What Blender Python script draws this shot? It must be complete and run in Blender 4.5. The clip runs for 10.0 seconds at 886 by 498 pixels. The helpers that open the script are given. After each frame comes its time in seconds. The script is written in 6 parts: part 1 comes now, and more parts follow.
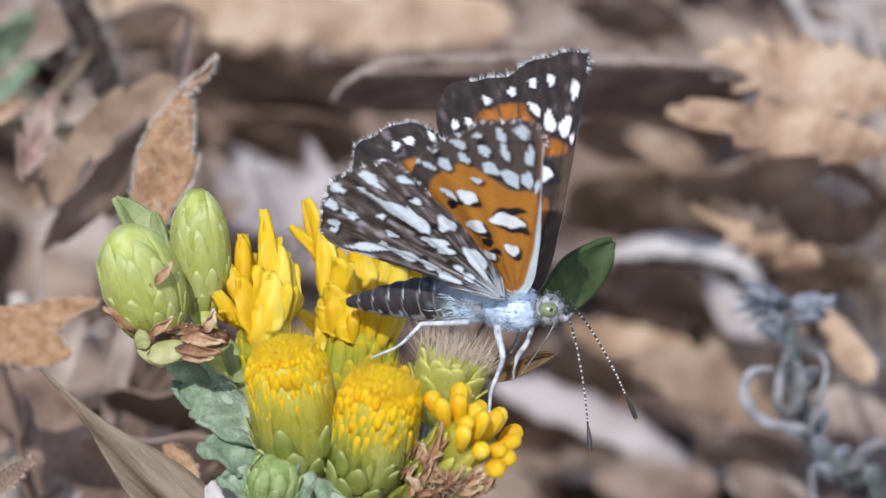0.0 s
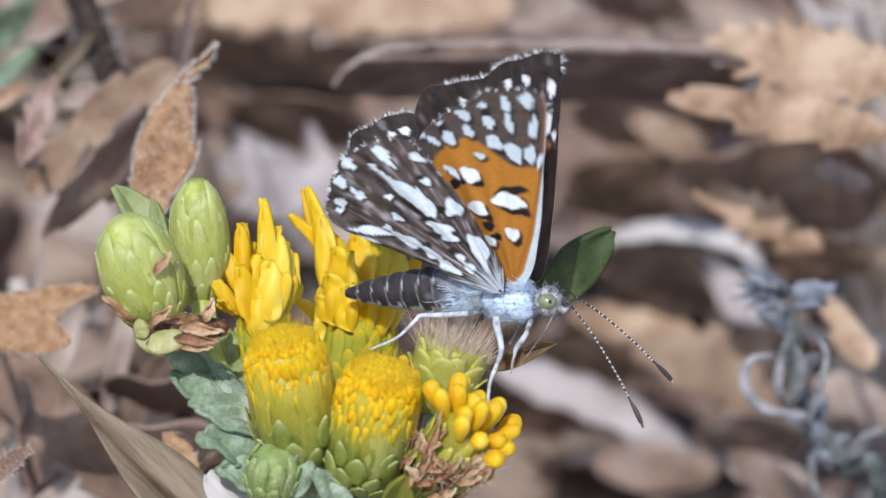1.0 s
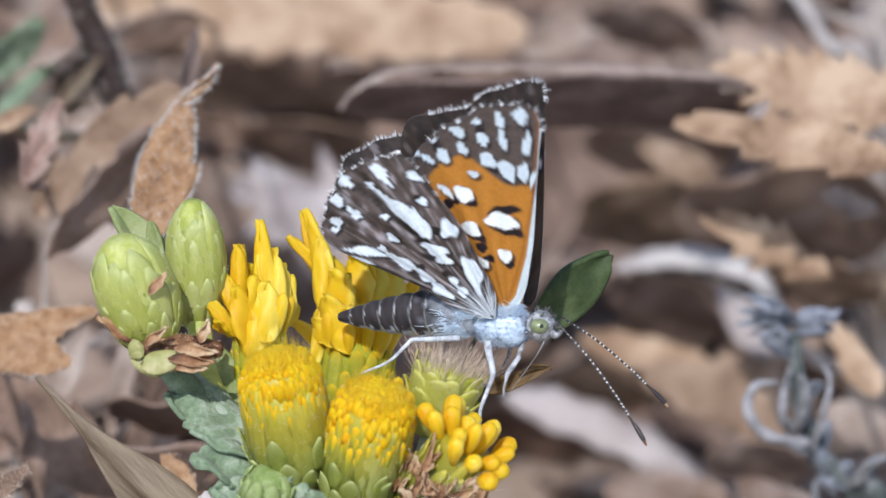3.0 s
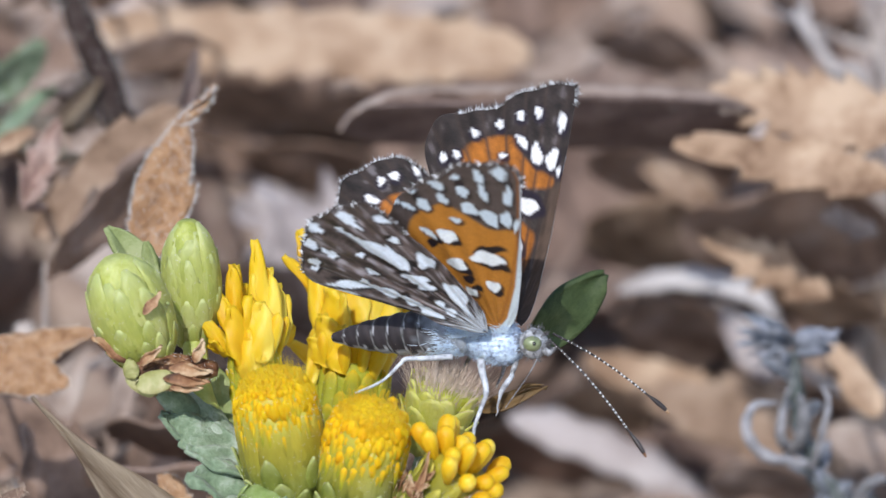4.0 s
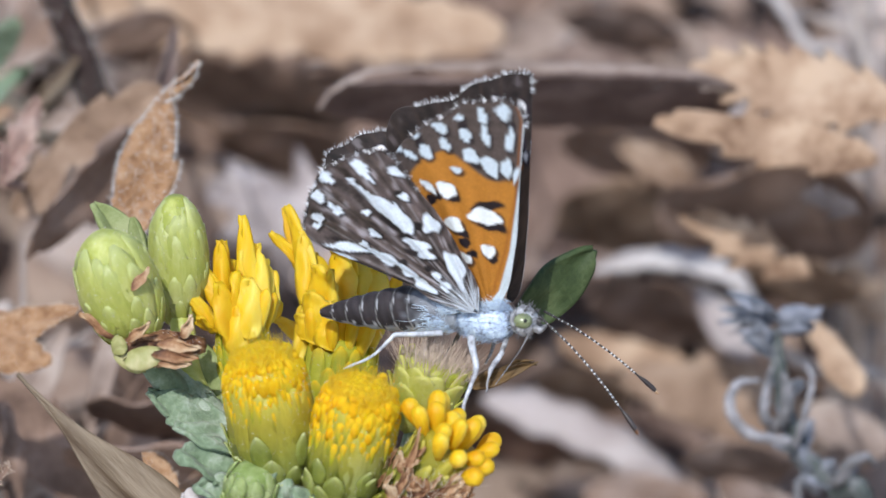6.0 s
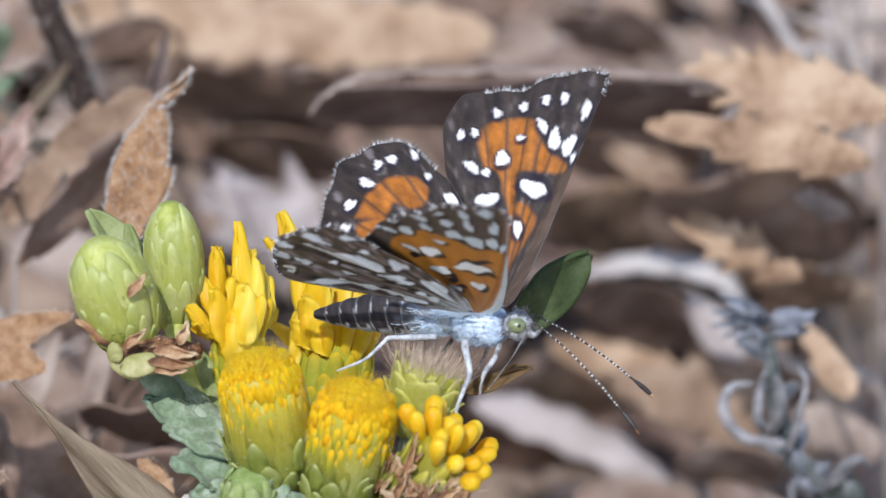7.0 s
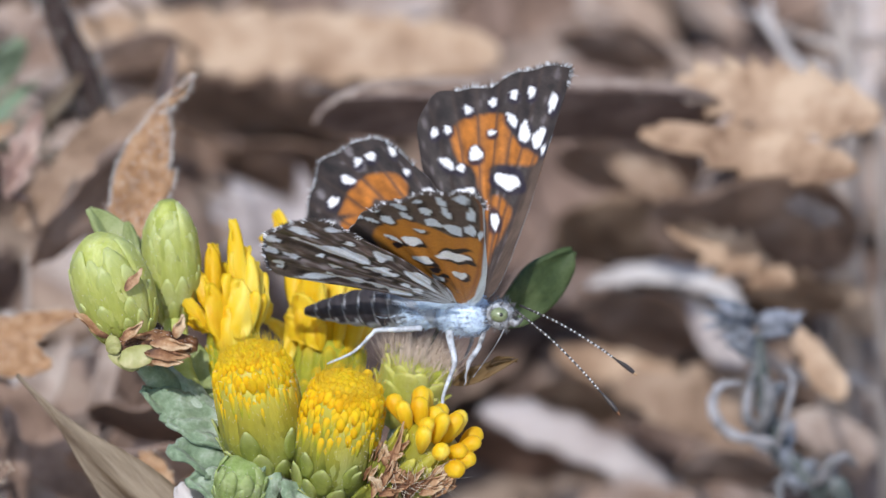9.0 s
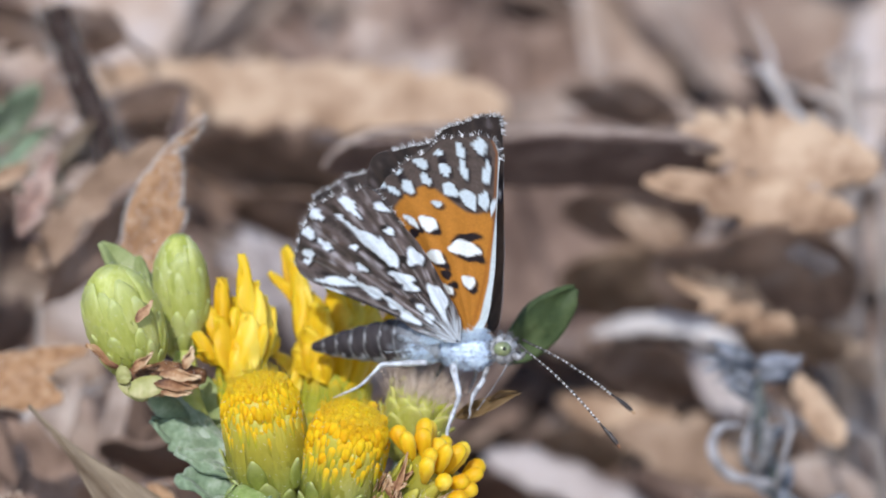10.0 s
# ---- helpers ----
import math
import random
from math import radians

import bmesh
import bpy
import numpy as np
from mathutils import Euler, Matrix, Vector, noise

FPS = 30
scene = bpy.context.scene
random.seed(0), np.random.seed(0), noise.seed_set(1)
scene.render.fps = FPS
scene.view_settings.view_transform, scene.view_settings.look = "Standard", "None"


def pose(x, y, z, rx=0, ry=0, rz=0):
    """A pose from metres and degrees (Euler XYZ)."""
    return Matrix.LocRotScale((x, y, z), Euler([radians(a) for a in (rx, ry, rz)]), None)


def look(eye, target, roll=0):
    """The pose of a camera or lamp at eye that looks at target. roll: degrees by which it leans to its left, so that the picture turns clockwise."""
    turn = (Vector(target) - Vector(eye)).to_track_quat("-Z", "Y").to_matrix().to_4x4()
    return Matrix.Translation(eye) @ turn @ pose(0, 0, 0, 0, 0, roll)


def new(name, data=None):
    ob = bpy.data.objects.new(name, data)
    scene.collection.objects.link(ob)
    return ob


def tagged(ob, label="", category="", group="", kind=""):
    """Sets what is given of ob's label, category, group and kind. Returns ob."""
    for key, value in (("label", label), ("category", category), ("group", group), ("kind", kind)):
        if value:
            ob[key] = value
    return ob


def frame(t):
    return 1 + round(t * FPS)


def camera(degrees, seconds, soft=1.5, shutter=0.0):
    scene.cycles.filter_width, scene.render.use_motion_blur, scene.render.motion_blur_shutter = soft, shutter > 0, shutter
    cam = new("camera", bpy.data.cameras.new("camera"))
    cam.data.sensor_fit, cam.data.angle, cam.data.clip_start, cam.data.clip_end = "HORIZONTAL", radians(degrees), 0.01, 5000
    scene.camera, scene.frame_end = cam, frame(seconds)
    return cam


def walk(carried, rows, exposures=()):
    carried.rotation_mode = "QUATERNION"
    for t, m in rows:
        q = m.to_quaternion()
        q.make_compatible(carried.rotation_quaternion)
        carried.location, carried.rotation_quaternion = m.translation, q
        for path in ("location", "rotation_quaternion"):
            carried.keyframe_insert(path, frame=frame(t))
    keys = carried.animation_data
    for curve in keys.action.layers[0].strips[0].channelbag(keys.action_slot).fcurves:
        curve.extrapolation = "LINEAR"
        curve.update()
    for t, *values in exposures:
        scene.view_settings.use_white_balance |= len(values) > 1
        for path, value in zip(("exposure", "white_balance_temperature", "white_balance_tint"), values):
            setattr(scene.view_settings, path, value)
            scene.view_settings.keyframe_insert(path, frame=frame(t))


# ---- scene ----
# A metalmark butterfly feeding on a goldenbush sprig over sunlit dry litter.
# Places are given in millimetres in a slanted frame: across, up the picture plane, and away from the lens.
PITCH = radians(30)
AX = Vector((1, 0, 0))
UP = Vector((0, math.sin(PITCH), math.cos(PITCH)))
AWAY = Vector((0, math.cos(PITCH), -math.sin(PITCH)))
HOME = Vector((0, 0, 0.082))


def at(u, v, w):
    """World place of a point given in the slanted frame, in millimetres."""
    return HOME + (AX * u + UP * v + AWAY * w) * 0.001


def slant(u, v, w):
    """World direction of a slanted-frame direction."""
    return AX * u + UP * v + AWAY * w


cam = camera(10.748, 10.0, soft=1.5)
cam.data.dof.use_dof = True
cam.data.dof.focus_distance = 0.2525
cam.data.dof.aperture_fstop = 54.0
walk(cam, [
    (0.0, look(at(-0.000, 0.000, -250.000), at(-0.000, 0.000, 0), 0.061)),
    (0.5, look(at(0.014, 0.752, -249.873), at(-0.010, -0.276, 0), 0.124)),
    (1.0, look(at(0.361, 1.076, -249.738), at(0.040, -0.553, 0), 0.096)),
    (1.5, look(at(1.237, 0.908, -248.858), at(0.005, -0.815, 0), 0.215)),
    (2.0, look(at(1.681, 1.405, -249.410), at(0.034, -0.680, 0), 0.198)),
    (2.5, look(at(2.230, 0.780, -249.299), at(0.086, -0.297, 0), 0.173)),
    (4.0, look(at(4.931, -0.043, -249.707), at(0.532, 1.678, 0), -0.181)),
    (4.5, look(at(3.789, 0.713, -248.984), at(0.627, 1.699, 0), 0.053)),
    (5.0, look(at(3.465, -0.899, -247.728), at(0.783, 1.044, 0), -0.075)),
    (5.5, look(at(2.947, -0.974, -248.474), at(0.922, 0.339, 0), 0.094)),
    (7.0, look(at(0.989, -0.926, -248.261), at(1.323, 0.643, 0), 0.084)),
    (7.5, look(at(3.820, -1.671, -248.845), at(1.444, 1.235, 0), -0.115)),
    (8.0, look(at(3.995, -2.294, -247.823), at(1.535, 1.098, 0), -0.281)),
    (8.5, look(at(4.460, -3.882, -250.073), at(1.799, 0.615, 0), -0.517)),
    (9.0, look(at(5.049, -3.735, -256.991), at(2.018, 0.436, 0), -0.350)),
    (9.5, look(at(4.747, -4.489, -262.055), at(1.864, 1.548, 0), -0.203)),
    (10.0, look(at(5.475, -6.552, -262.116), at(1.742, 2.406, 0), 0.069)),
], exposures=[(0.0, 0.15), (10.0, 0.15)])

# ---- light ----
SUN_TO = Vector((-0.15, -0.58, 0.80)).normalized()
world = bpy.data.worlds.new("daylight")
scene.world = world
world.use_nodes = True
wn = world.node_tree.nodes
sky = wn.new("ShaderNodeTexSky")
sky.sky_type, sky.sun_disc = "NISHITA", False
sky.sun_elevation = math.asin(SUN_TO.z)
sky.sun_rotation = math.atan2(SUN_TO.x, SUN_TO.y)
wn["Background"].inputs["Strength"].default_value = 0.16
world.node_tree.links.new(sky.outputs[0], wn["Background"].inputs["Color"])
sun_lamp = bpy.data.lights.new("sun", "SUN")
sun_lamp.energy, sun_lamp.angle, sun_lamp.color = 3.0, radians(0.53), (0.985, 0.97, 0.965)
sun = new("sun", sun_lamp)
sun.matrix_world = look((0, 0, 2), Vector((0, 0, 2)) - SUN_TO)


# ---- materials ----
def nodes_of(name):
    m = bpy.data.materials.new(name)
    m.use_nodes = True
    t = m.node_tree
    return m, t.nodes, t.links, t.nodes["Principled BSDF"]


def ramp_between(n, l, fac, stops):
    r = n.new("ShaderNodeValToRGB")
    while len(r.color_ramp.elements) < len(stops):
        r.color_ramp.elements.new(0.5)
    for e, (p, c) in zip(r.color_ramp.elements, stops):
        e.position, e.color = p, (*c, 1)
    l.new(fac, r.inputs[0])
    return r.outputs[0]


def noise_tex(n, l, scale, detail=4.0, rough=0.6, vec=None, stretch=None):
    co = n.new("ShaderNodeTexCoord")
    src = co.outputs["Object"]
    if stretch:
        mp = n.new("ShaderNodeMapping")
        mp.inputs["Scale"].default_value = stretch
        l.new(src, mp.inputs[0])
        src = mp.outputs[0]
    t = n.new("ShaderNodeTexNoise")
    t.inputs["Scale"].default_value, t.inputs["Detail"].default_value, t.inputs["Roughness"].default_value = scale, detail, rough
    l.new(src, t.inputs["Vector"])
    return t.outputs[0]


def organic(name, stops, coarse=300.0, fine=2500.0, rough=0.75, bump=0.00008, shine=0.3, through_light=0.0, through_color=(0.5, 0.25, 0.08),
            vary=0.12, stretch=None, islands=False, sheen=0.0, grade=None, soft=None, tip=None, melt=0.22):
    """A plant surface: colour blotches at two scales, fine relief, optional light through thin tissue."""
    m, n, l, bsdf = nodes_of(name)
    big = noise_tex(n, l, coarse, 3.0, 0.55, stretch=stretch)
    small = noise_tex(n, l, fine, 3.0, 0.65, stretch=stretch)
    mix = n.new("ShaderNodeMath")
    mix.operation = "MULTIPLY_ADD"
    mix.inputs[1].default_value, mix.inputs[2].default_value = 0.45, -0.22
    l.new(small, mix.inputs[0])
    add = n.new("ShaderNodeMath")
    l.new(big, add.inputs[0])
    l.new(mix.outputs[0], add.inputs[1])
    if islands:
        rnd = n.new("ShaderNodeNewGeometry").outputs["Random Per Island"]
    else:
        rnd = n.new("ShaderNodeObjectInfo").outputs["Random"]
    shift = n.new("ShaderNodeMath")
    shift.operation = "MULTIPLY_ADD"
    shift.inputs[1].default_value, shift.inputs[2].default_value = vary * 2, -vary
    l.new(rnd, shift.inputs[0])
    total = n.new("ShaderNodeMath")
    total.use_clamp = True
    l.new(add.outputs[0], total.inputs[0])
    l.new(shift.outputs[0], total.inputs[1])
    col = ramp_between(n, l, total.outputs[0], stops)
    if grade:
        # a second set of colours towards the far end of the piece's own length
        far_stops, start, end = grade
        sep = n.new("ShaderNodeSeparateXYZ")
        l.new(n.new("ShaderNodeTexCoord").outputs["Object"], sep.inputs[0])
        mr = n.new("ShaderNodeMapRange")
        mr.inputs[1].default_value, mr.inputs[2].default_value = start, end
        l.new(sep.outputs[0], mr.inputs[0])
        gm = n.new("ShaderNodeMix")
        gm.data_type = "RGBA"
        l.new(mr.outputs[0], gm.inputs[0])
        l.new(col, gm.inputs[6])
        l.new(ramp_between(n, l, total.outputs[0], far_stops), gm.inputs[7])
        col = gm.outputs[2]
    if tip:
        ta = n.new("ShaderNodeAttribute")
        ta.attribute_name = "tip"
        tm = n.new("ShaderNodeMix")
        tm.data_type = "RGBA"
        l.new(ta.outputs["Fac"], tm.inputs[0])
        l.new(col, tm.inputs[6])
        tm.inputs[7].default_value = (*tip, 1)
        col = tm.outputs[2]
    l.new(col, bsdf.inputs["Base Color"])
    if soft:
        bsdf.inputs["Subsurface Weight"].default_value = melt
        bsdf.inputs["Subsurface Radius"].default_value = soft
        bsdf.inputs["Subsurface Scale"].default_value = 0.0006
    bsdf.inputs["Roughness"].default_value = rough
    bsdf.inputs["Specular IOR Level"].default_value = shine
    if sheen:
        bsdf.inputs["Sheen Weight"].default_value = sheen
        bsdf.inputs["Sheen Roughness"].default_value = 0.5
    b = n.new("ShaderNodeBump")
    b.inputs["Strength"].default_value, b.inputs["Distance"].default_value = 0.8, bump
    l.new(total.outputs[0], b.inputs["Height"])
    l.new(b.outputs[0], bsdf.inputs["Normal"])
    if through_light:
        tr = n.new("ShaderNodeBsdfTranslucent")
        tr.inputs["Color"].default_value = (*through_color, 1)
        ms = n.new("ShaderNodeMixShader")
        ms.inputs[0].default_value = through_light
        l.new(bsdf.outputs[0], ms.inputs[1])
        l.new(tr.outputs[0], ms.inputs[2])
        l.new(ms.outputs[0], n["Material Output"].inputs["Surface"])
    return m


def patterned(name, rough, fine=6000.0, sheen=0.0, through_light=0.0):
    """Scaled wing surface: the pattern painted on the mesh, broken up by the grain of the scales."""
    m, n, l, bsdf = nodes_of(name)
    a = n.new("ShaderNodeAttribute")
    a.attribute_name = "pattern"
    g = noise_tex(n, l, fine, 2.0, 0.7)
    k = ramp_between(n, l, g, [(0.25, (0.88, 0.88, 0.88)), (0.75, (1.13, 1.13, 1.13))])
    x = n.new("ShaderNodeMix")
    x.data_type, x.blend_type = "RGBA", "MULTIPLY"
    x.inputs[0].default_value = 1.0
    l.new(a.outputs["Color"], x.inputs[6])
    l.new(k, x.inputs[7])
    l.new(x.outputs[2], bsdf.inputs["Base Color"])
    bsdf.inputs["Roughness"].default_value = rough
    bsdf.inputs["Specular IOR Level"].default_value = 0.35
    bsdf.inputs["Sheen Weight"].default_value = sheen
    b = n.new("ShaderNodeBump")
    b.inputs["Strength"].default_value, b.inputs["Distance"].default_value = 0.6, 0.00003
    l.new(g, b.inputs["Height"])
    l.new(b.outputs[0], bsdf.inputs["Normal"])
    if through_light:
        tr = n.new("ShaderNodeBsdfTranslucent")
        l.new(x.outputs[2], tr.inputs["Color"])
        ms = n.new("ShaderNodeMixShader")
        ms.inputs[0].default_value = through_light
        l.new(bsdf.outputs[0], ms.inputs[1])
        l.new(tr.outputs[0], ms.inputs[2])
        l.new(ms.outputs[0], n["Material Output"].inputs["Surface"])
    return m


SOIL = organic("dusty_soil", [(0.25, (0.17, 0.125, 0.1)), (0.55, (0.33, 0.255, 0.21)), (0.85, (0.46, 0.38, 0.32))], 90, 900, 0.95, 0.0006, 0.1)
TAN = organic("tan_dry_leaf", [(0.3, (0.21, 0.127, 0.08)), (0.5, (0.44, 0.298, 0.2)), (0.7, (0.62, 0.46, 0.33))], 260, 2000, 0.8, 0.0003, 0.2, 0.16, (0.42, 0.2, 0.08), 0.1)
RUST = organic("rust_fuzzy_leaf", [(0.2, (0.22, 0.11, 0.055)), (0.5, (0.44, 0.255, 0.14)), (0.8, (0.6, 0.4, 0.25))], 1500, 5200, 0.9, 0.0006, 0.1, 0.12, (0.4, 0.17, 0.06), 0.05, sheen=0.12)
REDDISH = organic("reddish_brown_leaf", [(0.2, (0.13, 0.07, 0.06)), (0.5, (0.3, 0.19, 0.16)), (0.8, (0.48, 0.36, 0.31))], 400, 3000, 0.9, 0.0002, 0.1, 0.06, (0.35, 0.15, 0.08), 0.05, sheen=0.2)
DULLTAN = organic("dull_tan_leaf", [(0.2, (0.12, 0.075, 0.05)), (0.5, (0.3, 0.205, 0.145)), (0.8, (0.46, 0.345, 0.26))], 320, 2800, 0.88, 0.0003, 0.15, 0.08, (0.35, 0.17, 0.08), 0.08)
BROWN = organic("brown_dry_leaf", [(0.2, (0.1, 0.065, 0.05)), (0.5, (0.24, 0.16, 0.12)), (0.8, (0.38, 0.29, 0.25))], 240, 2400, 0.85, 0.00012, 0.2, 0.04, (0.3, 0.13, 0.06), 0.12)
GREY = organic("grey_dry_leaf", [(0.2, (0.2, 0.17, 0.165)), (0.5, (0.43, 0.375, 0.37)), (0.8, (0.62, 0.56, 0.55))], 300, 2600, 0.85, 0.0001, 0.2, 0.1, (0.35, 0.22, 0.15), 0.08)
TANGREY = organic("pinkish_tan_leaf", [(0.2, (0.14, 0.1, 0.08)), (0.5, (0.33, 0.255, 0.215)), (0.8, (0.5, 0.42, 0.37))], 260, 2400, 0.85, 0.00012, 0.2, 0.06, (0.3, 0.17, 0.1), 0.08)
DARKSTEM = organic("dark_grey_green_stem", [(0.2, (0.03, 0.04, 0.04)), (0.5, (0.1, 0.115, 0.11)), (0.8, (0.3, 0.3, 0.32))], 700, 3500, 0.9, 0.0001, 0.15)
STRAW = organic("pale_straw", [(0.2, (0.4, 0.35, 0.33)), (0.5, (0.6, 0.56, 0.55)), (0.8, (0.73, 0.69, 0.69))], 260, 2200, 0.55, 0.00006, 0.4, 0.12, (0.5, 0.4, 0.3), 0.08, stretch=(0.25, 1, 1))
BLEACHED = organic("dull_bleached_blade", [(0.25, (0.28, 0.23, 0.22)), (0.5, (0.46, 0.4, 0.39)), (0.75, (0.6, 0.55, 0.54))], 300, 2200, 0.7, 0.0001, 0.25, 0.1, (0.4, 0.3, 0.22), 0.08, stretch=(0.25, 1, 1))
HUSK = organic("veined_husk", [(0.3, (0.04, 0.022, 0.013)), (0.44, (0.115, 0.078, 0.048)), (0.68, (0.28, 0.22, 0.155))], 800, 3600, 0.6, 0.0003, 0.35, 0.15, (0.45, 0.3, 0.16), 0.05, stretch=(0.12, 1, 1))
LITTER = organic("mixed_dry_litter", [(0.1, (0.1, 0.065, 0.055)), (0.4, (0.3, 0.21, 0.17)), (0.65, (0.48, 0.37, 0.3)), (0.9, (0.62, 0.55, 0.53))], 200, 2000, 0.85, 0.00012, 0.2, 0.12, (0.35, 0.17, 0.08), 0.3, islands=True)
BARK = organic("dark_stem_bark", [(0.2, (0.02, 0.014, 0.012)), (0.5, (0.05, 0.034, 0.03)), (0.8, (0.13, 0.1, 0.09))], 400, 2500, 0.9, 0.0002, 0.15, stretch=(1, 1, 0.3))
TWIG = organic("pale_twig_bark", [(0.2, (0.2, 0.16, 0.14)), (0.5, (0.42, 0.36, 0.33)), (0.8, (0.6, 0.54, 0.5))], 400, 2500, 0.85, 0.00012, 0.2)
HAIR = organic("white_plant_hair", [(0.2, (0.6, 0.57, 0.55)), (0.8, (0.85, 0.83, 0.8))], 400, 2000, 0.5, 0.00001, 0.4)
DRYHAIR = organic("tan_plant_hair", [(0.2, (0.45, 0.33, 0.24)), (0.8, (0.72, 0.6, 0.5))], 400, 2000, 0.5, 0.00001, 0.4)
WOOLPALE = organic("pale_woolly_leaf", [(0.25, (0.13, 0.13, 0.135)), (0.5, (0.27, 0.262, 0.275)), (0.75, (0.44, 0.425, 0.44))], 900, 4000, 0.95, 0.0001, 0.1, sheen=0.1)
WOOLLY = organic("grey_woolly_plant", [(0.2, (0.07, 0.08, 0.095)), (0.5, (0.2, 0.215, 0.25)), (0.8, (0.4, 0.41, 0.47))], 500, 4000, 0.95, 0.0001, 0.1, sheen=0.1)
GREEN = organic("leaf_green", [(0.2, (0.13, 0.17, 0.06)), (0.5, (0.27, 0.32, 0.13)), (0.8, (0.42, 0.46, 0.24))], 600, 4500, 0.75, 0.00015, 0.2, 0.15, (0.2, 0.35, 0.05), 0.08)
DEEPGREEN = organic("deep_green_leaf", [(0.2, (0.022, 0.036, 0.014)), (0.5, (0.05, 0.078, 0.028)), (0.8, (0.1, 0.135, 0.055))], 600, 4500, 0.6, 0.00015, 0.3, 0.08, (0.15, 0.3, 0.04), 0.08)
SAGE = organic("grey_green_leaf", [(0.2, (0.09, 0.14, 0.08)), (0.5, (0.22, 0.3, 0.19)), (0.8, (0.45, 0.52, 0.42))], 900, 4500, 0.8, 0.0003, 0.25, 0.1, (0.25, 0.35, 0.1), 0.08, sheen=0.2)
BRACT = organic("bract_green", [(0.2, (0.15, 0.17, 0.025)), (0.5, (0.25, 0.275, 0.04)), (0.8, (0.36, 0.4, 0.12))], 900, 5000, 0.4, 0.00014, 0.45, 0.12, (0.5, 0.52, 0.08), 0.22, (0.35, 1, 1),
                grade=([(0.2, (0.5, 0.4, 0.02)), (0.5, (0.62, 0.48, 0.03)), (0.8, (0.72, 0.58, 0.1))], 0.0026, 0.0066), soft=(0.8, 1.0, 0.2), tip=(0.6, 0.54, 0.09))
BUDGREEN = organic("bud_green", [(0.2, (0.31, 0.37, 0.06)), (0.5, (0.5, 0.55, 0.12)), (0.8, (0.68, 0.72, 0.27))], 900, 5000, 0.42, 0.00014, 0.5, 0.22, (0.42, 0.52, 0.1), 0.16, soft=(0.8, 1.0, 0.3), tip=(0.62, 0.7, 0.28), stretch=(0.3, 1, 1))
LIMEBRACT = organic("lime_bract", [(0.2, (0.17, 0.21, 0.03)), (0.5, (0.27, 0.315, 0.055)), (0.8, (0.38, 0.43, 0.13))], 900, 5000, 0.4, 0.00014, 0.45, 0.2, (0.5, 0.55, 0.08), 0.15, soft=(0.8, 1.0, 0.2), tip=(0.56, 0.62, 0.26))
YOUNGBRACT = organic("pale_young_bract", [(0.2, (0.4, 0.42, 0.05)), (0.5, (0.55, 0.57, 0.09)), (0.8, (0.68, 0.7, 0.2))], 900, 5000, 0.45, 0.00014, 0.4, 0.2, (0.6, 0.6, 0.08), 0.15, soft=(0.8, 1.0, 0.2), tip=(0.7, 0.7, 0.2), melt=0.4)
CLAW = organic("golden_brown_bract", [(0.2, (0.07, 0.042, 0.018)), (0.5, (0.19, 0.12, 0.05)), (0.8, (0.33, 0.23, 0.12))], 1400, 5000, 0.55, 0.0001, 0.35, 0.3, (0.45, 0.28, 0.08), 0.15, stretch=(0.3, 1, 1))
# dark stub brown; on the curled leaf it carries the hollow's shade
DARKSHADE = organic("dark_leaf_and_shade", [(0.2, (0.055, 0.038, 0.036)), (0.5, (0.145, 0.102, 0.092)), (0.8, (0.28, 0.215, 0.195))], 260, 2600, 0.9, 0.0002, 0.15, 0.0, vary=0.1)
GREENBUD = organic("young_bud_green", [(0.2, (0.14, 0.2, 0.05)), (0.5, (0.25, 0.34, 0.1)), (0.8, (0.4, 0.48, 0.22))], 1200, 5000, 0.55, 0.0002, 0.4, 0.15, (0.3, 0.45, 0.1), 0.12, soft=(0.7, 1.0, 0.3), tip=(0.4, 0.5, 0.2))
WITHERING = organic("withering_green", [(0.2, (0.2, 0.19, 0.06)), (0.5, (0.34, 0.34, 0.12)), (0.8, (0.5, 0.46, 0.24))], 1200, 5000, 0.5, 0.0002, 0.4, 0.1, (0.4, 0.4, 0.1), 0.15)
DRYBRACT = organic("dried_bract", [(0.25, (0.06, 0.025, 0.014)), (0.46, (0.21, 0.095, 0.045)), (0.64, (0.4, 0.23, 0.12)), (0.85, (0.64, 0.49, 0.32))], 1800, 5000, 0.6, 0.00008, 0.3, 0.1, (0.4, 0.2, 0.08), 0.2)
YELLOW = organic("yellow_petal", [(0.2, (0.74, 0.39, 0.006)), (0.5, (0.89, 0.61, 0.018)), (0.8, (0.95, 0.81, 0.16))], 1100, 6000, 0.5, 0.0002, 0.4, 0.25, (0.95, 0.62, 0.03), 0.12, soft=(1.0, 0.75, 0.1), stretch=(0.3, 1, 1))
DISC = organic("orange_yellow_disc", [(0.2, (0.74, 0.33, 0.006)), (0.5, (0.86, 0.47, 0.01)), (0.8, (0.9, 0.58, 0.03))], 900, 6000, 0.7, 0.00004, 0.12, 0.12, (0.9, 0.45, 0.02), 0.12, soft=(1.0, 0.7, 0.1), melt=0.7)
FLORETSIDE = organic("yellow_green_floret_side", [(0.2, (0.3, 0.33, 0.03)), (0.5, (0.42, 0.42, 0.04)), (0.8, (0.56, 0.52, 0.08))], 900, 6000, 0.6, 0.00006, 0.2, 0.12, (0.7, 0.5, 0.03), 0.15, soft=(1.0, 0.8, 0.1), tip=(0.88, 0.5, 0.012), melt=0.5)
PAPPUS = organic("pale_pappus_hair", [(0.2, (0.6, 0.52, 0.38)), (0.8, (0.85, 0.78, 0.66))], 600, 3000, 0.6, 0.00002, 0.3)
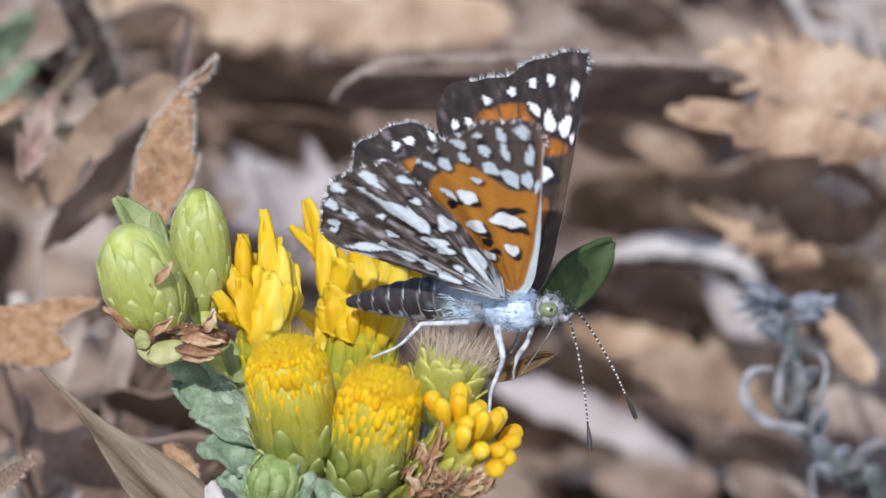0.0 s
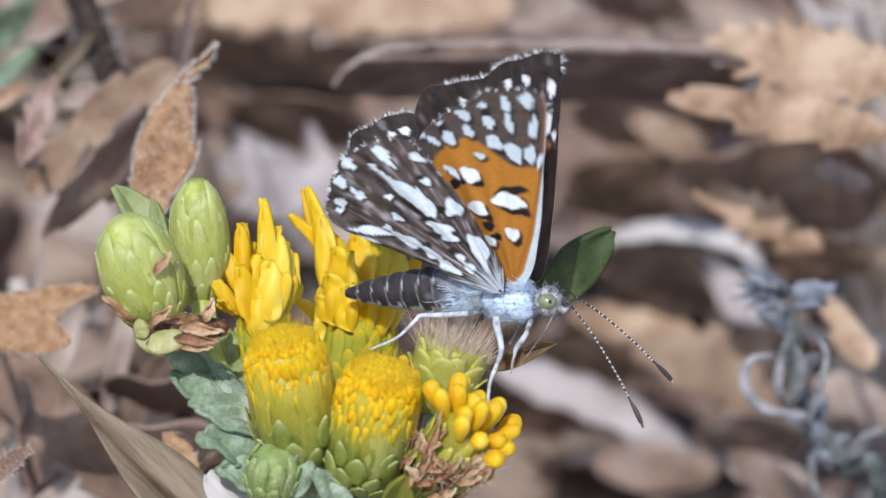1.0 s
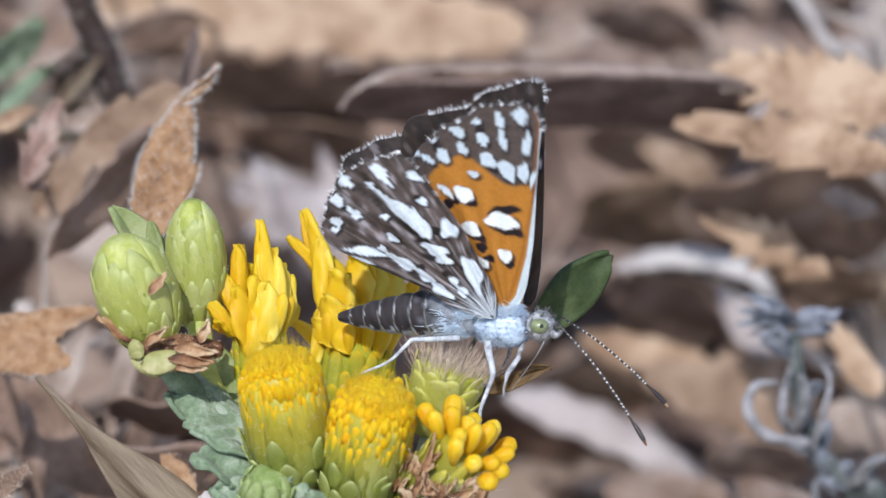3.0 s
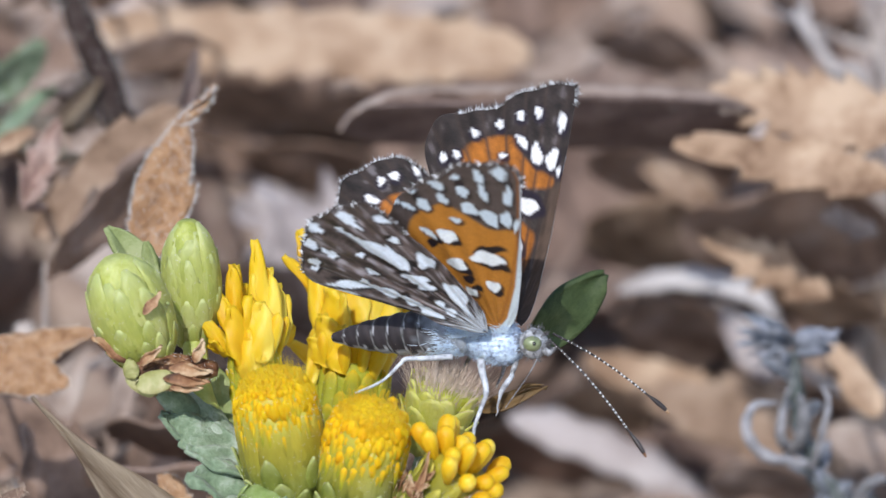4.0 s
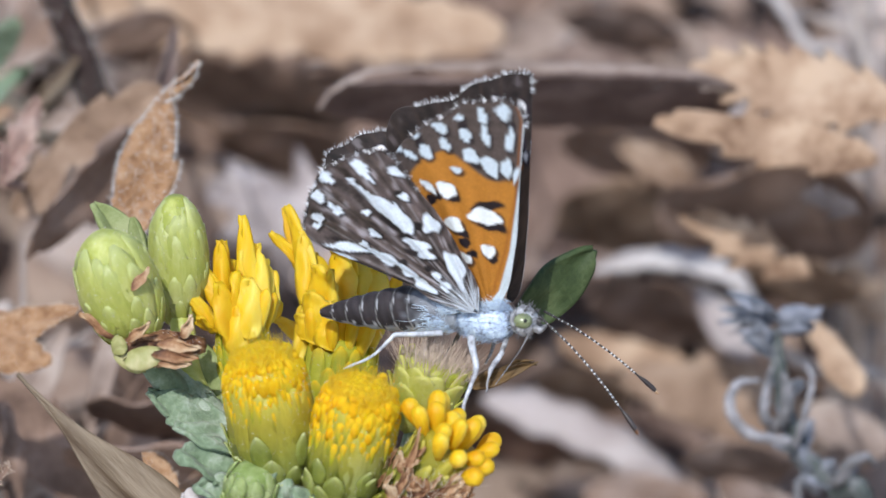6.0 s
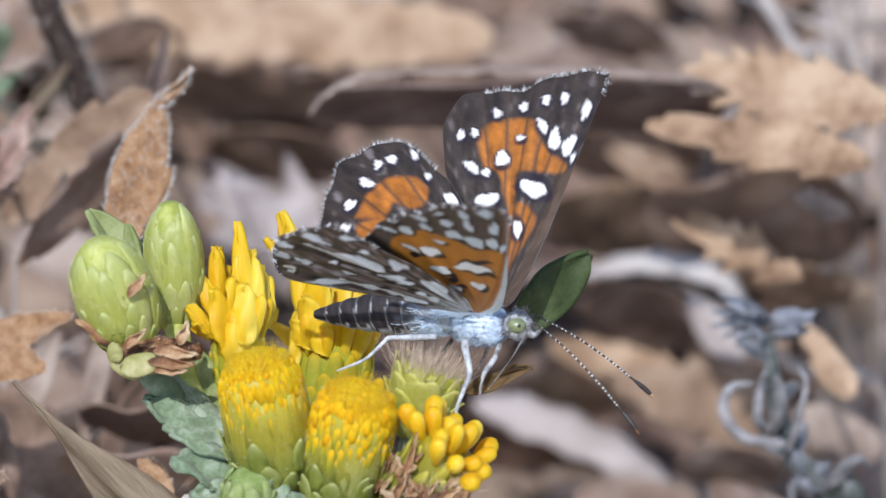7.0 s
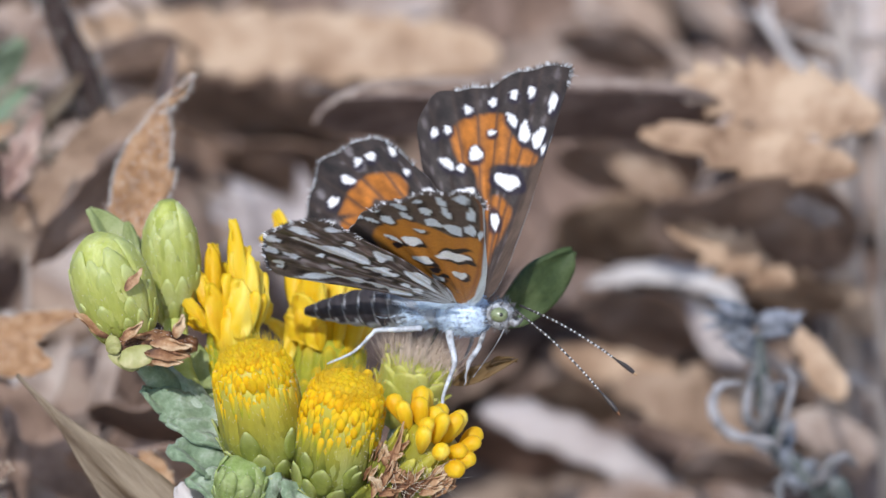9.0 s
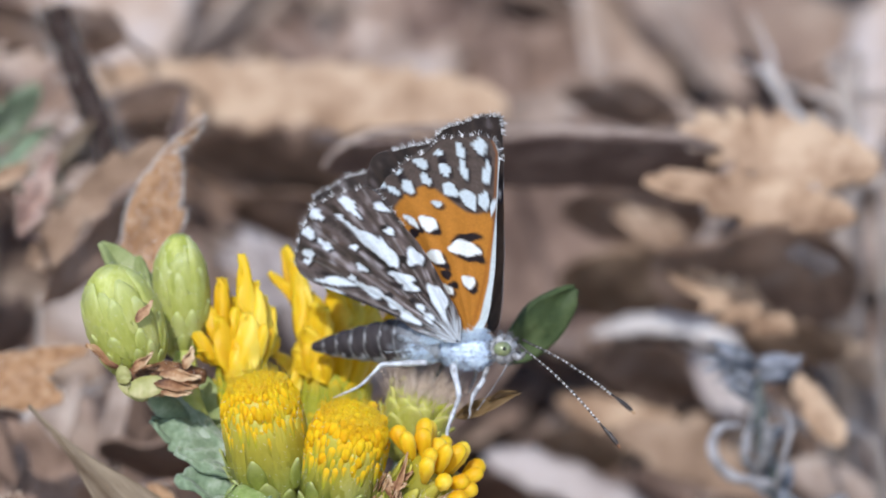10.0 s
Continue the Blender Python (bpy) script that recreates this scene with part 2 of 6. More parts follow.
UNDERWING = patterned("wing_underside_scales", 0.5, 7000, 0.0, 0.0)
UPPERWING = patterned("wing_upperside_scales", 0.62, 9000, 0.12, 0.03)
FRINGE = patterned("wing_fringe_scales", 0.6, 4000)
FUR = organic("blue_grey_body_fur", [(0.32, (0.26, 0.3, 0.38)), (0.46, (0.52, 0.64, 0.82)), (0.62, (0.72, 0.85, 0.98))], 1500, 6000, 0.6, 0.00006, 0.3)
ABDOMEN = patterned("abdomen_scales", 0.7, 7000, 0.0)
HEADGREY = organic("grey_head_scales", [(0.2, (0.07, 0.06, 0.06)), (0.5, (0.22, 0.22, 0.23)), (0.8, (0.55, 0.58, 0.62))], 2500, 9000, 0.6, 0.00006, 0.3)
EYE = organic("green_compound_eye", [(0.2, (0.12, 0.15, 0.075)), (0.5, (0.21, 0.25, 0.13)), (0.8, (0.3, 0.34, 0.2))], 3000, 20000, 0.2, 0.00001, 0.6)
PUPIL = organic("black_pupil", [(0.2, (0.01, 0.012, 0.01)), (0.8, (0.03, 0.03, 0.025))], 3000, 9000, 0.15, 0.00001, 0.6)
LEGWHITE = organic("white_leg_scales", [(0.25, (0.2, 0.2, 0.22)), (0.5, (0.48, 0.51, 0.56)), (0.75, (0.72, 0.76, 0.8))], 1800, 9000, 0.5, 0.00004, 0.35)
BLACK = organic("black_antenna", [(0.2, (0.015, 0.012, 0.012)), (0.8, (0.05, 0.04, 0.04))], 2500, 9000, 0.4, 0.00002, 0.4)
RINGWHITE = organic("white_antenna_ring", [(0.2, (0.5, 0.5, 0.5)), (0.8, (0.72, 0.72, 0.72))], 2500, 9000, 0.5, 0.00002, 0.3)

# ---- builders ----
WORLD = {}


def data_of(name, verts, faces, smooth=True):
    """Mesh data from places in millimetres."""
    d = bpy.data.meshes.new(name)
    d.from_pydata([(x * 0.001, y * 0.001, z * 0.001) for x, y, z in verts], [], faces)
    if smooth:
        d.polygons.foreach_set("use_smooth", [True] * len(d.polygons))
    d.update()
    return d


def thing(name, m, label, category, group="", kind=""):
    ob = new(name)
    ob.empty_display_size = 0.002
    ob.matrix_basis = m
    WORLD[ob] = m.copy()
    return tagged(ob, label, category, group, kind)


def part(name, data, material, parent=None, m=None, label=""):
    """One mesh object, at world pose m, under its thing or part."""
    if material and not data.materials:
        data.materials.append(material)
    ob = new(name, data)
    m = m if m is not None else (WORLD[parent] if parent else Matrix())
    WORLD[ob] = m.copy()
    if parent:
        ob.parent = parent
        ob.matrix_basis = WORLD[parent].inverted() @ m
    else:
        ob.matrix_basis = m
    return tagged(ob, label)


def along(base, tip, face, size=None):
    """Pose with x from base to tip and z towards face; size scales it."""
    x = (tip - base).normalized()
    z = (face - x * face.dot(x)).normalized()
    y = z.cross(x)
    m = Matrix((x, y, z)).transposed().to_4x4()
    m.translation = base
    return m @ Matrix.Diagonal((*size, 1)) if size else m


def join(pieces):
    """One list of vertices and faces out of several."""
    vs, fs = [], []
    for v, f in pieces:
        k = len(vs)
        vs.extend(v)
        fs.extend([tuple(i + k for i in q) for q in f])
    return vs, fs


def sheet(grid, thick):
    """A closed thin plate over a grid of points (rows of equal length)."""
    n, m = len(grid), len(grid[0])
    g = np.array(grid, float)
    du, dv = np.gradient(g, axis=0), np.gradient(g, axis=1)
    nm = np.cross(du, dv)
    nm /= np.linalg.norm(nm, axis=2, keepdims=True) + 1e-9
    top, low = (g + nm * thick / 2).reshape(-1, 3), (g - nm * thick / 2).reshape(-1, 3)
    verts = [tuple(p) for p in top] + [tuple(p) for p in low]
    o, faces = n * m, []
    for i in range(n - 1):
        for j in range(m - 1):
            a = i * m + j
            faces.append((a, a + m, a + m + 1, a + 1))
            faces.append((o + a, o + a + 1, o + a + m + 1, o + a + m))
    rim = [(0, j) for j in range(m)] + [(i, m - 1) for i in range(1, n)] + [(n - 1, j) for j in range(m - 2, -1, -1)] + [(i, 0) for i in range(n - 2, 0, -1)]
    idx = [i * m + j for i, j in rim]
    for a, b in zip(idx, idx[1:] + idx[:1]):
        faces.append((a, b, o + b, o + a))
    return verts, faces


def leaf_shape(length, half, teeth=0, tooth=0.25, fold=0.2, curl=0.0, bend=0.0, twist=0.0, wave=0.06, seed=0, n=44, m=13, thick=0.16, widest=0.45, blunt=0.7):
    """A leaf along x: toothed outline, creased midrib, bend along it, curl across it, and an uneven surface."""
    rng = np.random.RandomState(seed)
    ph = rng.rand(6) * 6.28
    size = 0.45 + 0.95 * rng.rand(2, int(teeth) + 3)
    rows = []
    e = math.log(0.5) / math.log(widest)
    for i in range(n):
        s = i / (n - 1)
        prof = max(0.02, math.sin(math.pi * min(1, max(0, s)) ** e)) ** blunt
        row = []
        for j in range(m):
            t = -1 + 2 * j / (m - 1)
            jag = 0.0
            if teeth:
                p = max(0.0, s * teeth + (0.37 if t < 0 else 0.0) + 0.25 * math.sin(ph[5] + 9 * s))
                jag = tooth * size[0 if t < 0 else 1][int(p)] * ((p % 1.0) ** 1.5 - 0.5) * abs(t) ** 3
            w = half * prof * (1 + jag + 0.1 * math.sin(5 * s + ph[0]))
            y = t * w
            z = fold * abs(t) * w + curl * t * t * w + bend * length * s * s
            z += wave * half * (math.sin(7 * s + 3 * t + ph[1]) + 0.6 * math.sin(13 * s - 5 * t + ph[2]) * abs(t) + 0.5 * math.sin(17 * s + ph[3]) * t)
            a = twist * s
            x = length * s + (jag * half * 0.5 if teeth else 0)
            row.append((x, y * math.cos(a) - z * math.sin(a), y * math.sin(a) + z * math.cos(a)))
        rows.append(row)
    return sheet(rows, thick)


def smooth_path(points, k=6):
    """Catmull-Rom points along the given ones."""
    p = [np.array(q, float) for q in points]
    p = [2 * p[0] - p[1]] + p + [2 * p[-1] - p[-2]]
    out = []
    for i in range(1, len(p) - 2):
        for j in range(k):
            t = j / k
            out.append(0.5 * (2 * p[i] + (p[i + 1] - p[i - 1]) * t + (2 * p[i - 1] - 5 * p[i] + 4 * p[i + 1] - p[i + 2]) * t * t
                              + (3 * p[i] - p[i - 1] - 3 * p[i + 1] + p[i + 2]) * t ** 3))
    out.append(p[-2])
    return out


def tube(points, radii, sides=10, k=6, rough=0.0, seed=0):
    """A round limb through the points, with radii at them."""
    rng = np.random.RandomState(seed)
    path = smooth_path(points, k)
    rad = np.interp(np.linspace(0, 1, len(path)), np.linspace(0, 1, len(radii)), radii)
    verts, faces = [], []
    ref = np.array((0.13, 0.31, 0.94))
    for i, c in enumerate(path):
        d = path[min(i + 1, len(path) - 1)] - path[max(i - 1, 0)]
        d = d / (np.linalg.norm(d) + 1e-9)
        a = np.cross(d, ref)
        a /= np.linalg.norm(a) + 1e-9
        b = np.cross(d, a)
        for j in range(sides):
            th = 2 * math.pi * j / sides
            r = rad[i] * (1 + rough * (rng.rand() - 0.5))
            verts.append(tuple(c + r * (math.cos(th) * a + math.sin(th) * b)))
    for i in range(len(path) - 1):
        for j in range(sides):
            a, b = i * sides + j, i * sides + (j + 1) % sides
            faces.append((a, b, b + sides, a + sides))
    faces.append(tuple(range(sides - 1, -1, -1)))
    faces.append(tuple(range(len(verts) - sides, len(verts))))
    return verts, faces


def lathe(profile, sides=20, rough=0.0, seed=0):
    """A turned body about x: profile of (x, radius)."""
    rng = np.random.RandomState(seed)
    verts, faces = [], []
    for x, r in profile:
        for j in range(sides):
            th = 2 * math.pi * j / sides
            q = r * (1 + rough * (rng.rand() - 0.5))
            verts.append((x, q * math.cos(th), q * math.sin(th)))
    for i in range(len(profile) - 1):
        for j in range(sides):
            a, b = i * sides + j, i * sides + (j + 1) % sides
            faces.append((a, a + sides, b + sides, b))
    faces.append(tuple(range(sides)))
    faces.append(tuple(range(len(verts) - 1, len(verts) - sides - 1, -1)))
    return verts, faces


def hairs(roots, ways, length, thick, seed=0, spread=0.5, droop=0.0):
    """Fine tapered hairs from roots along ways (millimetres)."""
    rng = np.random.RandomState(seed)
    verts, faces = [], []
    for p, w in zip(roots, ways):
        p, w = np.array(p, float), np.array(w, float)
        w = w / (np.linalg.norm(w) + 1e-9) + spread * rng.normal(size=3)
        w /= np.linalg.norm(w) + 1e-9
        a = np.cross(w, (0.3, 0.5, 0.8))
        a /= np.linalg.norm(a) + 1e-9
        b = np.cross(w, a)
        ln = length * (0.55 + 0.9 * rng.rand())
        k = len(verts)
        for th in (0, 2.09, 4.19):
            verts.append(tuple(p + thick * (math.cos(th) * a + math.sin(th) * b)))
        mid = p + w * ln * 0.55
        for th in (0, 2.09, 4.19):
            verts.append(tuple(mid + thick * 0.7 * (math.cos(th) * a + math.sin(th) * b)))
        verts.append(tuple(p + w * ln + droop * ln * rng.normal(size=3)))
        for j in range(3):
            q = (j + 1) % 3
            faces.append((k + j, k + q, k + 3 + q, k + 3 + j))
            faces.append((k + 3 + j, k + 3 + q, k + 6))
    return verts, faces


def to_mm(m, pts):
    """World places into the millimetres of pose m."""
    inv = m.inverted()
    return [tuple((inv @ p) * 1000) for p in pts]


# ---- ground and litter ----
def ground():
    """One sheet to the horizon, fine and lumpy below the plants."""
    xs = np.r_[-3e5, -2e4, -2000, -400, np.linspace(-180, 180, 61), 400, 2000, 2e4, 3e5]
    ys = np.r_[-3e5, -2e4, -2000, -400, np.linspace(-150, 450, 101), 700, 2000, 2e4, 3e5]
    verts, faces = [], []
    for x in xs:
        for y in ys:
            near = 1.0 if abs(x) < 190 and -160 < y < 460 else 0.0
            verts.append((x, y, near * 3.0 * (noise.noise(Vector((x, y, 0)) * 0.05) + 0.5 * noise.noise(Vector((x, y, 3)) * 0.17)) - 1.5))
    k = len(ys)
    for i in range(len(xs) - 1):
        for j in range(k - 1):
            a = i * k + j
            faces.append((a, a + k, a + k + 1, a + 1))
    ob = part("ground", data_of("ground", verts, faces), SOIL)
    tagged(ob, "dry brown soil with crumbs under leaf litter", "ground", kind="structure")


def litter():
    rng = np.random.RandomState(11)
    leaves = []
    for i in range(900):
        x, y = rng.uniform(-100, 100), rng.uniform(-30, 330)
        z = rng.uniform(0.3, 9.0) * (1 if rng.rand() < 0.6 else 0.4)
        ln = rng.uniform(11, 34)
        v, f = leaf_shape(ln, ln * rng.uniform(0.13, 0.3), rng.choice([0, 5, 6, 8]), 0.35, rng.uniform(-0.3, 0.4), rng.uniform(-0.5, 0.5),
                          rng.uniform(-0.25, 0.25), rng.uniform(-1, 1), 0.1, 100 + i, 18, 7, 0.2)
        m = Matrix.Translation((x, y, z)) @ Euler((rng.normal(0, 0.65), rng.normal(-0.1, 0.4), rng.uniform(0, 6.28))).to_matrix().to_4x4()
        leaves.append(([tuple(m @ Vector(p)) for p in v], f))
    ob = part("leaf_litter", data_of("leaf_litter", *join(leaves)), LITTER)
    tagged(ob, "loose brown and tan dry leaves covering the soil", "leaf litter", kind="stuff")
    sticks = []
    for i in range(45):
        x, y, z = rng.uniform(-80, 80), rng.uniform(0, 280), rng.uniform(0.5, 9)
        a, ln, r = rng.uniform(0, 6.28), rng.uniform(12, 45), rng.uniform(0.3, 0.9)
        d = np.array((math.cos(a), math.sin(a), rng.normal(0, 0.25)))
        p = np.array((x, y, z))
        sticks.append(tube([p - d * ln / 2, p + rng.normal(0, 1.2, 3), p + d * ln / 2], [r, r * 0.9, r * 0.5], 6, 4, 0.15, i))
    ob = part("twig_litter", data_of("twig_litter", *join(sticks)), BARK)
    tagged(ob, "thin dark dry twigs scattered among fallen leaves", "twigs", kind="stuff")


# ---- dry plants behind and beside the sprig ----
def stalk_down(base, lean, thick, root, material, seed=0, via=None):
    """A dry stalk from a leaf's base back and down to the ground."""
    foot = base + AWAY * ((base.z + 0.001) / math.sin(PITCH)) + Vector((lean[0] * 0.001, 0, 0))
    mid = base.lerp(foot, 0.5) + Vector((0, 0, 0.0005))
    pts = to_mm(WORLD[root], [base] + ([via] if via else []) + [mid, foot])
    return part("stalk", data_of("stalk", *tube(pts, [thick * 0.6, thick, thick * 1.2], 8, 6, 0.1, seed)), material, root)


def dry_leaf(base, tip, face, half, material, label, fuzz=0, fuzz_len=0.35, lean=(0.5, 0), category="dry leaf", name="dry_leaf", stalk=0.35, hair=None, **shape):
    """One dead leaf on its stalk."""
    ln = (tip - base).length * 1000
    m = along(base, tip, face)
    root = thing(name, Matrix.Translation(base), label, category, "dead leaves on stalks")
    v, f = leaf_shape(ln, half, **shape)
    blade = part("blade", data_of("blade", v, f), material, root, m)
    if fuzz:
        rng = np.random.RandomState(int(ln * 10))
        nn, mm = shape.get("n", 44), shape.get("m", 13)
        roots, ways = [], []
        for _ in range(fuzz):
            i = rng.randint(1, nn - 1)
            if rng.rand() < 0.55:
                j = 0 if rng.rand() < 0.5 else mm - 1
                way = (0.3, -1 if j == 0 else 1, 0.3)
            else:
                j = rng.randint(1, mm - 1)
                way = (0.2, 0, 1)
            roots.append(v[i * mm + j])
            ways.append(way)
        part("fuzz", data_of("fuzz", *hairs(roots, ways, fuzz_len, 0.02, 5, 0.45)), hair or DRYHAIR, blade, m, "short pale hairs")
    stalk_down(base, lean, stalk, root, material)
    return root


def forked_leaf(base, tip):
    """A broad fuzzy dead leaf ending in two lobes."""
    ln = (tip - base).length * 1000
    m = along(base, tip, slant(0.05, 0.3, -0.95))
    root = thing("dry_leaf", Matrix.Translation(base), "rust-tan fuzzy dry leaf with a forked tip", "dry leaf", "dead leaves on stalks")
    ts = np.linspace(-1, 1, 31)
    reach = np.interp(ts, [-1, -0.8, -0.62, -0.2, 0.0, 0.3, 0.75, 0.9, 1], [0.66, 0.78, 0.82, 0.72, 0.69, 0.8, 1.0, 0.97, 0.86])
    grid = []
    for i in range(40):
        q = i / 39
        row = []
        for t, e in zip(ts, reach):
            half = 1.55 + 0.55 * q + 0.05 * math.sin(19 * q) + 0.04 * math.sin(33 * q + 4 * t)
            x = ln * q * (e + 0.012 * math.sin(23 * t))
            z = 0.12 * math.sin(5 * q + 2 * t) + 0.1 * math.sin(9 * q - 4 * t) - 0.28 * t * t + 0.12 * abs(t - 0.1)
            row.append((x, t * half + 0.15 * q, z))
        grid.append(row)
    v, f = sheet(grid, 0.16)
    blade = part("blade", data_of("blade", v, f), RUST, root, m)
    rng = np.random.RandomState(61)
    roots, ways = [], []
    for _ in range(1500):
        i, j = rng.randint(2, 40), rng.randint(0, 31)
        if rng.rand() < 0.5:
            i, j = (39, j) if rng.rand() < 0.5 else (i, 0 if rng.rand() < 0.5 else 30)
        roots.append(v[i * 31 + j])
        ways.append((1.0 if i == 39 else 0.2, -1 if j == 0 else 1 if j == 30 else 0, 0.6))
    part("fuzz", data_of("fuzz", *hairs(roots, ways, 0.17, 0.016, 5, 0.5)), DRYHAIR, blade, m, "short pale hairs")
    stalk_down(base, (0.5, 0), 0.35, root, RUST)


def grass_blade(line, half, material, label):
    """A dry strap-shaped blade, hollow along its length, narrowing at both ends."""
    end = line[-1]
    root = thing("grass_blade", Matrix.Translation(end), label, "grass blade", "dry grass blades")
    arch = smooth_path(to_mm(WORLD[root], line), 8)
    band = []
    for k, p in enumerate(arch):
        w = half * (1 - (2 * k / (len(arch) - 1) - 1) ** 4) * (1 + 0.12 * math.sin(k * 0.9)) + 0.05
        band.append([tuple(p + np.array(slant(0.1, 0.9, 0.4)) * q * w - np.array(AWAY) * 0.25 * half * (1 - q * q)) for q in (-1, -0.5, 0, 0.5, 1)])
    part("blade", data_of("blade", *sheet(band, 0.12)), material, root)
    stalk_down(end, (0.5, 0), 0.3, root, material)


def background_leaves():
    # long curled leaf, hollow side turned from the light, its shade deepened by colour
    curled = dry_leaf(at(19.88, 10.35, 59.0), at(-7.02, 10.27, 54.5), slant(0.0, -0.95, -0.3), 5.2, DARKSHADE, "long curled brown leaf, its hollow side's shade put into a dark colour", fold=0.0, seed=5, wave=0.02, blunt=0.3)
    rim = [at(-7.10, 9.68, 52.0), at(-6.52, 10.55, 52.0), at(-5.76, 11.20, 52.0), at(-4.86, 11.71, 52.2), at(-3.41, 12.23, 52.4), at(-0.87, 12.50, 52.8), at(2.40, 12.63, 53.2), at(7.88, 12.66, 54.0), at(12.66, 12.59, 55.0), at(16.72, 12.32, 55.5), at(19.13, 11.60, 56.0)]
    wide = (0.3, 0.3, 0.34, 0.4, 0.42, 0.45, 0.5, 0.65, 0.95, 1.0, 0.5)
    band = []
    path = smooth_path(to_mm(WORLD[curled], rim), 8)
    for k, p in enumerate(path):
        up, near = np.array(UP), -np.array(AWAY)
        w = float(np.interp(k / 8, range(11), wide)) * (0.8 + 0.5 * abs(math.sin(k * 0.31)) + 0.2 * math.sin(k * 1.7))
        band.append([tuple(p - up * w * q + near * (0.5 * q + 0.12 * math.sin(3.1 * q))) for q in (0, 0.3, 0.6, 0.85, 1)])
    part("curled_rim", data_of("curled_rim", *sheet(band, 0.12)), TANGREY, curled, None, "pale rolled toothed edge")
    dry_leaf(at(25.63, -19.11, 75.6), at(19.44, -14.95, 70.2), slant(0.3, 0.2, -0.8), 1.5, BROWN, "brown dry leaf low in the litter", fold=0.15, seed=39, blunt=0.5)
    dry_leaf(at(-19.22, -10.29, 81), at(-23.80, -1.54, 78.3), slant(0.3, -0.5, -0.8), 1.8, BROWN, "dark brown crumpled dry leaf in deep shade", fold=0.3, seed=37, blunt=0.5)
    dry_leaf(at(-18.27, -16.00, 40.5), at(-28.29, -7.71, 43.2), slant(0.5, -0.45, -0.75), 2.6, BROWN, "dark brown curled dry leaf under a papery husk", teeth=3, tooth=0.3, fold=0.3, seed=54, blunt=0.5)
    dry_leaf(at(-24.77, -15.70, 35.1), at(-25.57, -8.90, 36.45), slant(0.7, -0.3, -0.6), 1.0, BROWN, "mauve-grey crumpled dry leaf", fold=0.4, seed=55, wave=0.2)
    dry_leaf(at(-25.55, 19.18, 75.6), at(-28.56, 12.88, 74.25), slant(0.3, 0.1, -0.9), 1.7, BROWN, "dull brown dry leaf behind a hairy stem", fold=0.2, seed=59, blunt=0.5)
    dry_leaf(at(-22.61, 20.33, 78.3), at(-33.76, 21.53, 75.6), slant(0.0, -0.8, -0.55), 3.2, BROWN, "dark brown dry leaf behind the foot of a shrub", teeth=4, tooth=0.4, fold=0.1, seed=68, blunt=0.5)
    dry_leaf(at(-18.18, 16.86, 83.7), at(-26.37, 14.74, 81), slant(0.1, -0.6, -0.75), 1.8, BROWN, "brown curled dry leaf beside a hairy stem", fold=0.2, seed=69, blunt=0.5)
    forked_leaf(at(-28.24, -5.16, 24.00), at(-19.90, -4.81, 22.80))
    dry_leaf(at(-27.02, -11.43, 48.6), at(-22.92, -4.30, 51.3), slant(0.4, 0.3, -0.8), 1.2, TANGREY, "greyish brown crumpled dry leaf", fold=0.3, seed=25)
    dry_leaf(at(-28.55, -12.75, 45.9), at(-23.58, -8.84, 45.9), slant(0.1, 0.5, -0.8), 1.1, BROWN, "pinkish tan dry leaf curled at its edge", fold=0.35, curl=0.2, seed=26)
    dry_leaf(at(-21.67, -16.74, 54), at(-16.71, -5.85, 56.7), slant(0.5, -0.3, -0.8), 2.2, BROWN, "dark reddish brown dry leaf in shade", fold=0.3, seed=27)
    # two flat leaves added as the dark shaded hollow around the husk
    dry_leaf(at(-10.60, -10.25, 40.5), at(-20.90, -9.64, 43.2), slant(0.0, -0.95, -0.3), 5.0, BROWN, "flat brown dry leaf face down as the hollow beside a husk", fold=0.0, wave=0.04, seed=65, blunt=0.4)
    dry_leaf(at(-11.48, -12.86, 36.45), at(-22.00, -12.46, 39.15), slant(0.0, -0.95, -0.3), 5.0, BROWN, "flat brown dry leaf face down as the hollow beneath a husk", fold=0.0, wave=0.04, seed=66, blunt=0.4)
    # pointed husk
    dry_leaf(at(-10.58, -17.78, 2), at(-21.92, -6.53, 6.5), slant(0.35, 0.3, -0.85), 2.0, HUSK, "pointed beige papery husk with fine long veins", fold=0.35, seed=28, wave=0.05, widest=0.3, blunt=2.1, name="dry_husk", category="husk")
    dry_leaf(at(-25.28, -13.80, 12), at(-22.76, -11.60, 12), slant(0.2, 0.6, -0.8), 0.5, BROWN, "small grey-brown frayed leaf tip", 160, 0.4, fold=0.3, seed=29)
    dry_leaf(at(-9.85, -15.24, -0.5), at(-12.38, -12.44, -0.8), slant(0.1, 0.5, -0.85), 0.95, STRAW, "pale lilac papery bract with fine stripes", fold=-0.3, seed=62, wave=0.05, blunt=0.4, widest=0.6, name="dry_husk", category="husk")
    dry_leaf(at(-13.80, -13.32, 15), at(-15.67, -11.08, 16), slant(0.1, 0.4, -0.9), 0.75, RUST, "small rust-brown dry leaf scrap", 120, 0.2, teeth=2, tooth=0.4, fold=0.2, seed=63)
    # green leaves far left
    dry_leaf(at(-32.43, 11.57, 70.2), at(-27.77, 16.04, 67.5), slant(0.6, -0.3, -0.7), 1.7, SAGE, "grey-green mottled leaf at the foot of a shrub", teeth=3, tooth=0.3, fold=0.2, seed=30, name="green_leaf", category="leaf")
    dry_leaf(at(-31.01, 9.18, 67.5), at(-26.59, 12.88, 64.8), slant(0.2, 0.7, -0.7), 1.0, SAGE, "small grey-green leaf bent to the sun", fold=0.2, seed=31, name="green_leaf", category="leaf")
